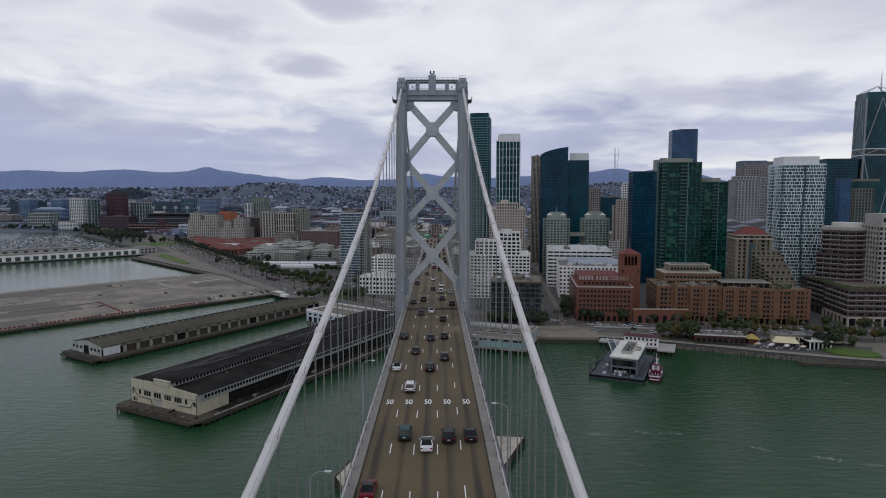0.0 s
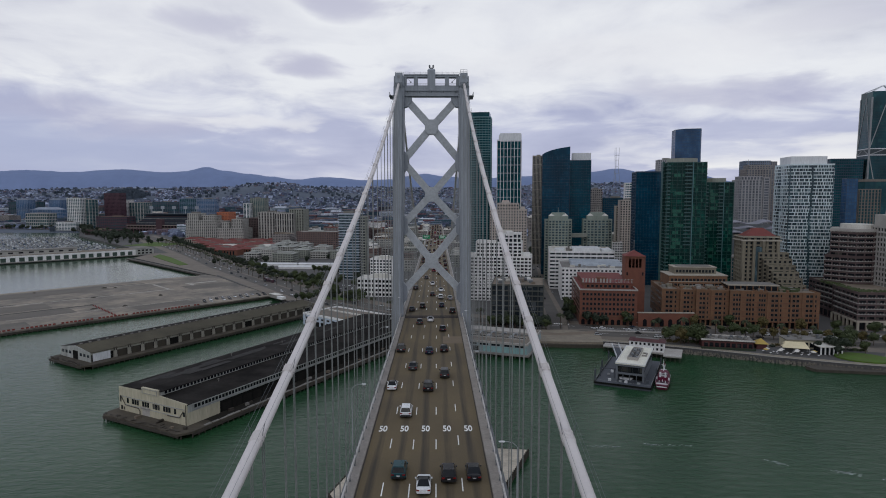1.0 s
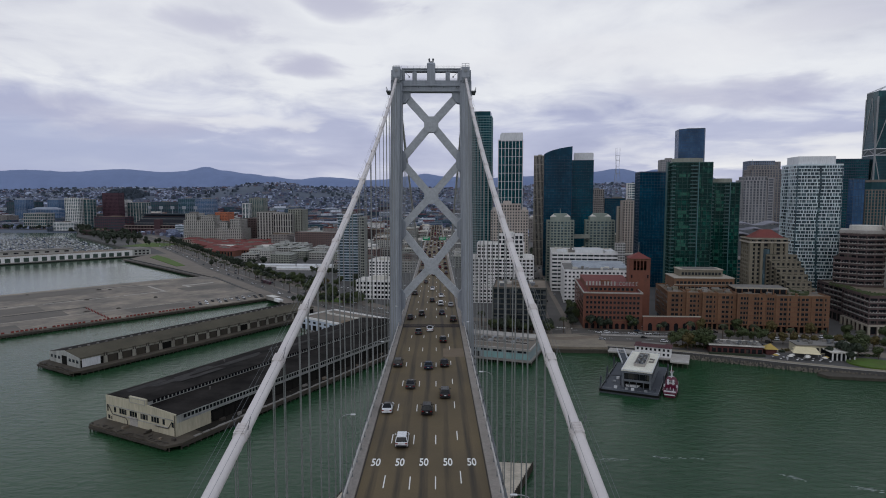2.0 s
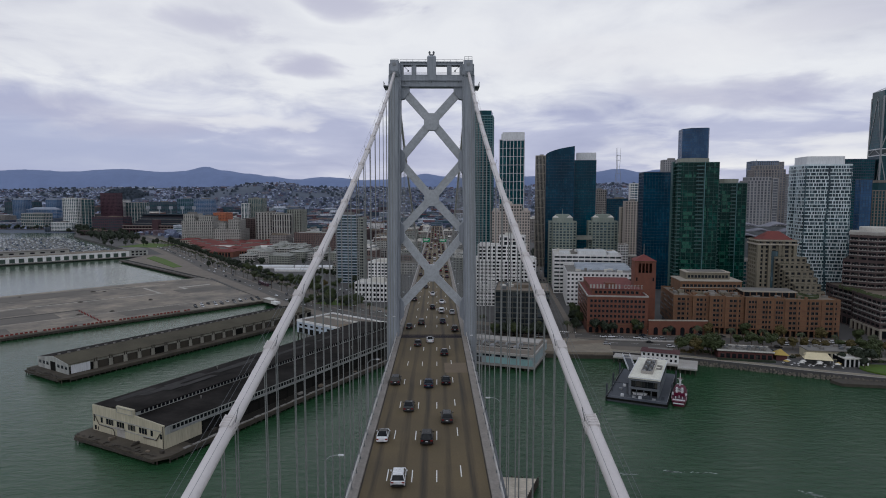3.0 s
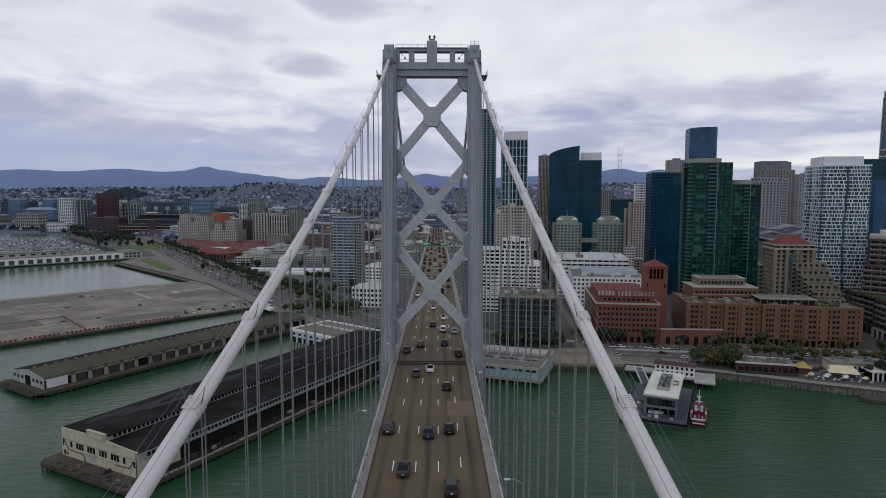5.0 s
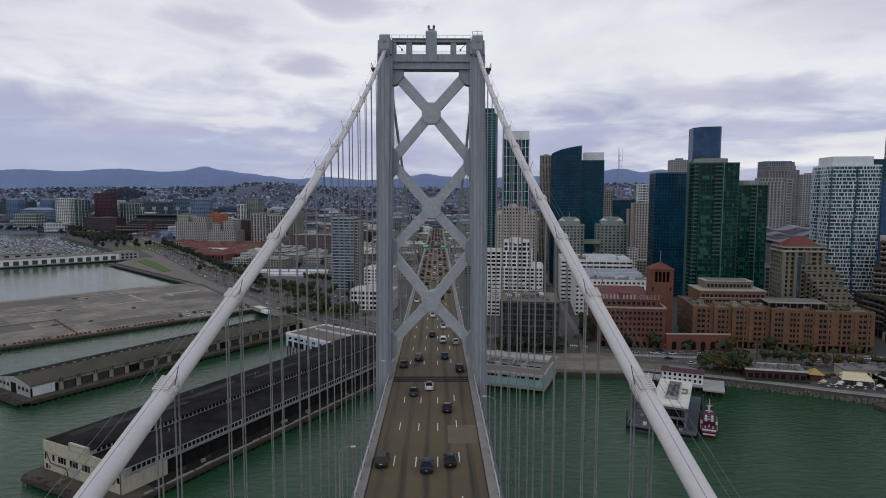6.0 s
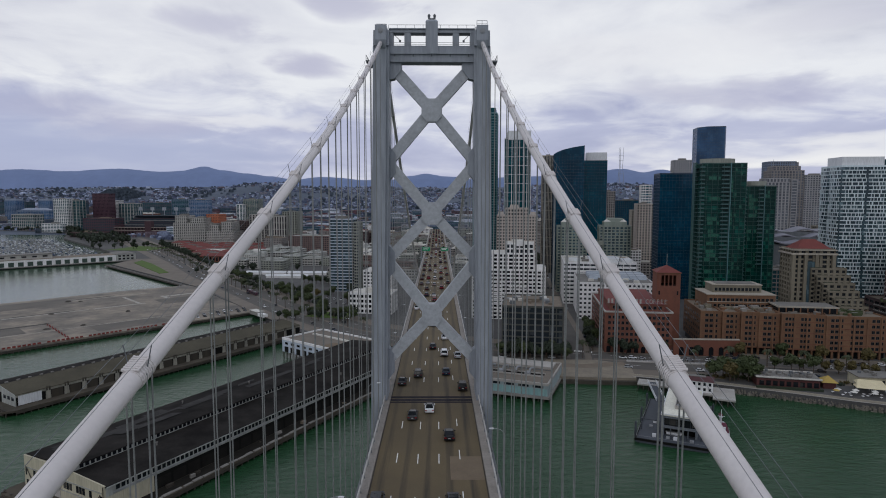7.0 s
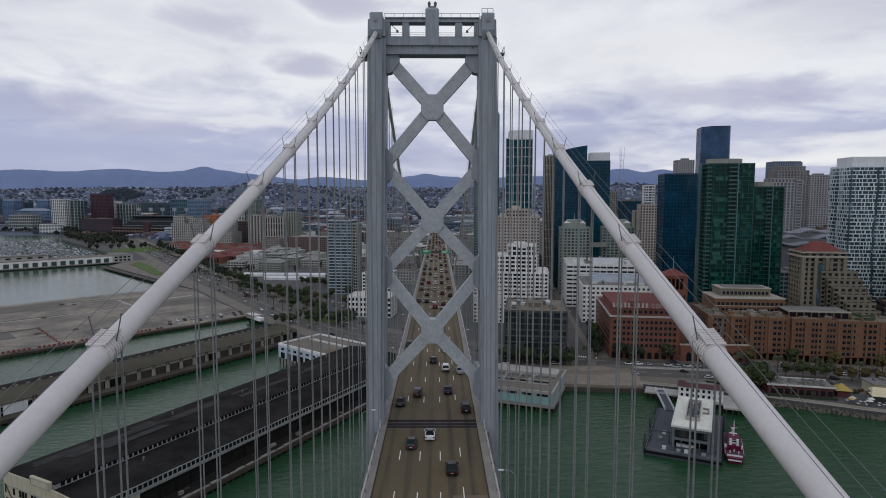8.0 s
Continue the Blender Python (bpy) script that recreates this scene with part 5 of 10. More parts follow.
mo = [(0, 0), (20, -1), (36, 4), (36, 34), (4, 38), (-14.3, 16.5)]
b = block("office_tower", "dark maroon brick office tower with angled faces and pale window rails", 331.8, 284, 36, 34, 52, 0, 4.1, 6.0, G_DARK, BRICK_DARK, 2.1, 0.9, 0.5, z0=28, plant=0, roof=ROOF_BROWN, outline=mo)
for i in range(1, 6):
    window_rail([mo[5], mo[0], mo[1]], 24 * i / 6 + 0.6, b)
mu = [(0, 0), (20, -1), (34, 4), (34, 32), (4, 36), (-10.5, 16)]
up = block("upper_tier", "", 0, 0, 34, 32, 71, 0, 3.9, 6.0, G_DARK, BRICK_DARK, 2.0, 0.9, 0.5, z0=52, plant=0, roof=ROOF_WHITE, outline=mu, parent=b)
for i in range(1, 5):
    window_rail([mu[5], mu[0], mu[1]], 24 + 19 * i / 5 + 0.5, b)
part("roof_deck", Geo().prism([(x * 1.03, y * 1.03) for x, y in mu], 43.3, 46.2), CONCRETE_PALE, b, "pale concrete roof band")
part("round_cap", Geo().prism([(11 + 11 * math.cos(k * math.tau / 20), 17 + 12 * math.sin(k * math.tau / 20)) for k in range(20)], 46, 49.5), ROOF_WHITE, b)
po = [(0, 0), (62, -6), (62, 80), (14.5, 82), (11.5, 68), (9.5, 42), (8, 41), (7, 36), (6.2, 36)]
b = block("podium", "maroon brick office podium with pale window rails and roof planting", 305, 240.5, 62, 80, 30.5, 0, 4.2, 6.0, G_DARK, BRICK_DARK, 2.1, 0.9, 0.5, plant=0, roof=ROOF_BROWN, skip_base=7.0, outline=po)
for i in range(1, 5):
    window_rail([po[4], po[5]], 7 + 19.5 * i / 5 + 0.8, b)
    window_rail([po[8], po[0], po[1]], 7 + 19.5 * i / 5 + 0.8, b)
for i in range(8):
    part("base_column", Geo().box(i * 6.0, i * 6.0 + 1.3, -0.9 - i * 0.58, 0.5 - i * 0.58, 0, 6.6), BEIGE, b)
for i in range(6):
    part("base_column", Geo().box(-0.5 + i * 1.1, 0.7 + i * 1.1, 5 + i * 6.2, 6.3 + i * 6.2, 0, 6.6), BEIGE, b)
part("base_lintel", Geo().beam((-0.3, -0.3, 6.6), (62, -6.4, 6.6), 0.9, 1.3).beam((-0.3, 0.3, 6.6), (6, 36, 6.6), 0.9, 1.3), BEIGE, b)
rpl = random.Random(33)
g = Geo()
for i in range(170):
    k = rpl.random()
    if i % 2:
        px_, py_ = k * 40 + 1, 1.5 + rpl.uniform(0, 9) - k * 3
    else:
        px_, py_ = 1.5 + k * 9 + rpl.uniform(0, 8), 2 + k * 62
    r_ = rpl.uniform(0.6, 1.5)
    g.prism([(px_ + r_ * math.cos(a * math.tau / 6), py_ + r_ * math.sin(a * math.tau / 6)) for a in range(6)], 27.0, 27.6 + rpl.uniform(0.3, 1.3), 0.55)
part("roof_planting", g, LEAF, b, kind="stuff")
# white stepped hotel-like block beside the bridge
b = block("apartment_block", "white stepped apartment block with rows of balconies", 31, 375, 60, 30, 44, -9, 3.2, 3.5, G_DARK, WHITE_WALL, 1.25, 1.0, 0.9, plant=0, roof=ROOF_WHITE)
rbk = random.Random(19)
g = Geo()
for k in range(1, 12):
    for i in range(14):
        if rbk.random() < 0.55:
            x0 = 1.2 + i * 4.15
            g.box(x0, x0 + 3.0, -1.3, 0.1, k * 3.38 - 0.25, k * 3.38 - 0.05)
            g.box(x0, x0 + 3.0, -1.3, -1.2, k * 3.38 - 0.05, k * 3.38 + 0.95)
part("balcony", g, WHITE_WALL, b, kind="stuff")
block("upper_tier", "", 8, 4, 43, 22, 57, 0, 3.2, 4.4, G_DARK, WHITE_WALL, 1.2, 1.2, 1.0, z0=44, plant=0, roof=ROOF_WHITE, parent=b)
block("upper_tier", "", 27, 7, 23, 16, 65, 0, 3.2, 3.8, G_GREY, WHITE_WALL, 1.2, 1.1, 0.6, z0=57, plant=0.4, roof=ROOF_WHITE, parent=b)
for x0, x1, h_ in ((2, 7, 43.4), (51.5, 58, 44.0), (10, 18, 55.5), (36, 42, 63.5)):
    part("stair_head", Geo().box(x0, x1, 5, 11, h_ - 3.6, h_).box(x0 - 0.3, x1 + 0.3, 4.7, 11.3, h_, h_ + 0.4), WHITE_WALL, b)
BRONZE = paint("dark_olive_bronze_frame", (0.075, 0.078, 0.068), (0.05, 0.052, 0.045), 0.6, 0.0, 0.2, 2.0, 0.05)
b = block("office_block", "grey glass office block with a cluttered gravel roof", 43.6, 262, 38.7, 46, 34, -9, 3.7, 4.4, G_GREY, BRONZE, 0.8, 0.45, 0.5, roof=ROOF_BROWN, plant=0.25)
ro_ = random.Random(91)
for i in range(18):
    ax, ay = ro_.uniform(2, 33), ro_.uniform(2, 41)
    part("roof_unit", Geo().box(ax, ax + ro_.uniform(1, 4.5), ay, ay + ro_.uniform(1, 4), 30.5, 31.2 + ro_.uniform(0.4, 1.8)), ro_.choice((ROOF_GREY, STEEL_LIGHT, ROOF_WHITE, STEEL_DARK)), b)
b = block("office_block", "long white office block with ribbon windows", 121, 444, 66, 60, 42, -9, 4.0, 6.0, G_GREY, WHITE_WALL, 2.1, 0.6, 0.4, roof=ROOF_WHITE, plant=0)
for i in range(14):
    ax, ay = ro_.uniform(3, 58), ro_.uniform(3, 52)
    part("roof_unit", Geo().box(ax, ax + ro_.uniform(1.5, 7), ay, ay + ro_.uniform(1.5, 6), 38.4, 39 + ro_.uniform(0.5, 3)), ro_.choice((ROOF_GREY, ROOF_WHITE, BEIGE)), b)
part("roof_pavilion", Geo().box(24, 52, 8, 36, 37.5, 42).box(6, 16, 12, 30, 37.5, 40.5).box(54, 63, 6, 26, 37.5, 41), METAL_PANEL, b)
b = block("warehouse", "white warehouse block with a pale blue roof", 119, 374, 60, 62, 33, -9, 3.8, 3.6, G_GREY, WHITE_WALL, 1.9, 1.6, 0.4, roof=ROOF_GREY, plant=0)
SKYLIGHT = paint("blue_grey_roof_light", (0.34, 0.38, 0.43), (0.24, 0.27, 0.31), 0.4, 0.0, 0.15, 1.5, 0.05)
for y0 in (24, 36, 48):
    part("roof_hall", Geo().loft([(10, y0, 29.4), (58, y0, 29.4), (58, y0 + 11, 29.4), (10, y0 + 11, 29.4)], [(10, y0 + 3, 33.0), (58, y0 + 3, 33.0), (58, y0 + 8, 33.0), (10, y0 + 8, 33.0)]), SKYLIGHT, b)
for i in range(12):
    ax, ay = ro_.uniform(3, 52), ro_.uniform(3, 20)
    part("roof_unit", Geo().box(ax, ax + ro_.uniform(1.5, 5), ay, ay + ro_.uniform(1.5, 4), 29.4, 30 + ro_.uniform(0.5, 2.4)), ro_.choice((ROOF_GREY, ROOF_WHITE, STEEL_LIGHT)), b)

# brick factory with rooftop lettering and a square brick tower
hb = thing("brick_factory", pose(110.6, 265.1, LAND, 0, 0, -8), "red brick former factory with arched ground floor and rooftop letters", "building")
HB_W, HB_D, HB_H = 42.0, 74, 26.4
part("wall", Geo().box(0, HB_W, 0, HB_D, 0, HB_H), BRICK, hb)
part("roof", Geo().box(1, HB_W - 1, 1, HB_D - 1, HB_H, HB_H + 0.1), TILE_RED, hb)
g = Geo()
for a in ((-0.4, HB_W + 0.4, -0.4, 0.4), (-0.4, HB_W + 0.4, HB_D - 0.4, HB_D + 0.4), (-0.4, 0.4, 0.4, HB_D - 0.4), (HB_W - 0.4, HB_W + 0.4, 0.4, HB_D - 0.4)):
    g.box(*a, HB_H - 0.2, HB_H + 0.8)
part("cornice", g, CONCRETE_PALE, hb)
part("string_course", Geo().box(-0.15, HB_W + 0.15, -0.15, HB_D + 0.1, 6.2, 6.7), BRICK_TAN, hb)
part("set_back_storey", Geo().box(4, HB_W - 4, 6, HB_D - 4, HB_H, HB_H + 4.2), BRICK, hb)
part("set_back_roof", Geo().box(3.6, HB_W - 3.6, 5.6, HB_D - 3.6, HB_H + 4.2, HB_H + 4.7), TILE_RED, hb)
part("stair_head", Geo().box(14, 21, 12, 20, HB_H + 4.7, HB_H + 8), BRICK, hb)
windows_on(hb, 1.5, HB_W - 1.5, 7.6, HB_H - 0.6, -0.02, 14, 5, 1.7, 2.0)
windows_on(hb, 2.0, HB_D - 2, 7.6, HB_H - 0.6, 0, 20, 5, 1.7, 2.0, side=-0.02)
windows_on(hb, 5, HB_W - 5, HB_H + 1.2, HB_H + 4, 5.98, 10, 1, 2.0, 2.0)
arch = Geo()
for k in range(13):
    a0 = math.pi * k / 12
    arch.v += [(-1.3 * math.cos(a0), -0.06, 3.0 + 1.3 * math.sin(a0)), (-1.3 * math.cos(a0), 0.1, 3.0 + 1.3 * math.sin(a0))]
for k in range(12):
    arch.f.append((2 * k, 2 * k + 2, 2 * k + 3, 2 * k + 1))
arch.f.append(tuple(2 * k for k in range(12, -1, -1)))
arch.box(-1.3, 1.3, -0.06, 0.1, 0.2, 3.0)
arch_mesh = arch.mesh("arched_window", G_DARK)
for i in range(9):
    part("arched_window", arch_mesh, None, hb, m=pose(2.6 + i * 4.35, 0, 0))
fc = bpy.data.curves.new("letter", "FONT")
fc.size, fc.extrude, fc.align_x = 4.4, 0.1, "LEFT"
xx = 2.2
for word in ("XXXXX", "XXXX", "COFFEE"):
    for ch in word:
        if ch == "X":
            part("roof_letter_bar", Geo().box(xx, xx + 1.1, 5.3, 5.45, HB_H + 5.0, HB_H + 8.0), CONCRETE_PALE, hb)
        else:
            fc.body = ch
            tmp = bpy.data.objects.new("letter", fc)
            scene.collection.objects.link(tmp)
            bpy.context.view_layer.update()
            me = bpy.data.meshes.new_from_object(tmp)
            bpy.data.objects.remove(tmp)
            me.materials.clear()
            me.materials.append(CONCRETE_PALE)
            o = part("roof_letter", me, None, hb, "pale rooftop letter")
            o.matrix_basis = pose(xx, 5.4, HB_H + 5.0, 90) @ Matrix.Diagonal((0.62, 0.95, 1, 1))
        xx += 2.36
    xx += 1.3
g = Geo()
for i in range(12):
    g.beam((5 + i * 3, 5.6, HB_H + 4.6), (5 + i * 3, 5.6, HB_H + 7.6), 0.15, 0.15)
for z in (5.0, 7.4):
    g.beam((2.0, 5.55, HB_H + z), (40.0, 5.55, HB_H + z), 0.15, 0.15)
part("letter_frame", g, STEEL_DARK, hb)

bt = thing("brick_tower", pose(148.4, 278.6, LAND, 0, 0, -9), "square red brick tower with an open belfry and tiled pyramid roof", "building")
TWW = 15.1
part("wall", Geo().box(0, TWW, 0, TWW, 0, 41.4).box(0, 2.5, 0, TWW, 41.4, 50.3).box(TWW - 2.5, TWW, 0, TWW, 41.4, 50.3).box(2.5, TWW - 2.5, TWW - 2, TWW, 41.4, 50.3).box(2.5, TWW - 2.5, 0, 1.4, 48.5, 50.3), BRICK, bt)
for i in range(5):
    x = 2.5 + i * 2.53
    part("belfry_pier", Geo().box(x - 0.33, x + 0.33, 0.05, 1.3, 41.4, 48.5), BRICK, bt)
part("belfry_floor", Geo().box(2.5, TWW - 2.5, 1.4, TWW - 2, 41.2, 41.6), DARK_OPEN, bt)
for x in (1.2, TWW - 2.2):
    part("slit_window", Geo().box(x, x + 1.0, -0.04, 0.1, 35.5, 38.0), G_DARK, bt)
part("tiled_roof", Geo().loft([(-0.6, -0.6, 50.3), (TWW + 0.6, -0.6, 50.3), (TWW + 0.6, TWW + 0.6, 50.3), (-0.6, TWW + 0.6, 50.3)],
                              [(TWW / 2 - 0.1, TWW / 2 - 0.1, 54.6), (TWW / 2 + 0.1, TWW / 2 - 0.1, 54.6), (TWW / 2 + 0.1, TWW / 2 + 0.1, 54.6), (TWW / 2 - 0.1, TWW / 2 + 0.1, 54.6)]), TILE_RED, bt)
part("flagpole", Geo().tube([(TWW / 2, TWW / 2, 54.2), (TWW / 2, TWW / 2, 62.2)], 0.1, 6), ROOF_WHITE, bt)
part("cornice", Geo().box(-0.3, TWW + 0.3, -0.3, TWW + 0.3, 49.8, 50.3), BRICK_TAN, bt)

# long tan brick office in angled wings
gp = thing("brick_offices", pose(0, 0, LAND), "long tan brick office building in angled wings with dark windows", "building")


def brick_wing(x, y, w, d, h, rot, nx):
    o = part("wing", Geo().box(0, w, 0, d, 4.5, h), BRICK_TAN, gp, m=pose(x, y, 0, 0, 0, rot))
    part("arcade", Geo().box(1.5, w - 0.3, 2.5, d - 0.3, 0, 4.6), G_DARK, o)
    for i in range(nx + 1):
        part("column", Geo().box(w * i / nx - 0.5 if i else 0, w * i / nx + 0.5 if i < nx else w, 0, 1.2, 0, 4.5), BRICK_TAN, o)
    part("roof", Geo().box(0.6, w - 0.6, 0.6, d - 0.6, h, h + 0.1), ROOF_BROWN, o)
    for k in range(6):
        part("ledge", Geo().box(-0.12, w + 0.12, -0.16, 0.2, 4.7 + k * 3.5, 5.0 + k * 3.5), BRICK, o)
    for i in range(0, nx, 2):
        part("wall_pier", Geo().box(w * i / nx - 0.45, w * i / nx + 0.45, -0.5, 0.1, 4.5, h + 0.5), BRICK_TAN, o)
    rr_ = random.Random(int(x * 3 + y))
    for i in range(9):
        ax, ay = rr_.uniform(1, w - 5), rr_.uniform(3, d - 6)
        part("roof_unit", Geo().box(ax, ax + rr_.uniform(1, 4), ay, ay + rr_.uniform(1, 4), h, h + rr_.uniform(0.7, 2.2)), rr_.choice((ROOF_GREY, CONCRETE, ROOF_BROWN, BRICK_TAN)), o)
    g = Geo()
    for a in ((-0.1, w + 0.1, -0.15, 0.4), (-0.1, w + 0.1, d - 0.4, d + 0.1), (-0.1, 0.4, 0.4, d - 0.4), (w - 0.4, w + 0.1, 0.4, d - 0.4)):
        g.box(*a, h - 0.3, h + 0.9)
    part("parapet", g, BRICK_TAN, o)
    groups = max(1, round(w / 11))
    for j in range(groups):
        a, e = w * j / groups, w * (j + 1) / groups
        m_ = (e - a) * 0.17
        windows_on(o, a + m_, e - m_, 5.7, 5.7 + 21, -0.02, 3, 6, min(2.2, (e - a - 2 * m_) / 3 * 0.72), 1.9)
    if d > 40:
        windows_on(o, 2, d - 2, 5.7, 5.7 + 20, 0, 9, 5, 1.9, 1.9, side=-0.02)
    return o


for wing in ((173.5, 266.5, 12.8, 46, 26.0, -9, 3), (186.2, 263.0, 10.6, 30, 26.0, -9, 3), (196.6, 259.4, 10.4, 28, 26.6, -9, 3), (206.9, 257.4, 12.2, 26, 26.2, -9, 3),
             (219.0, 253.2, 18.4, 26, 26.6, -9, 5), (237.2, 250.8, 7.2, 26, 26.2, -24, 2), (243.8, 247.6, 36.0, 26, 26.0, -6, 9)):
    brick_wing(*wing)
GARDEN = paint("roof_garden_green", (0.055, 0.072, 0.03), (0.035, 0.045, 0.022), 0.95, 0.0, 0.4, 4.0, 0.3)
us = part("upper_storey", Geo().box(0, 44, 0, 26, 0, 9.0), BRICK_TAN, gp, m=pose(184.5, 283, 25.6, 0, 0, -6))
part("pale_cornice", Geo().box(-0.4, 44.4, -0.4, 26.4, 9.0, 9.6).box(-0.2, 44.2, -0.2, 0.1, 4.2, 4.6), BEIGE, us)
windows_on(us, 1, 43, 0.9, 8.7, -0.02, 15, 2, 2.0, 2.0)
part("roof_pavilion", Geo().box(6, 38, 8, 24, 9.6, 14.6), OLIVE_BEIGE, us)
part("pavilion_cornice", Geo().box(5.5, 38.5, 7.5, 24.5, 14.6, 15.1), BEIGE, us)
part("roof_glass", Geo().box(9, 35, 10, 22, 15.1, 15.5), ROOF_GREY, us)
windows_on(us, 7, 37, 10.6, 14.4, 7.98, 12, 1, 1.8, 2.2)
ut = part("glazed_terrace", Geo().box(0, 35, 0, 18, 0, 3.6), G_DARK, gp, m=pose(221.5, 262, 26.4, 0, 0, -9))
part("terrace_roof", Geo().box(-0.6, 35.6, -0.6, 18.6, 3.6, 4.1), ROOF_GREY, ut)
part("terrace_kerb", Geo().box(-0.6, 35.6, -0.7, -0.3, 3.5, 4.5).box(-0.7, -0.3, -0.7, 18, 3.5, 4.5), BEIGE, ut)
for i in range(9):
    part("terrace_post", Geo().box(i * 4.3 - 0.3, i * 4.3 + 0.3, -0.5, 0.2, 0, 3.6), BRICK_TAN, ut)
rg_ = random.Random(17)
for i in range(26):
    rx = rg_.uniform(180, 262)
    ry = 272 - 0.24 * (rx - 183) + rg_.uniform(0, 14)
    part("roof_unit", Geo().box(rx, rx + rg_.uniform(1.5, 6), ry, ry + rg_.uniform(1.5, 4), 25.9, 26.6 + rg_.uniform(0.8, 2.4)), rg_.choice((ROOF_GREY, CONCRETE, BRICK_TAN, OLIVE_BEIGE)), gp)
for i in range(16):
    rx = rg_.uniform(232, 268)
    ry = 271 - 0.24 * (rx - 183) + rg_.uniform(0, 16)
    w_, d_ = rg_.uniform(3, 9), rg_.uniform(1.5, 4)
    part("roof_garden", Geo().box(rx, rx + w_, ry, ry + d_, 25.9, 27.0 + rg_.uniform(0, 0.8)), GARDEN, gp)
lk = part("link_wall", Geo().box(0, 41, 0, 1.6, 0, 10.2), BRICK, gp, m=pose(152, 256, 0, 0, 0, -3))
part("coping", Geo().box(-0.2, 41.2, -0.25, 1.85, 10.2, 10.8), BEIGE, lk, "pale stone coping")
for i in range(6):
    part("arched_opening", arch_mesh, None, lk, m=pose(5 + i * 6.2, 0, 0) @ Matrix.Diagonal((1.15, 1, 1.35, 1)))

# ---- south of the bridge ----
b = block("apartment_tower", "slim teal glass apartment tower with white balcony bands", -109.8, 520, 25.1, 24, 79, -9, 3.1, 3.6, G_RIPPLE, PALE_BLUE, 0.8, 0.0, 0.9, plant=0.5)
block("apartment_tower", "grey apartment tower with narrow windows", -83.5, 512, 6, 14, 76, -9, 3.1, 2.4, G_GREY, SAGE, 1.1, 0.5, 0.4, plant=0)
b = block("apartment_block", "white apartment block with balconies near the bridge", -63.3, 420, 26, 26, 37, -9, 3.1, 3.2, G_GREY, WHITE_WALL, 1.2, 1.0, 0.6, roof=ROOF_WHITE)
block("office_block", "low white office block with dark square windows", -73.3, 398, 38, 24, 20.5, -9, 4.0, 3.6, G_DARK, WHITE_WALL, 1.7, 1.2, 0.5, roof=ROOF_WHITE)
b = block("brick_block", "long red brick block with a white lower row", -249.9, 930, 77, 30, 34, -9, 3.4, 3.4, G_GREY, BRICK_ROSE, 1.5, 1.4, 0.4, roof=ROOF_PALE)
b = block("apartment_tower", "grey green apartment tower with white piers", -355.5, 1060, 48, 28, 66, -9, 3.1, 6.0, G_DARK, PALE_GREY, 0.6, 2.6, 1.0)
b = block("apartment_tower", "pale apartment tower with tall white piers", -316, 1035, 40, 28, 64, -9, 12, 5.0, G_DARK, PALE_GREY, 0.9, 2.2, 0.9)
b = block("apartment_tower", "grey apartment tower behind the others", -287.8, 1040, 29.6, 30, 72, -9, 3.1, 4.9, G_DARK, SAGE, 0.9, 2.2, 0.8)
b = block("apartment_block", "beige stepped apartment block", -435.6, 1050, 56.8, 40, 34, -9, 3.1, 4.2, G_DARK, PALE_GREY, 1.2, 1.7, 0.8)
block("upper_tier", "", 5, 6, 20, 28, 46, 0, 3.1, 4.0, G_DARK, PALE_GREY, 1.2, 1.7, 0.7, z0=34, plant=0.5, parent=b)
block("upper_tier", "", 29, 4, 23, 30, 52, 0, 3.1, 4.0, G_DARK, PALE_GREY, 1.2, 1.7, 0.7, z0=34, plant=0.4, parent=b)
b = block("apartment_block", "beige concrete apartment block", -517.8, 1100, 69.5, 40, 48, -9, 3.1, 4.4, G_DARK, PALE_GREY, 1.1, 1.9, 0.9)
block("upper_tier", "", 2, 4, 26, 30, 62, 0, 3.1, 4.4, G_DARK, PALE_GREY, 1.1, 1.9, 0.8, z0=48, plant=0.5, parent=b)
block("upper_tier", "", 33, 5, 32, 28, 58, 0, 3.1, 4.4, G_DARK, PALE_GREY, 1.1, 1.9, 0.8, z0=48, plant=0.4, parent=b)
ORANGE = paint("orange_cladding", (0.42, 0.135, 0.068), (0.34, 0.11, 0.058), 0.7)
block("apartment_block", "orange clad apartment block", -460, 1120, 28, 30, 64, -9, 3.2, 3.4, G_GREY, ORANGE, 2.0, 1.6, 0.3, plant=0)
block("brick_block", "dark red brick loft block", -399.9, 1110, 60, 40, 52, -9, 3.6, 3.6, G_DARK, BRICK_DARK, 1.7, 1.2, 0.4)
MAROON = paint("maroon_panel", (0.072, 0.030, 0.044), (0.055, 0.024, 0.036), 0.6)
# lab cladding with haze included in its blue
HAZY_BLUE = paint("hazed_blue_lab_cladding", (0.26, 0.30, 0.37), (0.19, 0.22, 0.28), 0.7, 0.0, 0.1, 2.0, 0.05)
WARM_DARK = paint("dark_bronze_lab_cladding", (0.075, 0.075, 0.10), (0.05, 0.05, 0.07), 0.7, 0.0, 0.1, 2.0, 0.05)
b = block("office_tower", "white gridded office tower across the cove", -1022, 1540, 45, 24, 92, -9, 4.0, 5.6, G_SLATE, WHITE_WALL, 1.1, 1.5, 0.5, plant=0.3)
block("side_wing", "", 36, 14, 31, 24, 88.5, 0, 4.0, 10.0, G_SLATE, PALE_GREY, 0.5, 1.8, 0.5, z0=LAND, plant=0.3, parent=b)
block("low_wing", "", -24, -16, 62, 26, 26, 0, 4.0, 9.0, G_SLATE, WHITE_WALL, 1.6, 1.0, 0.4, z0=LAND, plant=0.3, parent=b)
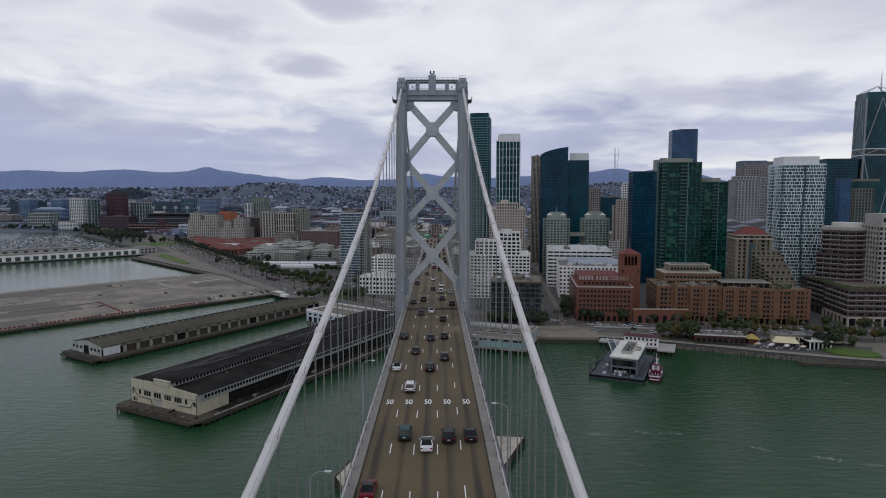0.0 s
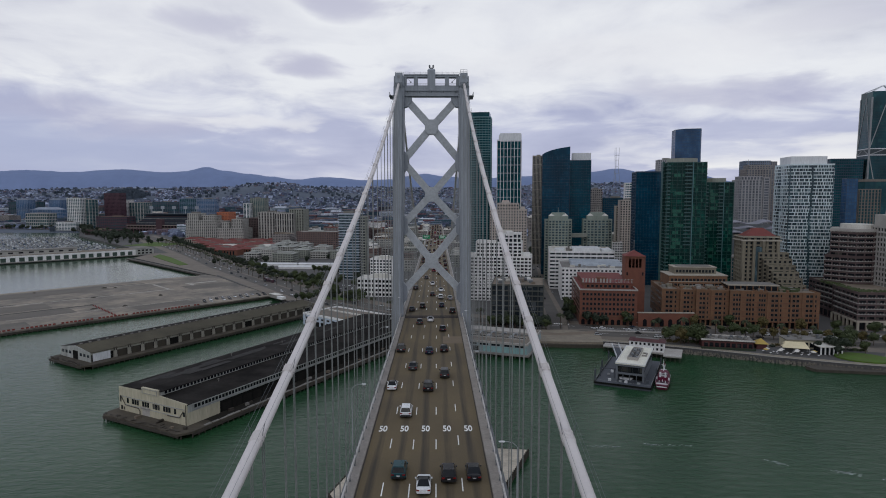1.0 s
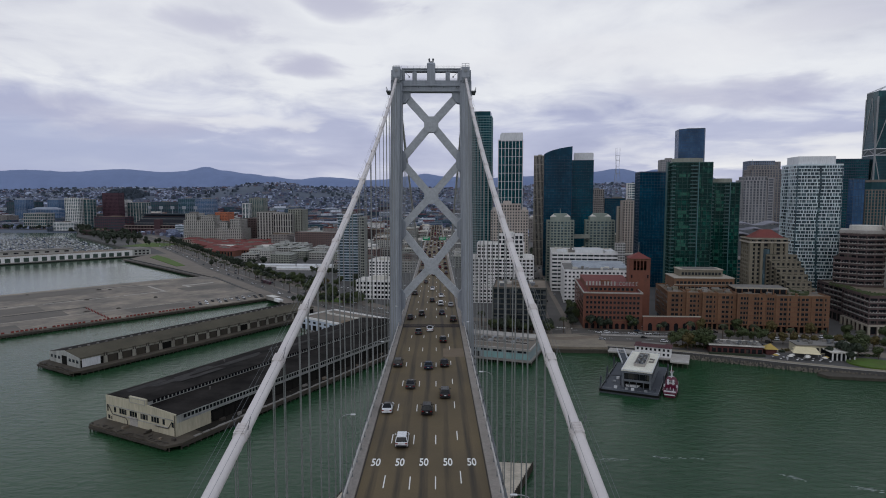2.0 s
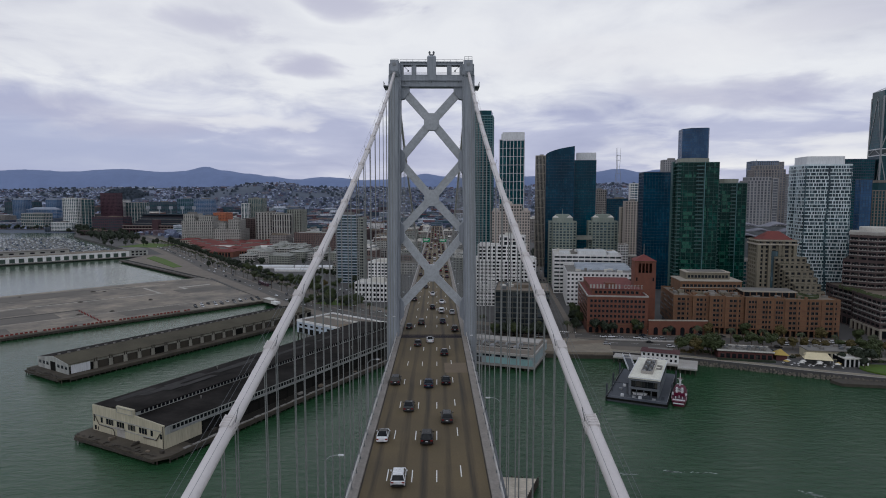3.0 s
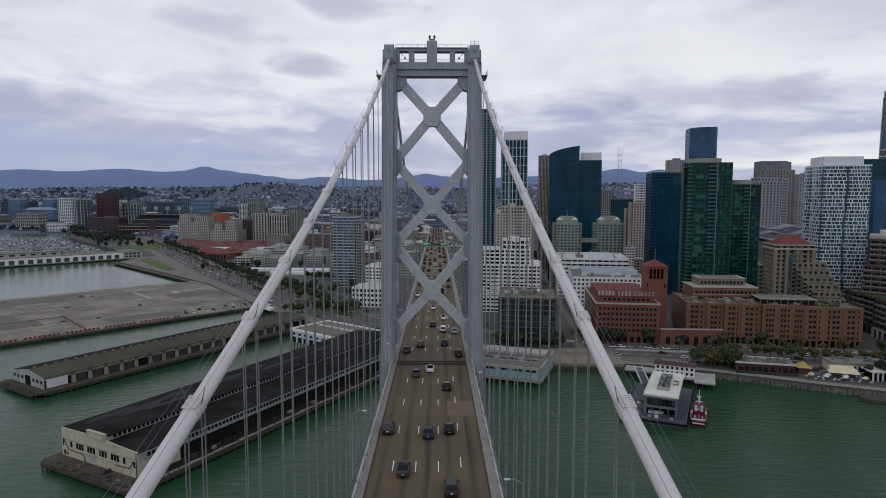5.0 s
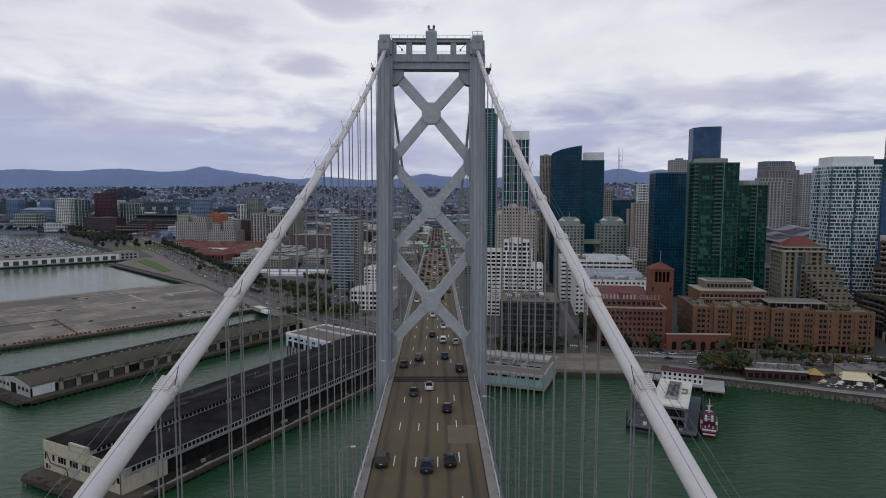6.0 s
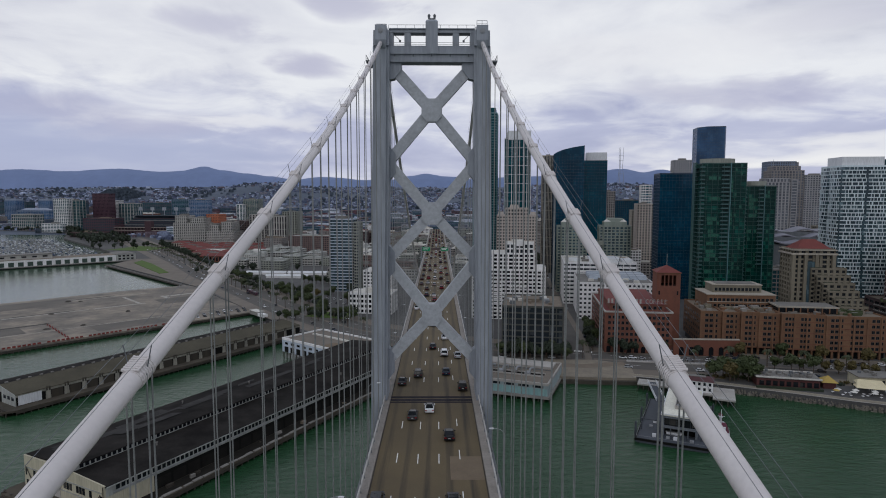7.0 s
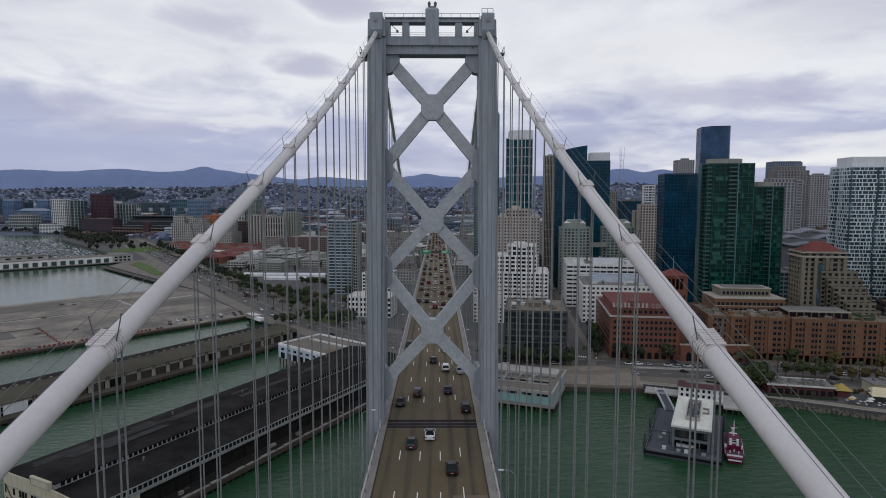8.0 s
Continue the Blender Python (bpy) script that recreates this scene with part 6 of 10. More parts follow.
block("office_tower", "dark maroon clad tower block", -950, 1600, 51, 26, 106, -9, 4.0, 4.0, G_DARK, MAROON, 2.2, 2.0, 0.3, plant=0)
block("office_tower", "white concrete office slab", -930, 1660, 22, 26, 86, -9, 4.0, 4.0, G_GREY, WHITE_WALL, 1.6, 1.0, 0.4, plant=0)
block("office_tower", "bronze office block with white piers", -899, 1640, 54, 30, 78, -9, 4.0, 9.0, G_SLATE, PALE_GREY, 0.5, 1.6, 0.6, plant=0.3)
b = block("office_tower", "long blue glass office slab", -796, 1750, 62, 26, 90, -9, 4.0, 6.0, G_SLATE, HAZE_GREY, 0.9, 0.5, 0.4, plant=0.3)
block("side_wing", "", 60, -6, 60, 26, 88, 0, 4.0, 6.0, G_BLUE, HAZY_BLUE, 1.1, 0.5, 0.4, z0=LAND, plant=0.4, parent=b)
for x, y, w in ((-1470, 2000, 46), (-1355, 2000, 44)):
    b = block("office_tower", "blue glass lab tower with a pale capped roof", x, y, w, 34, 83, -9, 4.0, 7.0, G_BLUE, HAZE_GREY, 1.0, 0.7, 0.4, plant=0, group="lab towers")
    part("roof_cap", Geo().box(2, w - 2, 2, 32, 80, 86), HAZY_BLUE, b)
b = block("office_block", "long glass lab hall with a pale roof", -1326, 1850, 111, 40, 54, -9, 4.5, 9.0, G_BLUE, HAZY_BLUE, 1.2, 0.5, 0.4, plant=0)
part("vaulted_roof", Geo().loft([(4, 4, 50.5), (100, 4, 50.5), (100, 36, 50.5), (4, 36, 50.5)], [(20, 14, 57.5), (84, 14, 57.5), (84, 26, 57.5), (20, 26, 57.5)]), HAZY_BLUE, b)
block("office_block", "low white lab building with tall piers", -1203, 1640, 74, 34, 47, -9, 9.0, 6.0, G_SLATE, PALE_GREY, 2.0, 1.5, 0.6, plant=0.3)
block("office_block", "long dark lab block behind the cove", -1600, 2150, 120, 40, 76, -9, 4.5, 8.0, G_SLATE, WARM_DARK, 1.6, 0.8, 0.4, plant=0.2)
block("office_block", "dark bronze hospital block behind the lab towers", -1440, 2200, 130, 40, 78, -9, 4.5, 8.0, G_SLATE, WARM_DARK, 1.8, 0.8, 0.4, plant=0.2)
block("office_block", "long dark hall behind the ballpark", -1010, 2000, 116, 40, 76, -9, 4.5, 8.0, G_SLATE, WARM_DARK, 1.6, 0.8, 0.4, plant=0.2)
block("apartment_tower", "sage apartment tower behind the lofts", -502, 1500, 42, 26, 92, -9, 3.2, 5.0, G_SLATE, SAGE, 1.0, 1.4, 0.5, plant=0.3)
block("apartment_tower", "narrow white and dark apartment tower", -514, 1480, 17, 24, 78, -9, 3.2, 8.0, G_SLATE, WHITE_WALL, 0.6, 2.4, 0.5, plant=0)

block("brick_block", "long dark maroon brick office range by the ballpark", -888, 1440, 88, 36, 44, -9, 4.0, 6.0, G_SLATE, MAROON, 2.2, 1.6, 0.4, roof=ROOF_BROWN, plant=0.3)
block("brick_block", "low brown brick boathouse range", -862, 1338, 84, 24, 15, -9, 4.0, 5.0, G_DARK, BRICK_DARK, 1.8, 1.4, 0.3, roof=ROOF_BROWN, plant=0.2)
block("low_building", "low white yard building by the cove", -1036, 1585, 40, 20, 24, -9, 4.0, 6.0, G_SLATE, WHITE_WALL, 1.8, 1.0, 0.3, roof=ROOF_PALE, plant=0.2)

# ballpark: tiers of dark green seating behind brick walls
bp_ = thing("ballpark", pose(-790, 1400, LAND, 0, 0, -9), "brick ballpark with dark green grandstand roofs", "stadium")
STAND = paint("dark_green_grandstand", (0.020, 0.032, 0.046), (0.014, 0.022, 0.032), 0.7)
BALL_BRICK = paint("dark_ballpark_brick", (0.070, 0.036, 0.042), (0.05, 0.028, 0.034), 0.85)
part("outer_wall", Geo().box(0, 150, 0, 4, 0, 22).box(0, 4, 4, 100, 0, 26), BALL_BRICK, bp_)
part("band", Geo().box(-0.2, 150.2, -0.2, 4.2, 13, 14).box(-0.2, 150.2, -0.2, 4.2, 20, 21), BEIGE, bp_)
for k in range(5):
    part("seating_tier", Geo().box(8, 150, 18 + k * 11, 30 + k * 11, 6, 20 + k * 5.0), STAND, bp_)
    part("tier_rail", Geo().box(8, 150, 17.6 + k * 11, 18 + k * 11, 20 + k * 5.0, 21 + k * 5.0), BEIGE_GREY if k % 2 else BALL_BRICK, bp_)
part("rear_wall", Geo().box(6, 152, 74, 96, 0, 46), STAND, bp_)
part("stand_roof", Geo().box(4, 154, 62, 98, 46, 48.0), STAND, bp_)
bo = Geo().box(0, 5.2, -0.3, 0.2, 0, 6.4).mesh("arched_opening", DARK_OPEN)
for i in range(17):
    for z in (4, 14.6):
        part("arched_opening", bo, None, bp_, m=pose(4 + i * 8.6, 0, z) @ Matrix.Diagonal((1, 1, 1 if z < 10 else 0.7, 1)))
part("corner_tower", Geo().box(84, 100, -3, 10, 0, 36), BALL_BRICK, bp_)
for i in range(5):
    x = 12 + i * 33
    part("floodlight_mast", Geo().beam((x, 90, 46), (x, 90, 66), 1.2, 1.2).box(x - 5, x + 5, 89.4, 90.6, 60, 68), STEEL, bp_)


# ---- piers and quays ----
PILE = Geo().tube([(0, 0, 0), (0, 0, 3.8)], 0.29, 6).mesh("pile", TIMBER_WET)


def shed_pier(name, label, x, y, rot, w, length, parent_label, apron=(3.0, 9.0, 4.0)):
    """Local frame: x across, y from the water end towards land."""
    p = thing(name, pose(x, y, 0, 0, 0, rot), label, "pier")
    a, f, c = apron
    rj = random.Random(int(w * 10))
    edge_ = [(-a, length), (-a, -f + 3)] + [(-a + 2 + (w + a + c - 5) * k / 14 + rj.uniform(-0.4, 0.4), -f - k / 14 + rj.uniform(-0.8, 0.6)) for k in range(15)] + [(w + c, -f + 4), (w + c, length)]
    part("pier_deck", Geo().prism(edge_, 1.7, 2.7), PIER_DECK, p)
    for k in range(26):
        x_ = rj.uniform(-a + 1, w + c - 3)
        y_ = -f + rj.uniform(-0.3, 1.2)
        part("broken_plank", Geo().box(-0.9, 0.9, -0.18, 0.18, 0, 0.25), TIMBER_WET, p, m=pose(x_, y_, 2.7 + rj.uniform(0, 0.25), 0, rj.uniform(-8, 8), rj.uniform(0, 180)))
    g = Geo()
    n = int(length / 3.2)
    for i in range(n):
        y_ = -f + 4 + i * 3.2
        g.tube([(-a + 0.3, y_, -2), (-a + 0.3, y_, 1.8)], 0.28, 6)
        part("pile", PILE, None, p, m=pose(w + c - 0.3, y_, -2))
    for i in range(int((w + a + c) / 2.4)):
        part("pile", PILE, None, p, m=pose(-a + 1 + i * 2.4, -f + 0.3, -2))
    part("far_pile", g, TIMBER_WET, p, kind="stuff")
    part("deck_beam", Geo().box(-a - 0.15, -a + 0.25, -f + 3, length, 0.9, 2.0).box(w + c - 0.25, w + c + 0.15, -f + 4, length, 0.9, 2.0).box(-a + 2, w + c - 3, -f - 1.1, -f - 0.7, 0.9, 2.0), TIMBER_WET, p)
    return p


DOOR_DARK = paint("dark_weathered_door", (0.019, 0.018, 0.016), (0.011, 0.010, 0.010), 0.9, spec=0.1)
# nearer shed pier: dark roofs either side of a raised clerestory
PA_ROT, PA_W, PA_L = -28.4, 44.8, 195.0
pa = shed_pier("shed_pier", "long cream pier shed with dark tar roofs and a clerestory strip", -144.0, 86.5, PA_ROT, PA_W, PA_L, "", (2.5, 7.0, 7.0))
e_h, l_h, r_h, m_h = 11.9, 13.3, 12.9, 14.7
face = [(0, 2.7), (PA_W, 2.7), (PA_W, e_h + 0.2), (PA_W * 0.60, r_h + 0.4), (PA_W * 0.36, r_h + 0.9), (0, l_h + 0.3)]
part("end_wall", Geo().add([(x, 0, z) for x, z in face] + [(x, 0.5, z) for x, z in face],
                           [(0, 1, 2, 3, 4, 5), (11, 10, 9, 8, 7, 6), (0, 6, 7, 1), (1, 7, 8, 2), (2, 8, 9, 3), (3, 9, 10, 4), (4, 10, 11, 5), (5, 11, 6, 0)]), CREAM, pa)
part("parapet_panel", Geo().box(PA_W * 0.36, PA_W * 0.60, -0.25, 0.7, 12.6, 15.6), CREAM, pa)
part("sign_frame", Geo().box(PA_W * 0.37, PA_W * 0.59, -0.40, -0.25, 13.0, 13.2).box(PA_W * 0.37, PA_W * 0.59, -0.40, -0.25, 15.0, 15.2).box(PA_W * 0.37, PA_W * 0.375, -0.40, -0.25, 13.2, 15.0).box(PA_W * 0.585, PA_W * 0.59, -0.40, -0.25, 13.2, 15.0), DIRTY_WHITE, pa)
wx = 5.4
for n_ in (1, 3, 3, 3, 3, 1):
    for k in range(n_):
        part("window", Geo().box(wx, wx + 1.35, -0.07, 0.06, 6.7, 9.0), G_DARK, pa)
        wx += 1.65
    wx += 2.0
part("window", Geo().box(0.7, 1.5, -0.07, 0.06, 6.6, 9.6).box(PA_W - 2.4, PA_W - 1.2, -0.07, 0.06, 6.4, 8.4), G_DARK, pa)
part("string_course", Geo().box(1.8, PA_W - 1.4, -0.22, 0.02, 9.3, 9.6).box(4.0, PA_W - 4.5, -0.2, 0.02, 5.7, 5.95), DIRTY_WHITE, pa)
part("drain_pipe", Geo().tube([(1.8, -0.25, 9.2), (4.6, -0.25, 5.7), (13.5, -0.25, 5.4), (14.5, -0.25, 4.2), (14.5, -0.25, 2.7)], 0.16, 6), TIMBER_WET, pa)
part("drain_pipe", Geo().tube([(PA_W - 2.0, -0.25, 8.8), (PA_W - 4.4, -0.25, 5.6), (PA_W - 12, -0.25, 5.4)], 0.16, 6), TIMBER_WET, pa)
part("drain_pipe", Geo().tube([(PA_W - 0.4, -0.25, 11.8), (PA_W - 0.4, -0.25, 2.7)], 0.14, 6), TIMBER_WET, pa)
part("loading_door", Geo().box(16.0, 21.0, -0.10, 0.1, 2.7, 6.3).box(15.6, 21.4, -0.9, -0.1, 6.3, 6.6), CONCRETE_PALE, pa)
part("loading_door", Geo().box(22.5, 26.5, -0.09, 0.1, 2.7, 5.6), CREAM, pa)
part("small_window", Geo().box(1.2, 2.6, -0.07, 0.06, 3.2, 5.0).box(3.2, 4.0, -0.07, 0.06, 3.2, 4.6), G_DARK, pa)
for x0, x1 in ((4, 6), (10, 12), (25, 27), (31, 33)):
    part("side_door", Geo().box(x0, x1, -0.08, 0.08, 2.7, 5.6), CREAM, pa)
# near side wall facing the bridge: upper window strip, dark sliding doors below
part("side_wall", Geo().box(PA_W - 0.4, PA_W, 0.5, PA_L, 8.2, e_h - 0.4), DIRTY_WHITE, pa)
# black backing paints the shade of the recess behind the doors
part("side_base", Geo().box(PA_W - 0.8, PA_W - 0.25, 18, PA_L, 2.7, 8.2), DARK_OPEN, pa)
part("side_base", Geo().box(PA_W - 0.4, PA_W - 0.02, 0.5, 18, 2.7, 8.2), CREAM, pa)
wmesh = Geo().box(-0.06, 0.06, 0, 1.35, 0, 1.5).mesh("window", G_DARK)
for i in range(98):
    part("window", wmesh, None, pa, m=pose(PA_W, 4 + i * 1.93, 9.5))
part("sill_rail", Geo().box(PA_W + 0.02, PA_W + 0.35, 3, PA_L, 8.9, 9.1), STEEL_LIGHT, pa)
dmesh = Geo().box(-0.08, 0.1, 0, 5.4, 0, 4.0).mesh("sliding_door", DOOR_DARK)
for i in range(26):
    part("sliding_door", dmesh, None, pa, m=pose(PA_W - 0.25, 19.5 + i * 6.4, 2.75))
part("far_side_wall", Geo().box(0, 0.4, 0.5, PA_L, 2.7, l_h), CREAM, pa)
part("roof_slope", Geo().loft([(-0.4, 0.6, l_h - 0.1), (PA_W * 0.42, 0.6, m_h - 0.4), (PA_W * 0.42, PA_L, m_h - 0.4), (-0.4, PA_L, l_h - 0.1)],
                              [(-0.4, 0.6, l_h + 0.2), (PA_W * 0.42, 0.6, m_h), (PA_W * 0.42, PA_L, m_h), (-0.4, PA_L, l_h + 0.2)]), ROOF_TAR, pa)
part("roof_slope", Geo().loft([(PA_W * 0.60, 0.2, r_h - 0.2), (PA_W + 0.5, 0.2, e_h - 0.4), (PA_W + 0.5, PA_L, e_h - 0.4), (PA_W * 0.60, PA_L, r_h - 0.2)],
                              [(PA_W * 0.60, 0.2, r_h + 0.1), (PA_W + 0.5, 0.2, e_h - 0.1), (PA_W + 0.5, PA_L, e_h - 0.1), (PA_W * 0.60, PA_L, r_h + 0.1)]), ROOF_TAR, pa)
part("monitor_roof", Geo().box(PA_W * 0.42, PA_W * 0.615, 0.9, PA_L, m_h - 0.15, m_h + 0.2), ROOF_TAR, pa)
part("monitor_wall", Geo().box(PA_W * 0.595, PA_W * 0.61, 0.9, PA_L, r_h, m_h - 0.1), DIRTY_WHITE, pa)
cmesh = Geo().box(-0.05, 0.05, 0, 1.35, 0, 1.3).mesh("clerestory_window", G_DARK)
for i in range(94):
    part("clerestory_window", cmesh, None, pa, m=pose(PA_W * 0.61 + 0.02, 3 + i * 1.98, r_h + 0.4))
DECK_BLACK = paint("black_deck_strip", (0.018, 0.017, 0.015), (0.03, 0.027, 0.022), 0.9, 0.0, 0.3, 2.0, 0.2, spec=0.1)
part("gutter", Geo().box(PA_W + 0.3, PA_W + 0.7, 0.3, PA_L, e_h - 0.5, e_h - 0.2), DIRTY_WHITE, pa)
# thin black strip laid on the deck between wall and edge kerb
part("deck_strip", Geo().box(PA_W + 0.05, PA_W + 5.2, 9, PA_L - 4, 2.7, 2.74), DECK_BLACK, pa, "dark strip of deck")
for i in range(44):
    part("edge_kerb", Geo().box(PA_W + 5.3 + 0.25 * (i % 3), PA_W + 6.6, 4 + i * 4.2, 7.2 + i * 4.2 + 0.3 * (i % 4), 2.7, 3.0), CONCRETE, pa)

ra = random.Random(8)
for i in range(5):
    y = 30 + i * 34 + ra.uniform(-2, 2)
    x = PA_W * ra.choice((0.12, 0.24, 0.34, 0.72, 0.84))
    z = l_h + (m_h - l_h) * x / (PA_W * 0.42) if x < PA_W * 0.42 else r_h - (r_h - e_h) * (x / PA_W - 0.6) / 0.4
    part("roof_vent", Geo().tube([(x, y, z - 0.2), (x, y, z + 1.0)], 0.25, 8).tube([(x, y, z + 1.0), (x, y, z + 1.3)], 0.4, 8), ROOF_GREY, pa)
ROOF_WORN = paint("worn_grey_tar_roof", (0.045, 0.042, 0.040), (0.022, 0.021, 0.021), 0.9, 0.0, 0.2, 1.0, 0.2, spec=0.2, amount=1.0)
rise = (m_h - l_h) / (PA_W * 0.42)
for i in range(16):
    x0, y0 = ra.uniform(2, PA_W * 0.36 - 3), ra.uniform(5, PA_L - 40)
    wp, lp = ra.uniform(1.5, 5.0), ra.uniform(8, 34)
    x1 = min(x0 + wp, PA_W * 0.41)
    za, zb = l_h + rise * x0 + 0.204 + 0.004 * i, l_h + rise * x1 + 0.204 + 0.004 * i
    k1, k2 = ra.uniform(-3, 3), ra.uniform(-3, 3)
    part("roof_patch", Geo().add([(x0, y0, za), (x1, y0 + k1, zb), (x1, y0 + lp + k2, zb), (x0, y0 + lp, za)], [(0, 1, 2, 3)]), ROOF_WORN, pa, "worn grey roof patch")
for i in range(26):
    side_x = ra.choice((0.2, 1.0, PA_W + 1.5, PA_W + 2.6, ra.uniform(3, PA_W - 4)))
    yy = ra.uniform(-8, -2) if 2 < side_x < PA_W else ra.uniform(-4, 150)
    part("deck_clutter", Geo().box(side_x, side_x + ra.uniform(0.5, 1.8), yy, yy + ra.uniform(0.6, 3), 2.7, 2.7 + ra.uniform(0.3, 1.2)), ra.choice((TIMBER_WET, CONCRETE, ROOF_BROWN)), pa)

BAY_WALL = paint("stained_bay_concrete", (0.33, 0.315, 0.265), (0.12, 0.112, 0.092), 0.85, 0.0, 0.3, 2.0, 0.2, True)
BAY_DOOR = paint("rusty_bay_door", (0.055, 0.046, 0.034), (0.030, 0.026, 0.021), 0.85, 0.0, 0.4, 2.5, 0.1, True)
# second shed pier: brown roof ridge, concrete side with door bays
PB_ROT, PB_W, PB_L = -32.5, 33.0, 190.0
pb = shed_pier("shed_pier", "long low pier shed with a brown roof and dark door bays", -229.5, 184.5, PB_ROT, PB_W, PB_L, "", (2.5, 6.0, 6.0))
part("roof", Geo().loft([(-0.3, 0.3, 8.2), (PB_W * 0.5, 0.3, 10.6), (PB_W * 0.5, PB_L, 10.6), (-0.3, PB_L, 8.2)], [(-0.3, 0.3, 8.5), (PB_W * 0.5, 0.3, 10.9), (PB_W * 0.5, PB_L, 10.9), (-0.3, PB_L, 8.5)]), ROOF_TAR, pb)
part("roof", Geo().loft([(PB_W * 0.5, 0.3, 10.6), (PB_W + 0.4, 0.3, 8.2), (PB_W + 0.4, PB_L, 8.2), (PB_W * 0.5, PB_L, 10.6)], [(PB_W * 0.5, 0.3, 10.9), (PB_W + 0.4, 0.3, 8.5), (PB_W + 0.4, PB_L, 8.5), (PB_W * 0.5, PB_L, 10.9)]), ROOF_PIER, pb)
g = Geo()
for i in range(34):
    g.box(PB_W * 0.5 - 0.5, PB_W * 0.5 + 0.5, 3 + i * 5.4, 4.4 + i * 5.4, 10.7, 11.5)
part("ridge_vent", g, ROOF_GREY, pb, kind="stuff")
part("end_wall", Geo().box(0, PB_W, 0, 0.5, 2.7, 8.4).add([(0, 0.0, 8.4), (PB_W, 0.0, 8.4), (PB_W * 0.5, 0.0, 10.9), (0, 0.5, 8.4), (PB_W, 0.5, 8.4), (PB_W * 0.5, 0.5, 10.9)], [(0, 1, 2), (5, 4, 3), (0, 2, 5, 3), (1, 4, 5, 2)]), DIRTY_WHITE, pb)
part("end_door", Geo().box(14, 19.5, -0.08, 0.1, 2.7, 7.8), DARK_OPEN, pb)
for i in range(8):
    if i not in (3, 4):
        part("window", Geo().box(1.5 + i * 4, 3.9 + i * 4, -0.06, 0.06, 5.2, 7.0), G_GREY, pb)
# wall behind the bays painted near-black as their inner shade
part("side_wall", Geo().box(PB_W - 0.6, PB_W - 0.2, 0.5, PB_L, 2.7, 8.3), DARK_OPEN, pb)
part("side_lintel", Geo().box(PB_W - 0.3, PB_W + 0.05, 0.5, PB_L, 7.0, 8.3), BAY_WALL, pb)
bmesh_ = Geo().box(-0.25, 0.3, 0, 2.2, 0, 5.6).box(-0.2, 0.34, -0.1, 2.3, 0, 1.6).mesh("bay_pier", BAY_WALL)
bcap = Geo().box(0.2, 0.45, 0.1, 0.8, 4.2, 6.4).box(0.2, 0.45, 1.4, 2.1, 4.2, 6.4).mesh("pier_bracket", TIMBER_WET)
bdoor = Geo().box(-0.06, 0.06, 2.6, 8.3, 0, 4.2).mesh("bay_door", BAY_DOOR)
for i in range(20):
    part("bay_pier", bmesh_, None, pb, m=pose(PB_W - 0.15, 14 + i * 8.9, 2.7))
    part("pier_bracket", bcap, None, pb, m=pose(PB_W - 0.15, 14 + i * 8.9, 2.7))
    if i % 7 != 4 and i < 19:
        part("bay_door", bdoor, None, pb, m=pose(PB_W - 0.15, 14 + i * 8.9, 2.7))
part("painted_panel", Geo().box(PB_W - 0.2, PB_W + 0.12, 1.5, 12, 2.9, 7.6), METAL_PANEL, pb, "white painted wall panel")

# bulkhead building between the two piers
bb = thing("bulkhead_building", pose(-98, 268, LAND - 1.2, 0, 0, -39), "pale blue bulkhead building with a brown roof over the water", "building")
part("wall", Geo().box(0, 62, 0, 34, 1.5, 9.5), PALE_BLUE, bb)
part("roof", Geo().box(0.8, 61.2, 0.8, 33.2, 9.5, 9.7), PAVING, bb)
g = Geo()
for a in ((0, 62, -0.1, 0.8), (0, 62, 33.2, 34.1), (-0.1, 0.8, 0.8, 33.2), (61.2, 62.1, 0.8, 33.2)):
    g.box(*a, 9.3, 10.6)
part("parapet", g, WHITE_WALL, bb)
part("roof_stain", Geo().box(34, 54, 3, 14, 9.705, 9.715), PATCH, bb, "rusty brown roof stain")
part("roof_ridge", Geo().box(6, 56, 20, 21.5, 9.7, 10.6), ROOF_WHITE, bb)
for i in range(10):
    part("opening", Geo().box(2.5 + i * 5.9, 6.3 + i * 5.9, -0.12, 0.2, 1.6, 5.2), DARK_OPEN, bb)
    part("window", Geo().box(3.0 + i * 5.9, 5.8 + i * 5.9, -0.1, 0.2, 6.6, 8.0), G_DARK, bb)
g = Geo()
for i in range(20):
    g.tube([(1 + i * 3.2, 0.4, -4), (1 + i * 3.2, 0.4, 1.6)], 0.35, 6)
part("pile", g, TIMBER_WET, bb, kind="stuff")

# wide open pier used as a parking lot
lot_rot = -46.5
ROAD_PATCH = paint("dark_lot_asphalt", (0.145, 0.128, 0.108), (0.09, 0.083, 0.075), 0.9, 0.0, 0.05, 0.8, 0.1)
lot = thing("open_pier", pose(-306, 229, 0, 0, 0, lot_rot), "wide flat asphalt pier with red barriers along its edge", "pier")
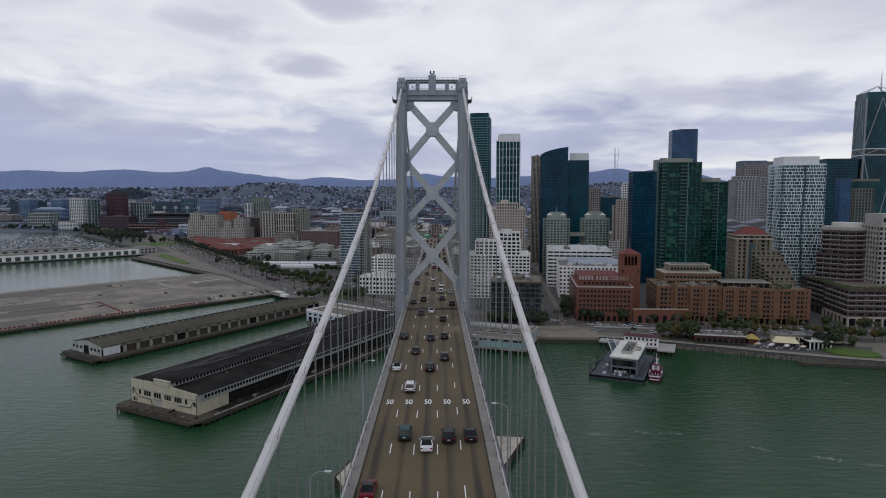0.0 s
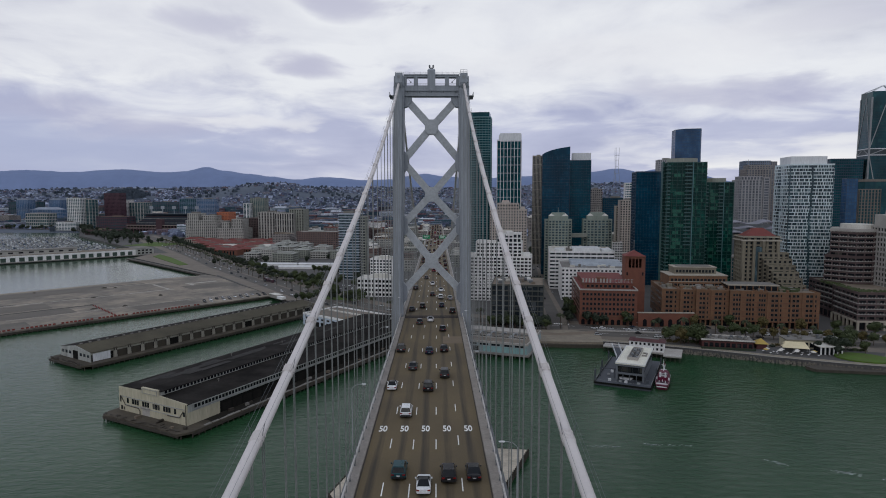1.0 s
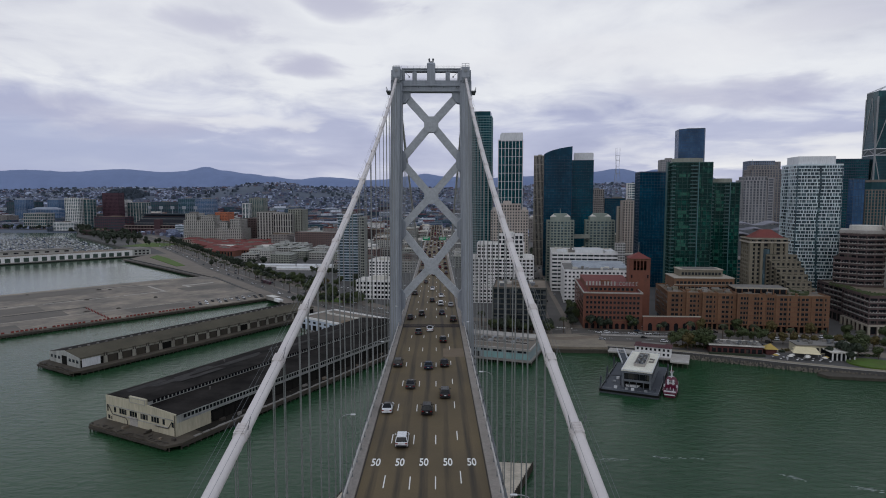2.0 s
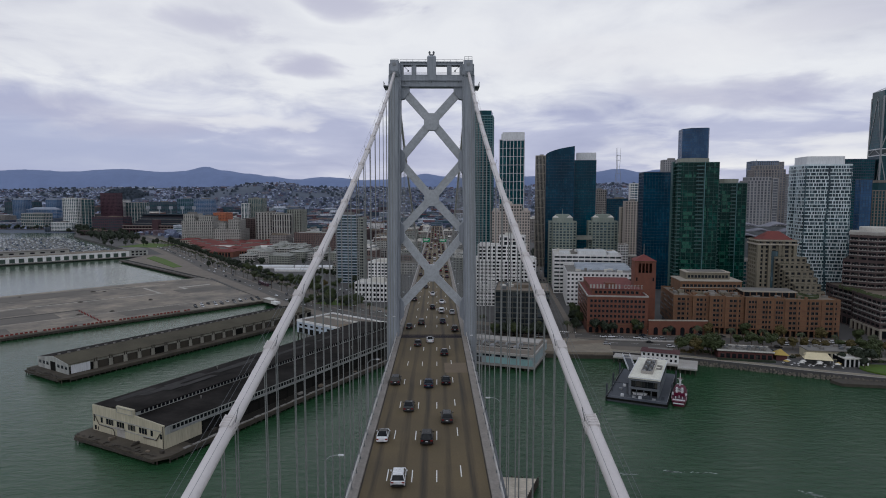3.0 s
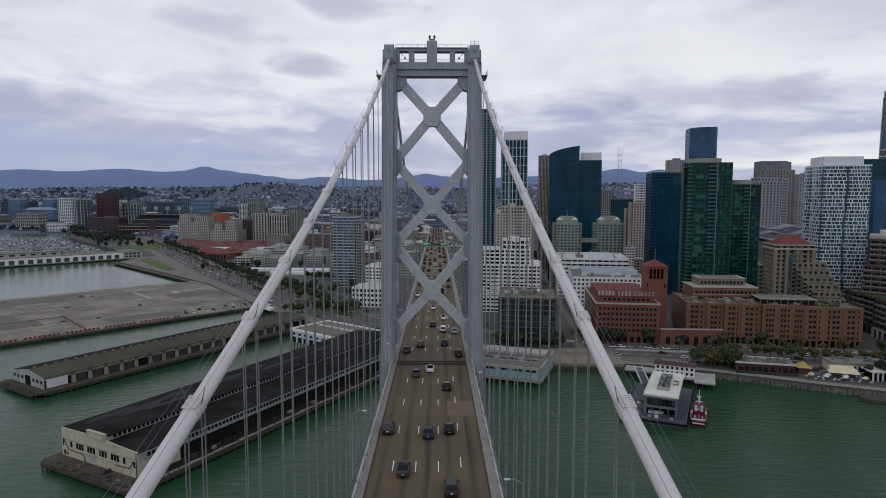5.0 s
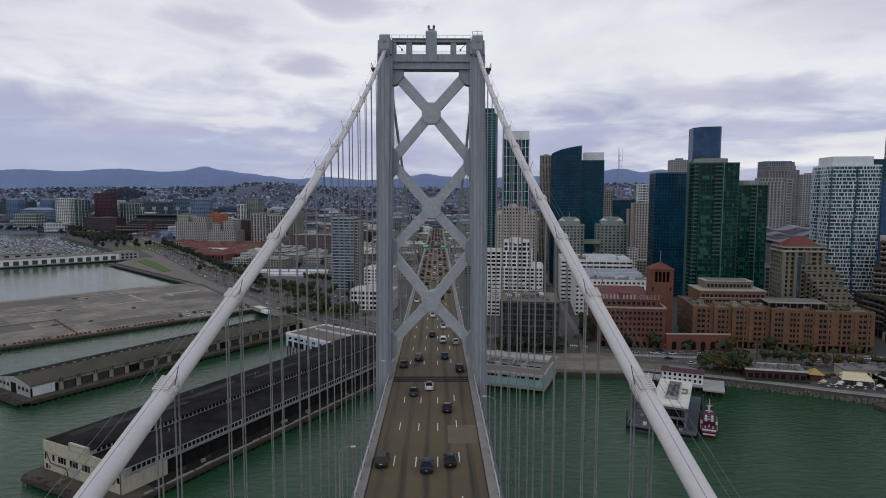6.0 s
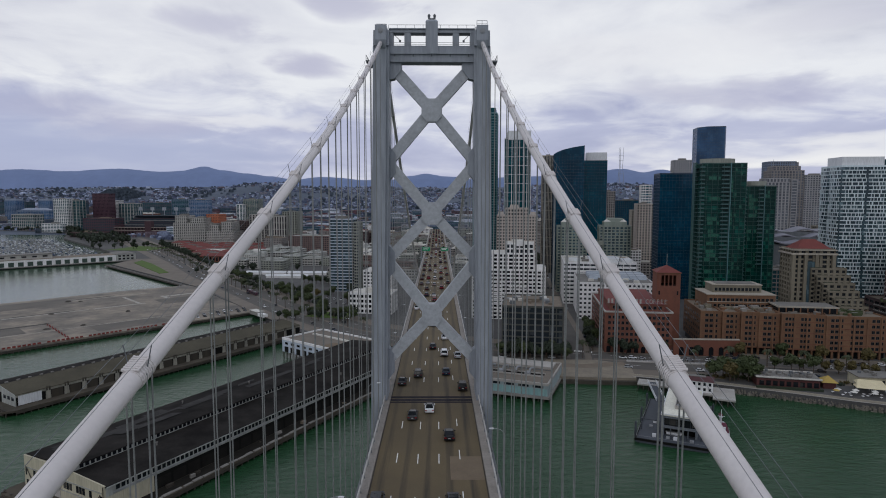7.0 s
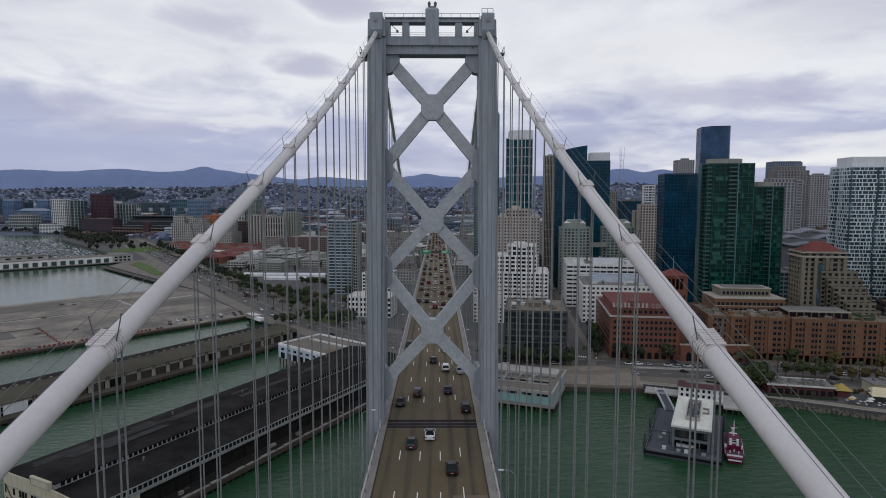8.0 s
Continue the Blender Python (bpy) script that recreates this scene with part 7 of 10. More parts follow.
# local: x towards the far side, y towards land
part("pier_deck", Geo().prism([(-10, -60), (-21, 85), (-28, 236), (-110, 262), (-224, 252), (-231, 200), (-228, 90), (-220, -60)][::-1], 1.6, 3.0), LOT, lot)
g = Geo()
for i in range(88):
    g.tube([(-9.8 - (i * 3.2) * 0.061, -58 + i * 3.2, -2), (-9.8 - (i * 3.2) * 0.061, -58 + i * 3.2, 1.9)], 0.35, 6)
part("pile", g, TIMBER_WET, lot, kind="stuff")
part("deck_beam", Geo().beam((-10, -60, 1.4), (-28, 232, 1.4), 0.6, 1.6), TIMBER_WET, lot)
bar = Geo().box(-0.35, 0.35, 0, 1.9, 0, 0.4).box(-0.2, 0.2, 0, 1.9, 0.4, 1.1).mesh("barrier", RED_BARRIER)
for i in range(74):
    if i % 9 != 8:
        part("barrier", bar, None, lot, m=pose(-13.0 - i * 2.9 * 0.061, -56 + i * 2.9, 3.0, 0, 0, 3.5))
for i in range(22):
    part("barrier", bar, None, lot, m=pose(-22.0 - i * 3.0, 88 + (i % 3) * 0.4, 3.0, 0, 0, 90))
DEBRIS = paint("dark_lot_seam", (0.055, 0.050, 0.045), (0.035, 0.032, 0.030), 0.9)
LOT_PALE = paint("pale_lot_concrete", (0.38, 0.355, 0.315), (0.24, 0.22, 0.195), 0.85, 0.0, 0.1, 2.0, 0.1)
for i, (x0, x1, y0, y1, m_) in enumerate(((-139, -136, -60, 60, LOT_PALE), (-138.5, -136, 66, 130, LOT_PALE), (-139.5, -136, 134, 178, LOT_PALE), (-142, -139.2, -60, 40, DEBRIS), (-142, -139.6, 74, 120, DEBRIS), (-95, -91, 20, 90, DEBRIS), (-204, -201, 20, 170, DEBRIS), (-200, -198, -30, 200, LOT_PALE), (-170, -150, 202, 206, LOT_PALE), (-168, -162, 206, 236, LOT_PALE), (-226, -224.5, -60, 250, LOT_PALE), (-62, -61, 20, 215, LOT_PALE), (-186, -140, 172, 175, LOT_PALE),
                                         (-215, -196, -40, 40, LOT_PALE), (-60, -36, 110, 160, ROAD_PATCH), (-215, -180, 20, 130, ROAD_PATCH), (-90, -64, 10, 70, ROAD_PATCH), (-48, -24, -40, 30, ROAD_PATCH), (-150, -120, 190, 235, ROAD_PATCH), (-130, -100, -50, 60, ROAD_PATCH))):
    part("surface_patch", Geo().box(x0, x1, y0, y1, 3.0, 3.015 + 0.002 * i), m_, lot, "worn repair strip on the lot")
rl_ = random.Random(61)
for i in range(9):
    lx, ly = rl_.uniform(-210, -60), rl_.uniform(-10, 190)
    part("rubble_mound", Geo().prism([(lx + rl_.uniform(1.2, 3.5) * math.cos(k * math.tau / 7), ly + rl_.uniform(1.2, 3.5) * math.sin(k * math.tau / 7)) for k in range(7)], 3.0, 3.5 + rl_.random(), 0.35), TIMBER_WET, lot, "dark heap of debris")
site = thing("site_office", pose(-158, 398, 3.0, 0, 0, -46.5), "small flat-roofed site hut with a white rail", "hut")
part("wall", Geo().box(0, 14, 0, 6, 0, 3.2), CONCRETE, site)
part("roof", Geo().box(-0.4, 14.4, -0.4, 6.4, 3.2, 3.5), ROOF_WHITE, site)
part("annex", Geo().box(14, 24, 0, 4, 0, 2.6), WHITE_WALL, site)
# far white shed with green doors
ws = thing("shed_pier", pose(-471, 846, 0, 0, 0, 41), "long white pier shed with dark green roller doors", "pier")
part("pier_deck", Geo().box(-420, 3, -3, 42, 1.5, 2.7), CONCRETE, ws)
part("wall", Geo().box(-420, -28, 0, 36, 2.7, 11.5), WHITE_WALL, ws)
part("head_house", Geo().box(-28, 0, -1.5, 38, 2.7, 12.6), DIRTY_WHITE, ws)
part("head_roof", Geo().loft([(-28.5, -2, 12.6), (0.5, -2, 12.6), (0.5, 38.5, 12.6), (-28.5, 38.5, 12.6)], [(-20, 4, 14.4), (-8, 4, 14.4), (-8, 32, 14.4), (-20, 32, 14.4)]), ROOF_GREY, ws)
part("roof", Geo().box(-420, -28, 0.8, 36, 11.5, 11.8), ROOF_BROWN, ws)
part("raised_hall", Geo().box(-420, -110, 12, 34, 11.5, 18), PALE_GREY, ws)
part("hall_cap", Geo().box(-420, -109, 11, 35, 18, 18.6), ROOF_GREY, ws)
gd = Geo().box(0, 6.8, -0.15, 0.2, 0, 6.0).mesh("roller_door", DOOR_GREEN)
for i in range(32):
    part("roller_door", gd, None, ws, m=pose(-40 - i * 11.4, 0, 2.9))
hw = Geo().box(0, 6.0, -0.12, 0.2, 0, 2.2).mesh("window", G_DARK)
for i in range(22):
    part("window", hw, None, ws, m=pose(-122 - i * 13, 12, 14))
for i in range(4):
    part("window", Geo().box(-25 + i * 6, -21.5 + i * 6, -1.65, -1.3, 4, 6.5), G_DARK, ws)
    part("window", Geo().box(-25 + i * 6, -21.5 + i * 6, -1.65, -1.3, 8.5, 11), G_DARK, ws)

# lawn spit and boardwalk
part("pavement", Geo().prism([(-262, 552), (-300, 640), (-400, 790), (-450, 850), (-472, 845), (-466, 768), (-345, 641)], LAND - 0.2, LAND + 0.015), PAVING, label="pale paving round the waterside lawn", kind="structure")
part("lawn", Geo().prism([(-346, 675), (-353, 664), (-412, 742), (-446, 788), (-450, 822), (-412, 774)], LAND + 0.02, LAND + 0.5), GRASS, label="bright green waterside lawn", kind="structure")
part("boardwalk", Geo().prism([(-262, 549), (-345, 637), (-468, 765), (-474, 775), (-480, 769), (-472, 760), (-349, 633), (-266, 546)][::-1], 1.4, LAND - 0.6), TIMBER_WET, label="dark timber boardwalk edge by the basin", kind="structure")

# stub pier building with teal siding beside the bridge
p24 = thing("pier_shed", pose(-2.9, 201.1, 0, 0, 0, -21), "white stub pier shed with teal siding and rooftop ducts", "building")
part("pier_deck", Geo().box(0, 66, 0, 48, 1.6, 2.7), CONCRETE, p24)
part("wall", Geo().box(1, 65, 1.5, 43, 2.7, 8.6), GREY_TEAL, p24)
part("teal_siding", Geo().box(36, 64.5, 1.3, 1.55, 2.9, 6.4), TEAL_WALL, p24)
part("dark_bay", Geo().box(3, 34, 1.3, 1.55, 2.9, 6.0), G_DARK, p24)
part("roof", Geo().box(1.5, 64.5, 2, 42.5, 8.6, 8.8), PAVING, p24)
g = Geo()
for a in ((0.8, 65.2, 1.2, 2.0), (0.8, 65.2, 42.5, 43.3), (0.8, 1.6, 2, 42.5), (64.4, 65.2, 2, 42.5)):
    g.box(*a, 8.2, 9.5)
part("parapet", g, CONCRETE_PALE, p24)
part("rear_roof", Geo().box(4, 62, 30, 41, 8.8, 10.0), CONCRETE_PALE, p24)
for i in range(8):
    part("window", Geo().box(4 + i * 7.6, 9.4 + i * 7.6, 1.2, 1.5, 6.9, 8.0), G_DARK, p24)
part("roof_trough", Geo().box(10, 60, 14.5, 19.5, 8.8, 8.86), ROOF_TAR, p24, "dark sunken strip between the roof ducts")
part("trough_kerb", Geo().box(9.6, 60.4, 14.1, 14.5, 8.8, 9.5).box(9.6, 60.4, 19.5, 19.9, 8.8, 9.5), CONCRETE_PALE, p24)
for i in range(6):
    x = 14 + i * 7.4
    part("air_unit", Geo().box(x - 1.3, x + 1.3, 15.2, 18.8, 8.8, 10.2).tube([(x, 17, 10.2), (x, 17, 10.5)], 0.9, 10), STEEL_LIGHT if i % 2 else ROOF_GREY, p24)
    part("duct", Geo().tube([(x + 0.8, 18, 9.6), (x + 0.8, 19, 11.0), (x + 1.2, 21.5, 11.2), (x + 2.2, 24, 10.6), (x + 2.2, 24.4, 8.8)], 0.55, 8), STEEL_LIGHT, p24)
part("roof_pipe", Geo().tube([(4, 26.5, 9.2), (62, 26.5, 9.2)], 0.2, 6), STEEL_DARK, p24)
for i in range(24):
    part("pile", PILE, None, p24, m=pose(0.5 + i * 2.85, 0.4, -2.1))
for i in range(1, 17):
    part("pile", PILE, None, p24, m=pose(65.6, 0.4 + i * 2.85, -2.1))


# ---- streets and quay promenades ----
def strip(name, pts, half, z, material, label, shift=0.0):
    """A ribbon of paving along a line of points."""
    g = Geo()
    P = [Vector(p) for p in pts]
    for i, p in enumerate(P):
        t = (P[min(i + 1, len(P) - 1)] - P[max(i - 1, 0)]).normalized()
        n = Vector((-t.y, t.x))
        a, b = p + n * (half + shift), p - n * (half - shift)
        g.v += [(a.x, a.y, z), (b.x, b.y, z)]
    for i in range(len(P) - 1):
        g.f.append((2 * i, 2 * i + 1, 2 * i + 3, 2 * i + 2))
    return part(name, g, material, label=label, kind="structure")


EMB = [(-700, 1290), (-480, 955), (-380, 800), (-286, 645), (-200, 520), (-120, 402), (-60, 335), (0, 290), (70, 256), (130, 241), (200, 230), (300, 204), (420, 165), (620, 100)]
ROAD_DARK = paint("street_asphalt", (0.105, 0.096, 0.086), (0.068, 0.063, 0.058), 0.85, 0.0, 0.08, 3.0, 0.1)
strip("pavement", EMB, 30, LAND + 0.03, PAVING, "pale paved waterfront promenade")
strip("road", EMB, 8, LAND + 0.06, ROAD_DARK, "waterfront carriageway", 9.5)
strip("road", EMB, 8, LAND + 0.06, ROAD_DARK, "waterfront carriageway", -9.5)
HARR = [(92, 246), (99, 285), (124, 540), (158, 813), (186, 1050)]
strip("road", HARR, 7.0, LAND + 0.075, ROAD_DARK, "straight city street leading inland")
strip("pavement", [(98, 246), (106, 290), (131, 540), (165, 813)], 2.0, LAND + 0.12, PAVING, "pale pavement beside the street", 2.0)
strip("pavement", [(84, 249), (91, 290), (116, 540), (150, 813)], 2.0, LAND + 0.12, PAVING, "pale pavement beside the street", 1.0)
strip("road", [(330, 200), (352, 330), (380, 480)], 9, LAND + 0.07, ROAD_DARK, "side street past the office podium")
for i in range(9):
    part("crossing_bar", Geo().box(0, 0.7, 0, 3.6, 0, 0.02), WHITE_LINE, label="", m=pose(91.5 + i * 1.25, 266.5 - i * 0.45, LAND + 0.1, 0, 0, -14), kind="structure")
for i in range(46):
    k = 3 + i * 0.19
    j = int(k)
    if j + 1 < len(EMB):
        a, b_ = Vector(EMB[j]), Vector(EMB[j + 1])
        p = a.lerp(b_, k - j)
        ang = math.degrees(math.atan2(b_.y - a.y, b_.x - a.x))
        n = Vector((-(b_ - a).y, (b_ - a).x)).normalized()
        for off in (10.5, -9.5):
            q = p + n * off
            part("lane_mark", Geo().box(-2.5, 2.5, -0.1, 0.1, 0, 0.012), WHITE_LINE, m=pose(q.x, q.y, LAND + 0.085, 0, 0, ang), kind="structure")
QUAY = [(112, 211), (134, 203.5), (157, 194), (171, 187.2), (184, 180.8), (196, 174.5), (207, 168.5), (219, 163), (240, 153.5), (262, 146), (330, 120), (520, 78)]
QUAY_SAND = paint("tan_promenade", (0.25, 0.22, 0.17), (0.17, 0.15, 0.12), 0.9, 0.0, 0.2, 1.5, 0.2)
strip("pavement", QUAY, 2.6, LAND + 0.10, QUAY_SAND, "weathered tan quay promenade along the water", 3.0)
strip("pavement", QUAY, 0.35, LAND + 0.16, CONCRETE_PALE, "pale stone edge of the quay promenade", 0.4)
strip("pavement", QUAY, 0.12, LAND + 0.17, CREAM, "pale yellow line along the promenade", 4.6)
# stepped rubble foot of the quay wall
g = Geo()
rs_ = random.Random(52)
for (ax, ay), (bx, by) in zip(QUAY, QUAY[1:]):
    L = math.hypot(bx - ax, by - ay)
    if bx > 340:
        break
    tx, ty = (bx - ax) / L, (by - ay) / L
    for k in range(int(L / 1.05)):
        for row in range(4):
            t = (k + rs_.random()) * 1.05
            o = -0.2 + row * 0.8 + rs_.uniform(-0.3, 0.3)
            cx, cy, r_ = ax + tx * t + ty * o, ay + ty * t - tx * o, rs_.uniform(0.45, 1.0)
            ring = [(cx + r_ * rs_.uniform(0.7, 1.1) * math.cos(a * math.tau / 6), cy + r_ * rs_.uniform(0.7, 1.1) * math.sin(a * math.tau / 6)) for a in range(6)]
            z1 = 2.3 - row * 1.05 + rs_.uniform(-0.35, 0.25)
            g.prism(ring, z1 - rs_.uniform(0.8, 1.3), z1, rs_.uniform(0.45, 0.75))
RUBBLE = paint("mottled_quay_rubble", (0.185, 0.165, 0.135), (0.075, 0.068, 0.056), 0.9, 0.0, 0.6, 2.0, 0.4, amount=1.0)
part("quay_rubble", g, RUBBLE, label="stepped brown rubble at the foot of the quay", kind="structure")
part("quay_ledge", Geo().prism([(217, 156), (219, 149.5), (240, 145.5), (264, 141), (330, 114), (330, 119), (262, 145), (224, 158.5)], -1, 1.6), STONE, label="low stone ledge at the foot of the quay", kind="structure")
part("quay_plaza", Geo().prism([(56, 216), (70, 212), (95, 209), (113, 208), (118, 236), (100, 246), (70, 248)], 2.0, LAND + 0.14), SANDSTONE, label="tan stone quay plaza by the street end", kind="structure")
part("quay_step", Geo().prism([(57, 214), (70, 210), (95, 207), (113, 206), (113, 208), (95, 209), (70, 212), (56, 216)], -1.0, 2.2), STONE, label="dark stone step at the foot of the plaza", kind="structure")
strip("sand_path", [(64, 236), (90, 232), (116, 238)], 4.0, LAND + 0.18, ROOF_BROWN, "sandy brown strip on the quay")

# ---- fireboat station on a float ----
fs = thing("float_station", pose(86.4, 128.6, 0, 0, 0, -25.5), "grey floating boat station with a two-storey glazed hall and white roof", "building")
FLOAT = paint("dark_grey_float", (0.060, 0.068, 0.082), (0.040, 0.046, 0.056), 0.6)
HALL = paint("grey_metal_siding", (0.15, 0.165, 0.18), (0.115, 0.125, 0.14), 0.5, 0.0, 0.2, 3.0, 0.05, True)
ROOF_CREAM = paint("cream_white_roof", (0.74, 0.72, 0.62), (0.56, 0.54, 0.46), 0.7, 0.0, 0.15, 1.5, 0.1)
part("float_hull", Geo().prism([(0, 0.8), (0.8, 0), (28.2, 0), (29, 0.8), (29, 57), (0, 57)], -1.0, 1.5), FLOAT, fs)
part("float_rim", Geo().box(-0.2, 29.2, -0.2, 0.4, 0.9, 1.8).box(-0.2, 0.4, 0.4, 57, 0.9, 1.8).box(28.6, 29.2, 0.4, 57, 0.9, 1.8), DARK_OPEN, fs)
HX0, HX1 = 10.0, 24.2
part("hall_wall", Geo().box(HX0, HX0 + 0.8, 9, 49, 1.5, 10.2).box(HX1 - 0.8, HX1, 9, 49, 1.5, 10.2).box(HX0 + 0.8, HX1 - 0.8, 48, 49, 1.5, 10.2), HALL, fs)
part("front_lintel", Geo().box(HX0 - 0.1, HX1 + 0.1, 8.7, 9.6, 9.3, 10.4).box(HX0 - 0.1, HX1 + 0.1, 8.7, 9.8, 4.9, 5.9), HALL, fs)
part("hall_glazing", Geo().box(HX0 + 0.8, HX1 - 0.8, 12.0, 12.2, 1.5, 4.9), DARK_OPEN, fs, "dark open boat bay")
part("upper_glazing", Geo().box(HX0 + 0.8, HX1 - 0.8, 9.4, 9.6, 5.9, 9.3), G_DARK, fs)
for i in range(1, 5):
    part("mullion", Geo().box(HX0 + i * 2.84 - 0.06, HX0 + i * 2.84 + 0.06, 9.25, 9.42, 5.9, 9.3), MULLION, fs)
for i in range(1, 4):
    part("bay_column", Geo().box(HX0 + i * 3.5 - 0.18, HX0 + i * 3.5 + 0.18, 9.2, 9.6, 1.5, 4.9), HALL, fs)
for i in range(7):
    part("side_window", Geo().box(HX1 - 0.05, HX1 + 0.06, 12 + i * 5.2, 15.2 + i * 5.2, 6.3, 8.8), G_DARK, fs)
part("roof", Geo().box(HX0 - 0.6, HX1 + 0.6, 8.2, 49.6, 10.4, 10.9), ROOF_CREAM, fs)
g = Geo()
for a in ((HX0 - 0.6, HX1 + 0.6, 8.2, 8.5), (HX0 - 0.6, HX1 + 0.6, 49.3, 49.6), (HX0 - 0.6, HX0 - 0.3, 8.5, 49.3), (HX1 + 0.3, HX1 + 0.6, 8.5, 49.3)):
    g.box(*a, 10.9, 11.2)
part("roof_rim", g, METAL_PANEL, fs)
g = Geo()
for a in ((14.4, 20.0, 17.5, 17.8), (14.4, 20.0, 41.7, 42.0), (14.4, 14.7, 17.8, 41.7), (19.7, 20.0, 17.8, 41.7)):
    g.box(*a, 10.9, 12.5)
part("plant_screen", g, CONCRETE_PALE, fs)
part("plant_floor", Geo().box(14.7, 19.7, 17.8, 41.7, 10.9, 10.95), STEEL_DARK, fs)
rfs = random.Random(3)
for i in range(16):
    ux, uy = 14.9 + (i % 2) * 2.4 + rfs.uniform(0, 0.5), 18.4 + (i // 2) * 2.9
    part("roof_unit", Geo().box(ux, ux + rfs.uniform(1.2, 1.9), uy, uy + rfs.uniform(1.4, 2.3), 10.95, 11.5 + rfs.uniform(0.2, 1.1)).tube([(ux + 0.7, uy + 0.8, 11.5), (ux + 0.7, uy + 0.8, 12.75)], 0.35, 8), (STEEL_LIGHT, STEEL_DARK, ROOF_GREY)[i % 3], fs)
part("roof_duct", Geo().box(20.8, 23.4, 34, 34.7, 11.0, 11.6).box(22.7, 23.4, 28, 34, 11.0, 11.6).box(20.8, 22.7, 28, 28.6, 11.0, 11.6), CONCRETE, fs)
for i, (x, y) in enumerate(((-0.6, 6), (-0.6, 26), (-0.6, 48), (29.6, 20), (29.6, 44))):
    part("mooring_post", Geo().tube([(x, y, -2), (x, y, 6.5)], 0.45, 10).tube([(x, y, 6.5), (x, y, 7.3)], [0.45, 0.05], 10), FLOAT, fs)
g = Geo()
for i in range(14):
    g.beam((0.3, 1 + i * 4, 1.8), (0.3, 1 + i * 4, 2.9), 0.07, 0.07)
    g.beam((28.7, 1 + i * 4, 1.8), (28.7, 1 + i * 4, 2.9), 0.07, 0.07)
for x in (0.3, 28.7):
    g.beam((x, 1, 2.9), (x, 53, 2.9), 0.07, 0.07)
    g.beam((x, 1, 2.4), (x, 53, 2.4), 0.05, 0.05)
g.beam((0.3, 0.5, 2.9), (28.7, 0.5, 2.9), 0.07, 0.07)
part("deck_rail", g, STEEL_LIGHT, fs)
part("davit_frame", Geo().beam((1.2, 12, 1.5), (1.2, 12, 6.6), 0.5, 0.5).beam((8.6, 12, 1.5), (8.6, 12, 6.6), 0.4, 0.4).beam((0.8, 12, 6.4), (9.2, 12, 6.4), 0.5, 0.5), FLOAT, fs)
for i, (x, y) in enumerate(((4, 16), (5, 22), (25.5, 8), (12, 5), (15, 4.5), (18.4, 5.5), (21.5, 4.6), (6.4, 5))):
    part("deck_box", Geo().box(x, x + 1.5, y, y + 1.2, 1.5, 2.3 + (i % 3) * 0.4), (STEEL_LIGHT, METAL_PANEL, FLOAT)[i % 3], fs)
part("rescue_boat", Geo().loft([(11.8, 10.2, 1.6), (17.4, 10.2, 1.6), (17.8, 11.8, 1.6), (11.8, 11.8, 1.6)], [(11.5, 10.0, 2.7), (18.6, 10.0, 2.7), (18.6, 11.95, 2.7), (11.5, 11.95, 2.7)]), METAL_PANEL, fs, "small white rescue boat")
# gangway up to the quay
gw = thing("gangway", pose(112.4, 175, 1.6, 0, 0, -9.4), "white truss gangway sloping to the quay", "gangway")
part("walkway", Geo().loft([(0, 0, 0), (4.2, 0, 0), (4.2, 26, 1.9), (0, 26, 1.9)], [(0, 0, 0.25), (4.2, 0, 0.25), (4.2, 26, 2.15), (0, 26, 2.15)]), FLOAT, gw, "grey metal walkway")
for x in (0.0, 4.2):
    g = Geo().beam((x, 0, 1.6), (x, 26, 3.5), 0.26, 0.26).beam((x, 0, 0.2), (x, 26, 2.1), 0.22, 0.22)
    for i in range(10):
        y = i * 2.88
        g.beam((x, y, 0.2 + y * 0.073), (x, y, 1.6 + y * 0.073), 0.12, 0.12)
        if i < 9:
            g.beam((x, y, 0.2 + y * 0.073), (x, y + 2.88, 1.6 + (y + 2.88) * 0.073), 0.1, 0.1)
    part("side_truss", g, METAL_PANEL, gw)

# red and white fireboat moored alongside
RED_HULL = paint("crimson_hull", (0.115, 0.008, 0.032), (0.08, 0.007, 0.024), 0.4, spec=0.25)
fb = thing("fireboat", pose(119.0, 118.8, 0, 0, 0, -23.5) @ Matrix.Scale(0.86, 4), "crimson fireboat with white upper works moored at the float", "boat")
L_, B_ = 33.0, 4.2
stations = [(0.0, 0.62, 2.9), (0.05, 0.86, 2.7), (0.2, 1.0, 2.4), (0.55, 1.0, 2.3), (0.85, 0.8, 2.9), (1.0, 0.2, 3.8)]
g = Geo()
for k, (t, w_, zt) in enumerate(stations):
    y, b_ = t * L_, B_ * w_
    g.v += [(-b_ * 0.8, y + (0.8 if k == 0 else 0), -0.6), (b_ * 0.8, y + (0.8 if k == 0 else 0), -0.6), (b_, y, zt), (-b_, y, zt)]
for k in range(len(stations) - 1):
    a = 4 * k
    g.f += [(a, a + 1, a + 5, a + 4), (a + 1, a + 2, a + 6, a + 5), (a + 2, a + 3, a + 7, a + 6), (a + 3, a, a + 4, a + 7)]
g.f += [(3, 2, 1, 0), (20, 21, 22, 23)]
part("hull", g, RED_HULL, fb)
part("stern_stripe", Geo().box(-2.9, 2.9, -0.12, 0.25, 1.5, 2.1).box(-3.3, 3.3, 2.4, 2.8, 2.75, 3.4), METAL_PANEL, fb, "white stern band")
part("rub_rail", Geo().box(-B_ - 0.12, -B_ + 0.2, 6, L_ * 0.58, 1.5, 1.8).box(B_ - 0.2, B_ + 0.12, 6, L_ * 0.58, 1.5, 1.8), DARK_OPEN, fb)
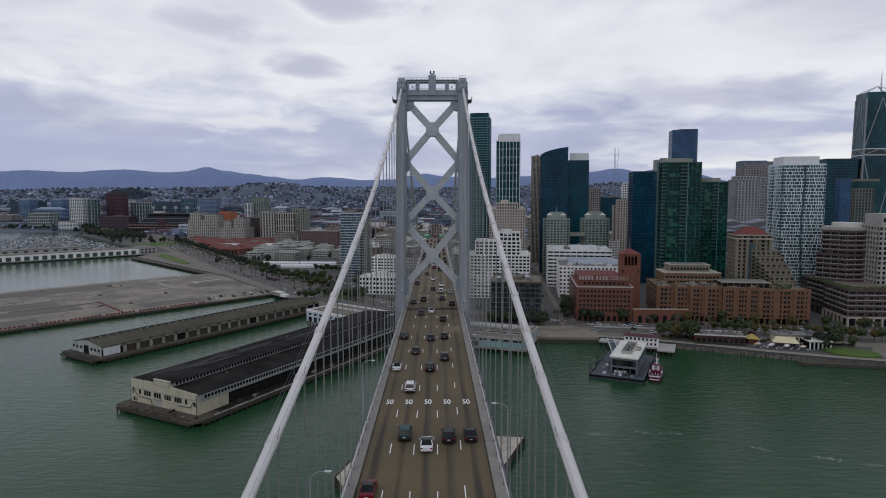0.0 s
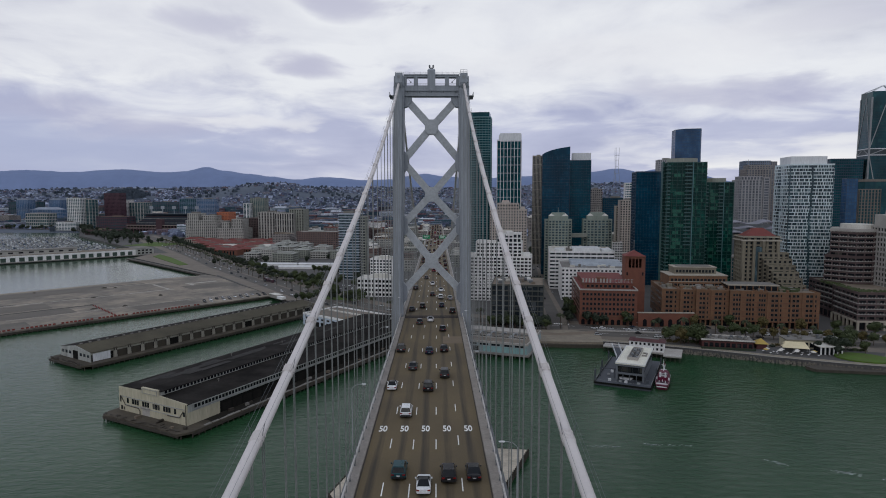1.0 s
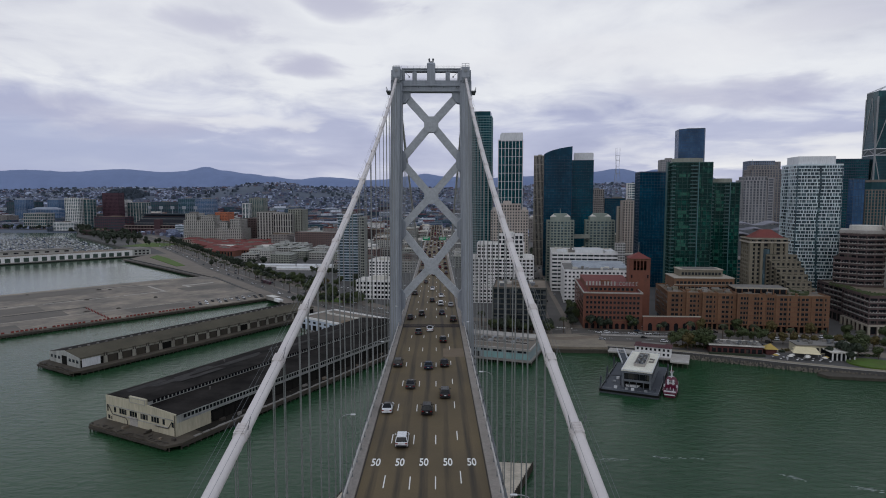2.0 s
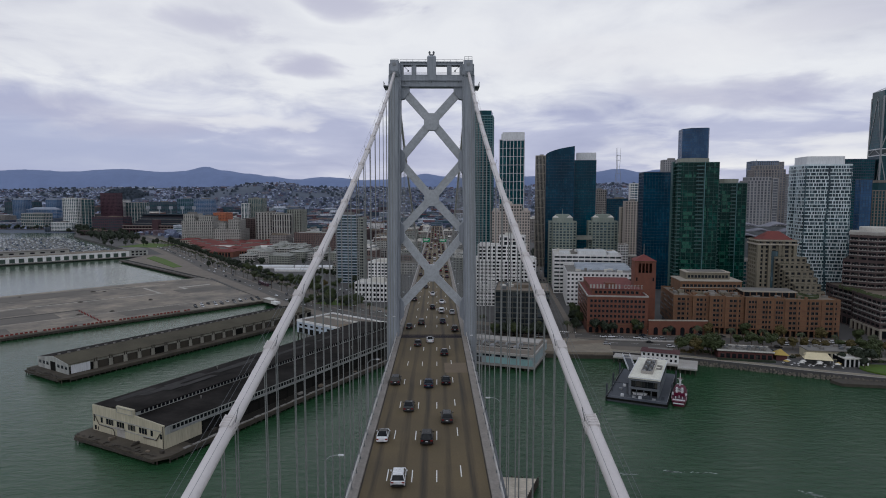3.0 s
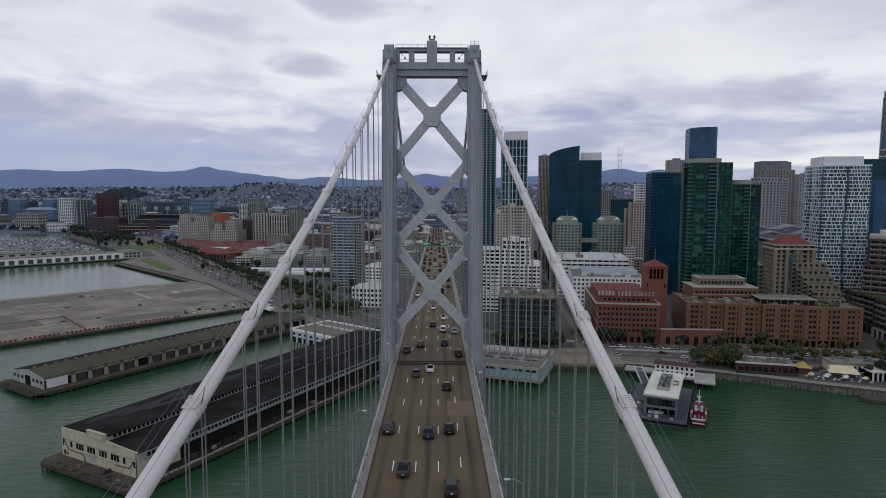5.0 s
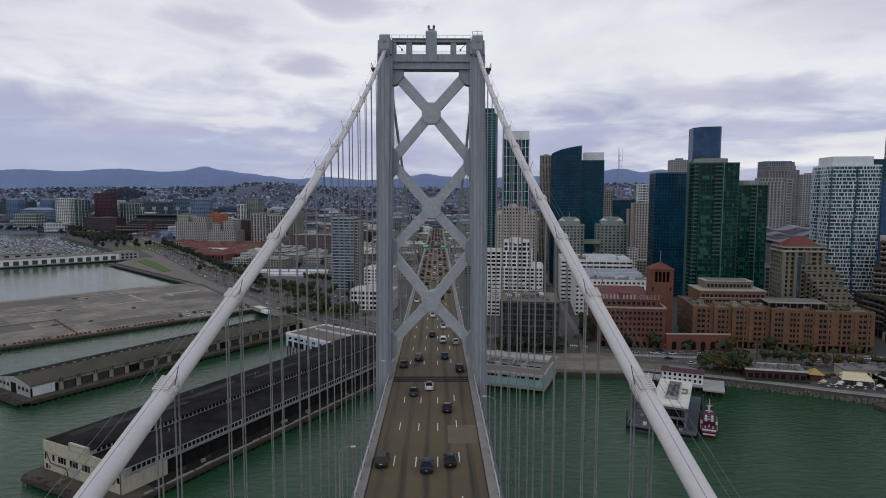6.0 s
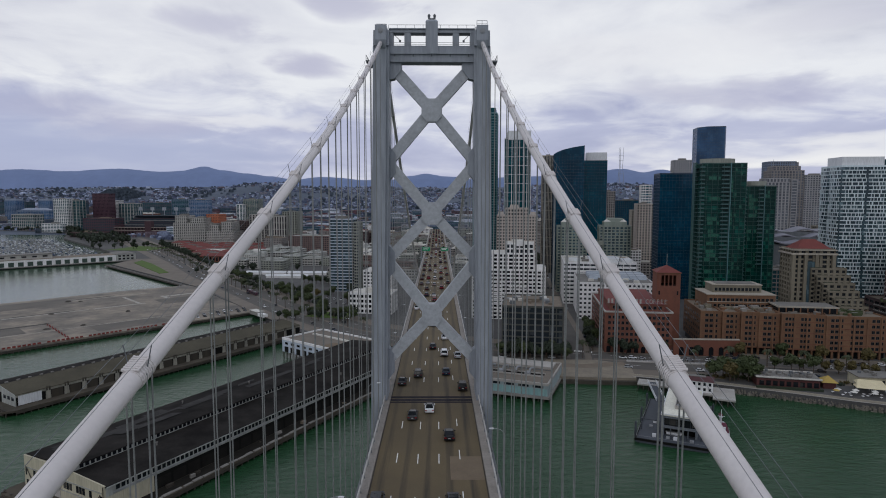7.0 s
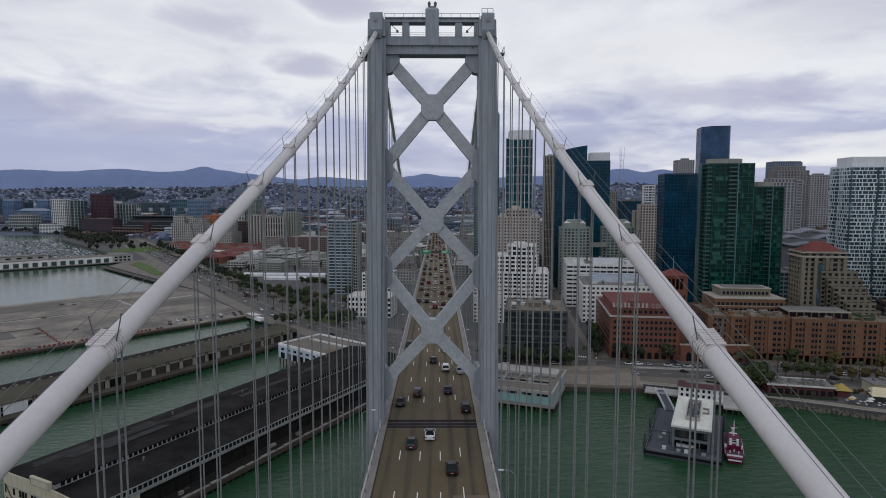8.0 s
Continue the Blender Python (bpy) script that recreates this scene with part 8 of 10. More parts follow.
part("aft_deck", Geo().box(-3.2, 3.2, 2.8, 11, 2.45, 2.6), MAROON, fb)
part("deckhouse", Geo().prism([(-3.0, 10.5), (3.0, 10.5), (3.0, 25), (1.8, 28), (-1.8, 28), (-3.0, 25)], 2.4, 4.8), RED_HULL, fb)
part("upper_house", Geo().prism([(-2.2, 13), (2.2, 13), (2.4, 20), (1.5, 22.5), (-1.5, 22.5), (-2.4, 20)], 4.8, 6.8), METAL_PANEL, fb)
part("bridge_window", Geo().prism([(-2.25, 13.0), (2.25, 13.0), (2.45, 20.05), (1.52, 22.6), (-1.52, 22.6), (-2.45, 20.05)], 5.6, 6.3), G_DARK, fb)
part("upper_roof", Geo().box(-2.4, 2.4, 12.8, 20.5, 6.8, 7.0), RED_HULL, fb)
for sx in (-1, 1):
    part("life_raft", Geo().tube([(sx * 3.4, 12.0, 3.4), (sx * 3.4, 14.2, 3.4)], 0.62, 10), METAL_PANEL, fb)
    part("funnel", Geo().box(sx * 1.5 - 0.5, sx * 1.5 + 0.5, 10.8, 12.4, 4.8, 7.6), METAL_PANEL, fb)
    part("side_rail", Geo().tube([(sx * 3.9, 3, 3.5), (sx * 4.05, 12, 3.3), (sx * 3.9, 24, 3.6)], 0.07, 5), METAL_PANEL, fb)
part("mast", Geo().tube([(0, 18, 7.0), (0, 18, 14.5)], [0.32, 0.12], 8).beam((-1.6, 18, 11), (1.6, 18, 11), 0.14, 0.14), METAL_PANEL, fb)
part("monitor_tower", Geo().tube([(0, 24.5, 4.8), (0, 24.5, 8.6)], 0.55, 8).box(-0.9, 0.9, 23.6, 25.4, 8.4, 9.2), METAL_PANEL, fb)
part("tower_top", Geo().box(-1.0, 1.0, 23.4, 25.6, 9.2, 9.7), RED_HULL, fb)
for x, y in ((0, 8.5), (-1.8, 6.5), (1.8, 6.5), (0, 25)):
    z = 9.7 if y > 20 else 2.6
    part("water_cannon", Geo().tube([(x, y, z), (x, y, z + 1.2)], 0.25, 8).tube([(x, y, z + 1.2), (x, y - 1.5, z + 1.8)], 0.16, 6), METAL_PANEL if y < 20 else RED_HULL, fb)

# firehouse on the quay, white with a dark red roof
fh = thing("firehouse", pose(124.4, 189.6, LAND, 0, 0, -24) @ Matrix.Scale(0.87, 4), "small white firehouse with a dark red tiled roof", "building")
part("wall", Geo().box(0, 24, 0, 12, 0, 6.6), WHITE_WALL, fh)
ROOF_RED = paint("dark_red_roof", (0.085, 0.032, 0.034), (0.06, 0.027, 0.029), 0.8)
part("roof", Geo().loft([(-0.7, -0.7, 6.6), (24.7, -0.7, 6.6), (24.7, 12.7, 6.6), (-0.7, 12.7, 6.6)], [(3, 4, 8.0), (21, 4, 8.0), (21, 8, 8.0), (3, 8, 8.0)]), ROOF_RED, fh)
part("roof_deck", Geo().box(4, 20, 4.3, 7.7, 8.0, 8.3), ROOF_GREY, fh)
for i in range(8):
    for z in (1.0, 4.1):
        part("window", Geo().box(1.3 + i * 2.9, 2.7 + i * 2.9, -0.08, 0.08, z, z + 1.7), G_DARK, fh)
part("dock", Geo().box(-19, 1, 3, 14, -0.9, -0.02).box(1, 24, -3, 14, -0.9, -0.02).box(24, 36, -9, 14, -0.9, -0.02), CONCRETE_PALE, fh)
for i in range(18):
    x = -18.5 + i * 3.15
    part("pile", PILE, None, fh, m=pose(x, 3.4 if x < 1 else -2.6 if x < 24 else -8.6, -4.6))
for x0, x1, y in ((-18.8, 0.8, 3.2), (24.2, 35.8, -8.8)):
    g = Geo()
    n = int((x1 - x0) / 2)
    for i in range(n + 1):
        g.beam((x0 + (x1 - x0) * i / n, y, -0.1), (x0 + (x1 - x0) * i / n, y, 1.1), 0.08, 0.08)
    for z in (0.5, 1.1):
        g.beam((x0, y, z), (x1, y, z), 0.07, 0.07)
    part("dock_rail", g, METAL_PANEL, fh)

# waterfront restaurants, pavilions and parasols
MAROON2 = paint("maroon_timber_wall", (0.10, 0.032, 0.03), (0.065, 0.025, 0.022), 0.8, 0.0, 0.4, 4.0, 0.2)
r1 = thing("restaurant", pose(172.5, 193.3, LAND, 0, 0, -14) @ Matrix.Diagonal((0.84, 1, 1, 1)), "maroon waterfront restaurant with a white flat roof", "restaurant")
part("wall", Geo().box(0, 36, 0, 13, 0, 5), MAROON2, r1)
part("roof", Geo().box(-0.8, 36.8, -0.8, 13.8, 5, 5.5), ROOF_GREY, r1)
part("roof_rim", Geo().box(-0.9, 36.9, -0.9, -0.5, 5.3, 6.0).box(-0.9, 36.9, 13.5, 13.9, 5.3, 6.0), ROOF_WHITE, r1)
for i in range(9):
    part("window", Geo().box(1.5 + i * 3.9, 4.2 + i * 3.9, -0.08, 0.08, 1.0, 3.6), G_DARK, r1)
rr = random.Random(5)
for i in range(34):
    x, y = 3 + rr.random() * 30, 2 + rr.random() * 8
    part("roof_unit", Geo().box(x, x + rr.uniform(0.8, 2.2), y, y + rr.uniform(0.8, 2), 5.5, 5.5 + rr.uniform(0.6, 1.6)), ROOF_GREY if i % 3 else STEEL_DARK, r1)
part("hedge", Geo().box(-1, 37, -3.2, -1.6, 0, 1.2), LEAF_DARK, r1)
YELLOW = paint("yellow_canvas", (0.42, 0.30, 0.08), (0.34, 0.24, 0.07), 0.8)
CANVAS = paint("pale_yellow_canvas", (0.66, 0.58, 0.38), (0.55, 0.48, 0.31), 0.8)
kiosk = thing("kiosk", pose(205.5, 189, LAND, 0, 0, -14), "small kiosk with a yellow peaked canvas roof", "kiosk")
part("wall", Geo().box(0, 6, 0, 6, 0, 3.4), MAROON2, kiosk)
part("canvas_roof", Geo().loft([(-1, -1, 3.4), (7, -1, 3.4), (7, 7, 3.4), (-1, 7, 3.4)], [(2.9, 2.9, 6.4), (3.1, 2.9, 6.4), (3.1, 3.1, 6.4), (2.9, 3.1, 6.4)]), YELLOW, kiosk)
r2 = thing("restaurant", pose(226, 191, LAND, 0, 0, -8), "low white restaurant with grey roof plant", "restaurant")
part("wall", Geo().box(0, 34, 0, 12, 0, 5.2), CREAM, r2)
part("roof", Geo().box(-0.6, 34.6, -0.6, 12.6, 5.2, 5.7), ROOF_GREY, r2)
for i in range(14):
    x, y = 2 + rr.random() * 29, 2 + rr.random() * 8
    part("roof_unit", Geo().box(x, x + rr.uniform(1, 2.6), y, y + rr.uniform(1, 2), 5.7, 5.7 + rr.uniform(0.6, 1.8)), STEEL_DARK if i % 2 else ROOF_GREY, r2)
for i in range(8):
    part("window", Geo().box(1.5 + i * 4.1, 4.3 + i * 4.1, -0.08, 0.08, 0.8, 3.8), G_DARK, r2)
pv = thing("pavilion", pose(237, 174, LAND, 0, 0, -4), "white glazed pavilion with square columns", "pavilion")
part("roof", Geo().box(-0.6, 13.6, -0.6, 9.6, 4.6, 5.3), ROOF_WHITE, pv)
part("glazing", Geo().box(0.4, 12.6, 0.4, 8.6, 0, 4.6), G_DARK, pv)
for i in range(6):
    part("column", Geo().box(i * 2.5, i * 2.5 + 0.6, -0.2, 0.5, 0, 4.6), WHITE_WALL, pv)
for i, (x, y, w_) in enumerate(((217, 180, 11), (222, 187, 9))):
    tn = thing("canopy_tent", pose(x, y, LAND, 0, 0, -20), "pale yellow open-sided canopy tent over tables", "tent", "terrace tents")
    part("canopy", Geo().loft([(0, 0, 3.2), (w_ + 4, 0, 3.2), (w_ + 4, 7, 3.2), (0, 7, 3.2)], [(1, 3.3, 4.8), (w_ + 3, 3.3, 4.8), (w_ + 3, 3.7, 4.8), (1, 3.7, 4.8)]), CANVAS, tn)
    for px in (0.2, w_ / 2 + 2, w_ + 3.8):
        for py in (0.2, 6.8):
            part("pole", Geo().beam((px, py, 0), (px, py, 3.2), 0.12, 0.12), METAL_PANEL, tn)
um_c = Geo().loft([(1.7 * math.cos(k * math.tau / 8), 1.7 * math.sin(k * math.tau / 8), 2.3) for k in range(8)], [(0.05 * math.cos(k * math.tau / 8), 0.05 * math.sin(k * math.tau / 8), 3.1) for k in range(8)]).mesh("canopy", ROOF_WHITE)
um_y = Geo().loft([(1.7 * math.cos(k * math.tau / 8), 1.7 * math.sin(k * math.tau / 8), 2.3) for k in range(8)], [(0.05 * math.cos(k * math.tau / 8), 0.05 * math.sin(k * math.tau / 8), 3.1) for k in range(8)]).mesh("canopy", YELLOW)
um_p = Geo().tube([(0, 0, 0), (0, 0, 2.9)], 0.05, 6).mesh("pole", STEEL_DARK)
tb = Geo().tube([(0, 0, 0.7), (0, 0, 0.76)], 0.7, 10).tube([(0, 0, 0), (0, 0, 0.7)], 0.06, 6).mesh("table", WHITE_WALL)
for i in range(22):
    x = 205 + (i % 11) * 2.8 + rr.uniform(-0.8, 0.8)
    y = 178 - (i % 11) * 0.8 + (i // 11) * 3.6 + rr.uniform(-0.8, 0.8)
    if i % 3 == 0:
        u_ = thing("parasol", pose(x, y, LAND + 0.1), "white square canvas terrace parasol" if i % 7 else "yellow square canvas terrace parasol", "parasol", "terrace parasols")
        part("canopy", um_c if i % 7 else um_y, None, u_)
        part("pole", um_p, None, u_)
    else:
        tagged(part("cafe_table", tb, None, m=pose(x, y, LAND + 0.1)), "round white cafe table on the terrace", "table", "terrace tables")
part("lawn", Geo().prism([(257 + 14.5 * math.cos(k * math.tau / 20), 164.5 + 11.5 * math.sin(k * math.tau / 20) - 3.0 * math.cos(k * math.tau / 20)) for k in range(20)], LAND + 0.05, LAND + 0.9), GRASS, label="rounded bright green park lawn", kind="structure")
part("pavement", Geo().prism([(268, 148), (330, 124), (340, 190), (290, 190), (272, 168)], LAND + 0.02, LAND + 0.16), PAVING, label="pale park path", kind="structure")

# white marquee roofs, low sheds and landmarks inland
def long_roof(x, y, w_, d_, h_, rot, label, roof):
    t_ = thing("shed", pose(x, y, LAND, 0, 0, rot), label, "shed")
    part("wall", Geo().box(0.5, w_ - 0.5, 0.5, d_ - 0.5, 0, h_), WHITE_WALL, t_)
    part("roof", Geo().loft([(0, 0, h_), (w_, 0, h_), (w_, d_, h_), (0, d_, h_)], [(0, d_ / 2 - 0.2, h_ + 2.0), (w_, d_ / 2 - 0.2, h_ + 2.0), (w_, d_ / 2 + 0.2, h_ + 2.0), (0, d_ / 2 + 0.2, h_ + 2.0)]), roof, t_)
    FOOT.append((x + w_ / 2, y + d_ / 2, w_ / 2))


long_roof(-240, 655, 52, 7, 2.6, -4, "long white marquee shed by the avenue", METAL_PANEL)
long_roof(-186, 650, 56, 7, 2.8, -4, "long white marquee shed by the avenue", METAL_PANEL)
long_roof(-206, 622, 52, 6, 2.6, -4, "long white low shed with a pale roof", METAL_PANEL)
long_roof(-400, 905, 60, 26, 8, -9, "white roofed market shed", ROOF_WHITE)
long_roof(-345, 910, 60, 26, 8, -9, "white roofed market shed", ROOF_WHITE)


def low_cluster(n, x0, x1, y0, y1, hs, roof, wall, label, seed, size=(14, 30)):
    r_ = random.Random(seed)
    made = 0
    tries = 0
    while made < n and tries < n * 30:
        tries += 1
        x, y = r_.uniform(x0, x1), r_.uniform(y0, y1)
        w_, d_ = r_.uniform(*size), r_.uniform(*size)
        cx, cy, rad = x + w_ / 2, y + d_ / 2, max(w_, d_) * 0.5
        if any(math.hypot(cx - a, cy - b2) < (rad + c) * 0.78 for a, b2, c in FOOT) or near_road(cx, cy, rad * 0.8):
            continue
        h_ = r_.uniform(*hs)
        block("low_building", label, x, y, w_, d_, LAND + h_, -9 + r_.choice((0, 0, 3, -4)), 3.2, r_.uniform(3.0, 4.2), r_.choice((G_GREY, G_DARK)), r_.choice(wall), r_.uniform(1.3, 1.9), r_.uniform(0.9, 1.6), 0.3,
              roof=r_.choice(roof), plant=r_.choice((0.2, 0.3, 0.4)), parapet=r_.choice((0.5, 0.9)) if y < 760 else 0)
        made += 1


def seg_dist(p, a, b_):
    ab = b_ - a
    k = max(0.0, min(1.0, (p - a).dot(ab) / ab.length_squared))
    return (p - a - ab * k).length


def near_road(x, y, r_):
    p = Vector((x, y))
    for line, half in ((EMB, 33), (HARR, 11), ([(0, 0), (0, 800)], 14)):
        for a, b_ in zip(line, line[1:]):
            if seg_dist(p, Vector(a), Vector(b_)) < half + r_:
                return True
    for a, b_ in zip(COAST, COAST[1:]):
        if seg_dist(p, Vector(a), Vector(b_)) < r_ + 8:
            return True
    # seaward of the quay
    for (ax, ay), (bx, by) in zip(COAST, COAST[1:]):
        if ax <= x <= bx and y < ay + (by - ay) * (x - ax) / (bx - ax):
            return True
    return False


# rows of low red-roofed lofts behind the avenue trees
r_red = random.Random(14)
for row in range(8):
    y_ = 812 + row * 32
    x_ = -352 - (y_ - 812) * 0.66 + r_red.uniform(-4, 4)
    while x_ < -300:
        w_, h_ = r_red.uniform(26, 44), r_red.uniform(6.5, 10.5)
        if x_ + w_ > -286:
            break
        t_ = thing("loft_house", pose(x_, y_ + (x_ + 400) * -0.15, LAND, 0, 0, -9), "low brick loft with a broad red tiled roof", "building", "red-roofed lofts")
        part("wall", Geo().box(0, w_, 0, 25, 0, h_), r_red.choice((BRICK, BEIGE, BRICK)), t_)
        part("roof", Geo().loft([(-0.8, -0.8, h_), (w_ + 0.8, -0.8, h_), (w_ + 0.8, 25.8, h_), (-0.8, 25.8, h_)], [(7, 9, h_ + 3.2), (w_ - 7, 9, h_ + 3.2), (w_ - 7, 16, h_ + 3.2), (7, 16, h_ + 3.2)]), TILE_RED, t_)
        part("skylight", Geo().box(w_ * 0.3, w_ * 0.62, 10.5, 14.5, h_ + 3.0, h_ + 4.3), ROOF_GREY, t_)
        for k in range(int(w_ / 5)):
            part("window", Geo().box(1.5 + k * 5, 4.3 + k * 5, -0.08, 0.1, 1.2, h_ - 1.6), G_DARK, t_)
        FOOT.append((x_ + w_ / 2, y_ + 12, 22))
        x_ += w_ + 5


low_cluster(20, -290, -130, 690, 900, (9, 17), (ROOF_PALE,), (SAGE, PALE_GREY), "low grey green apartment building with a stepped gravel roof", 3, (18, 34))
low_cluster(60, -130, 30, 570, 1350, (9, 26), (ROOF_WHITE, ROOF_GREY, ROOF_BROWN), (WHITE_WALL, PALE_GREY, SAGE, BRICK_ROSE, BEIGE_GREY), "mid-rise city block with rows of windows", 6, (18, 36))
low_cluster(50, -560, -130, 900, 1500, (9, 26), (ROOF_WHITE, ROOF_GREY, ROOF_BROWN, TILE_RED), (WHITE_WALL, PALE_GREY, SAGE, BRICK_ROSE, BEIGE_GREY, BRICK_DARK), "mid-rise city block with rows of windows", 7, (20, 44))
low_cluster(40, 30, 420, 420, 1400, (12, 48), (ROOF_WHITE, ROOF_GREY, ROOF_BROWN), (WHITE_WALL, BEIGE, SAGE, BEIGE_GREY, BEIGE_GREY), "mid-rise city block with punched windows", 8, (20, 38))
low_cluster(26, 420, 900, 480, 1400, (20, 70), (ROOF_GREY, ROOF_BROWN), (BEIGE, SAGE, BEIGE_GREY, BEIGE_GREY), "mid-rise downtown block with punched windows", 9, (24, 42))
low_cluster(14, -1500, -600, 1530, 1950, (10, 40), (ROOF_WHITE, ROOF_GREY), (WHITE_WALL, BEIGE, BRICK, BEIGE_GREY, BRICK_DARK), "low lab and warehouse block across the cove", 10, (30, 70))

# far streets of houses, too many to count, on flats and hillsides
def scatter_houses(name, label, material, n, seed, ylim, xf=0.80):
    r_ = random.Random(seed)
    g_ = Geo()
    for _ in range(n):
        y = ylim[0] + (ylim[1] - ylim[0]) * r_.random() ** 0.8
        x = r_.uniform(-xf, xf) * (y + 200)
        if y < 1950 and near_road(x, y, 12):
            continue
        z = hill_height(x, y) if y > 1480 else LAND
        if math.exp(-((x + 1541) / 98) ** 4 - ((y - 2920) / 110) ** 2) > 0.55:
            continue
        if noise.noise(Vector((x * 0.003, y * 0.003, seed))) < -0.25:
            continue
        w_, d_, h_ = r_.uniform(5, 11), r_.uniform(5, 11), r_.uniform(4, 8.5)
        if r_.random() < 0.05:
            w_, d_, h_ = w_ * 3.0, d_ * 2.0, h_ * 1.6
        a = radians(r_.choice((-9, -9, -9, 36)))
        c_, s_ = math.cos(a), math.sin(a)
        q = [(x + u * c_ - v * s_, y + u * s_ + v * c_) for u, v in ((-w_ / 2, -d_ / 2), (w_ / 2, -d_ / 2), (w_ / 2, d_ / 2), (-w_ / 2, d_ / 2))]
        if r_.random() < 0.5:
            g_.prism(q, z - 6, z + h_)
        else:
            g_.prism(q, z - 6, z + h_ * 0.75)
            g_.prism(q, z + h_ * 0.75, z + h_, 0.35)
    ob = part(name, g_, material, label=label, kind="stuff")
    tagged(ob, category="houses")


def island(name, ramp):
    m, ns, ls, b = shade(name, 0.85, 0.0, 0.3)
    geo = ns.new("ShaderNodeNewGeometry")
    rp = ns.new("ShaderNodeValToRGB")
    rp.color_ramp.interpolation = "CONSTANT"
    el = rp.color_ramp.elements
    while len(el) < len(ramp):
        el.new(0.5)
    for i, (e, c) in enumerate(zip(el, ramp)):
        e.position, e.color = i / len(ramp), (*c, 1)
    ls.new(geo.outputs["Random Per Island"], rp.inputs[0])
    nz = node(ns, "ShaderNodeTexNoise", Scale=0.25, Detail=3.0)
    ls.new(geo.outputs["Position"], nz.inputs["Vector"])
    c = mixc(ns, ls, 1.0, rp.outputs[0], span(ns, ls, nz.outputs[0], 0.3, 0.7, 0.6, 1.3), "MULTIPLY")
    ls.new(c, b.inputs["Base Color"])
    return m


def mid_blocks(name, label, n, seed, ylim, xlim, hs):
    """Wide flat-roofed works, lofts and car parks with ribbon windows, past counting."""
    r_ = random.Random(seed)
    walls, ribbons, units = Geo(), Geo(), Geo()
    for _ in range(n):
        y = r_.uniform(*ylim)
        x = r_.uniform(*xlim) * (y + 150)
        w_, d_, h_ = r_.uniform(24, 85), r_.uniform(20, 44), r_.uniform(*hs)
        if near_road(x, y, 34) or any(math.hypot(x - a_, y - b_) < c_ * 0.8 + 16 for a_, b_, c_ in FOOT):
            continue
        z = hill_height(x, y) if y > 1480 else LAND
        c_, s_ = math.cos(radians(-9)), math.sin(radians(-9))

        def rect(u0, u1, v0, v1):
            return [(x + u * c_ - v * s_, y + u * s_ + v * c_) for u, v in ((u0, v0), (u1, v0), (u1, v1), (u0, v1))]
        walls.prism(rect(0, w_, 0, d_), z - 8, z + h_)
        if r_.random() < 0.4:
            walls.prism(rect(w_ * 0.2, w_ * 0.7, d_ * 0.2, d_ * 0.9), z + h_ - 1, z + h_ + r_.uniform(3, 7))
        k = 1.6
        while k < h_ - 2:
            ribbons.prism(rect(0.8, w_ - 0.8, -0.25, 0.1), z + k, z + k + 1.7)
            k += r_.choice((3.6, 4.2))
        for _u in range(r_.randint(1, 4)):
            u, v = r_.uniform(1, w_ - 7), r_.uniform(1, d_ - 6)
            units.prism(rect(u, u + r_.uniform(2, 6), v, v + r_.uniform(2, 5)), z + h_ - 0.5, z + h_ + r_.uniform(1, 2.5))
    ob = part(name, walls, MIDTOWN, label=label, kind="stuff")
    tagged(ob, category="buildings")
    part("ribbon_window", ribbons, G_SLATE, ob, kind="stuff")
    part("roof_unit", units, ROOF_GREY, ob, kind="stuff")


# wall colours carry extra blue that stands for haze in the middle distance
MIDTOWN = island("hazed_mid_city_cladding", [(0.125, 0.060, 0.070), (0.403, 0.430, 0.497), (0.082, 0.090, 0.130), (0.192, 0.200, 0.238), (0.058, 0.065, 0.097), (0.288, 0.290, 0.313), (0.154, 0.100, 0.092), (0.096, 0.125, 0.173), (0.499, 0.530, 0.594), (0.086, 0.050, 0.065)])
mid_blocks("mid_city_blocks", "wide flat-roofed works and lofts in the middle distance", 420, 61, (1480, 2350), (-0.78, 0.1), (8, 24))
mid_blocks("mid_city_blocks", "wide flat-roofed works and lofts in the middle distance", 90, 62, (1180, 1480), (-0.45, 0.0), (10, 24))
# house colours blued throughout, the haze being part of the paint
TOWN = island("hazed_house_paint", [(0.240, 0.285, 0.400), (0.130, 0.150, 0.221), (0.422, 0.480, 0.626), (0.082, 0.100, 0.157), (0.197, 0.195, 0.232), (0.072, 0.088, 0.140), (0.298, 0.345, 0.464), (0.139, 0.105, 0.124), (0.163, 0.195, 0.286), (0.086, 0.100, 0.162)])
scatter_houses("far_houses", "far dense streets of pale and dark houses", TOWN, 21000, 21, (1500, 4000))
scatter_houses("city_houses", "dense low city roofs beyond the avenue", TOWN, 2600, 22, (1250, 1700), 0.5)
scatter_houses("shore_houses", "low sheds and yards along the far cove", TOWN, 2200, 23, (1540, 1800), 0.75)


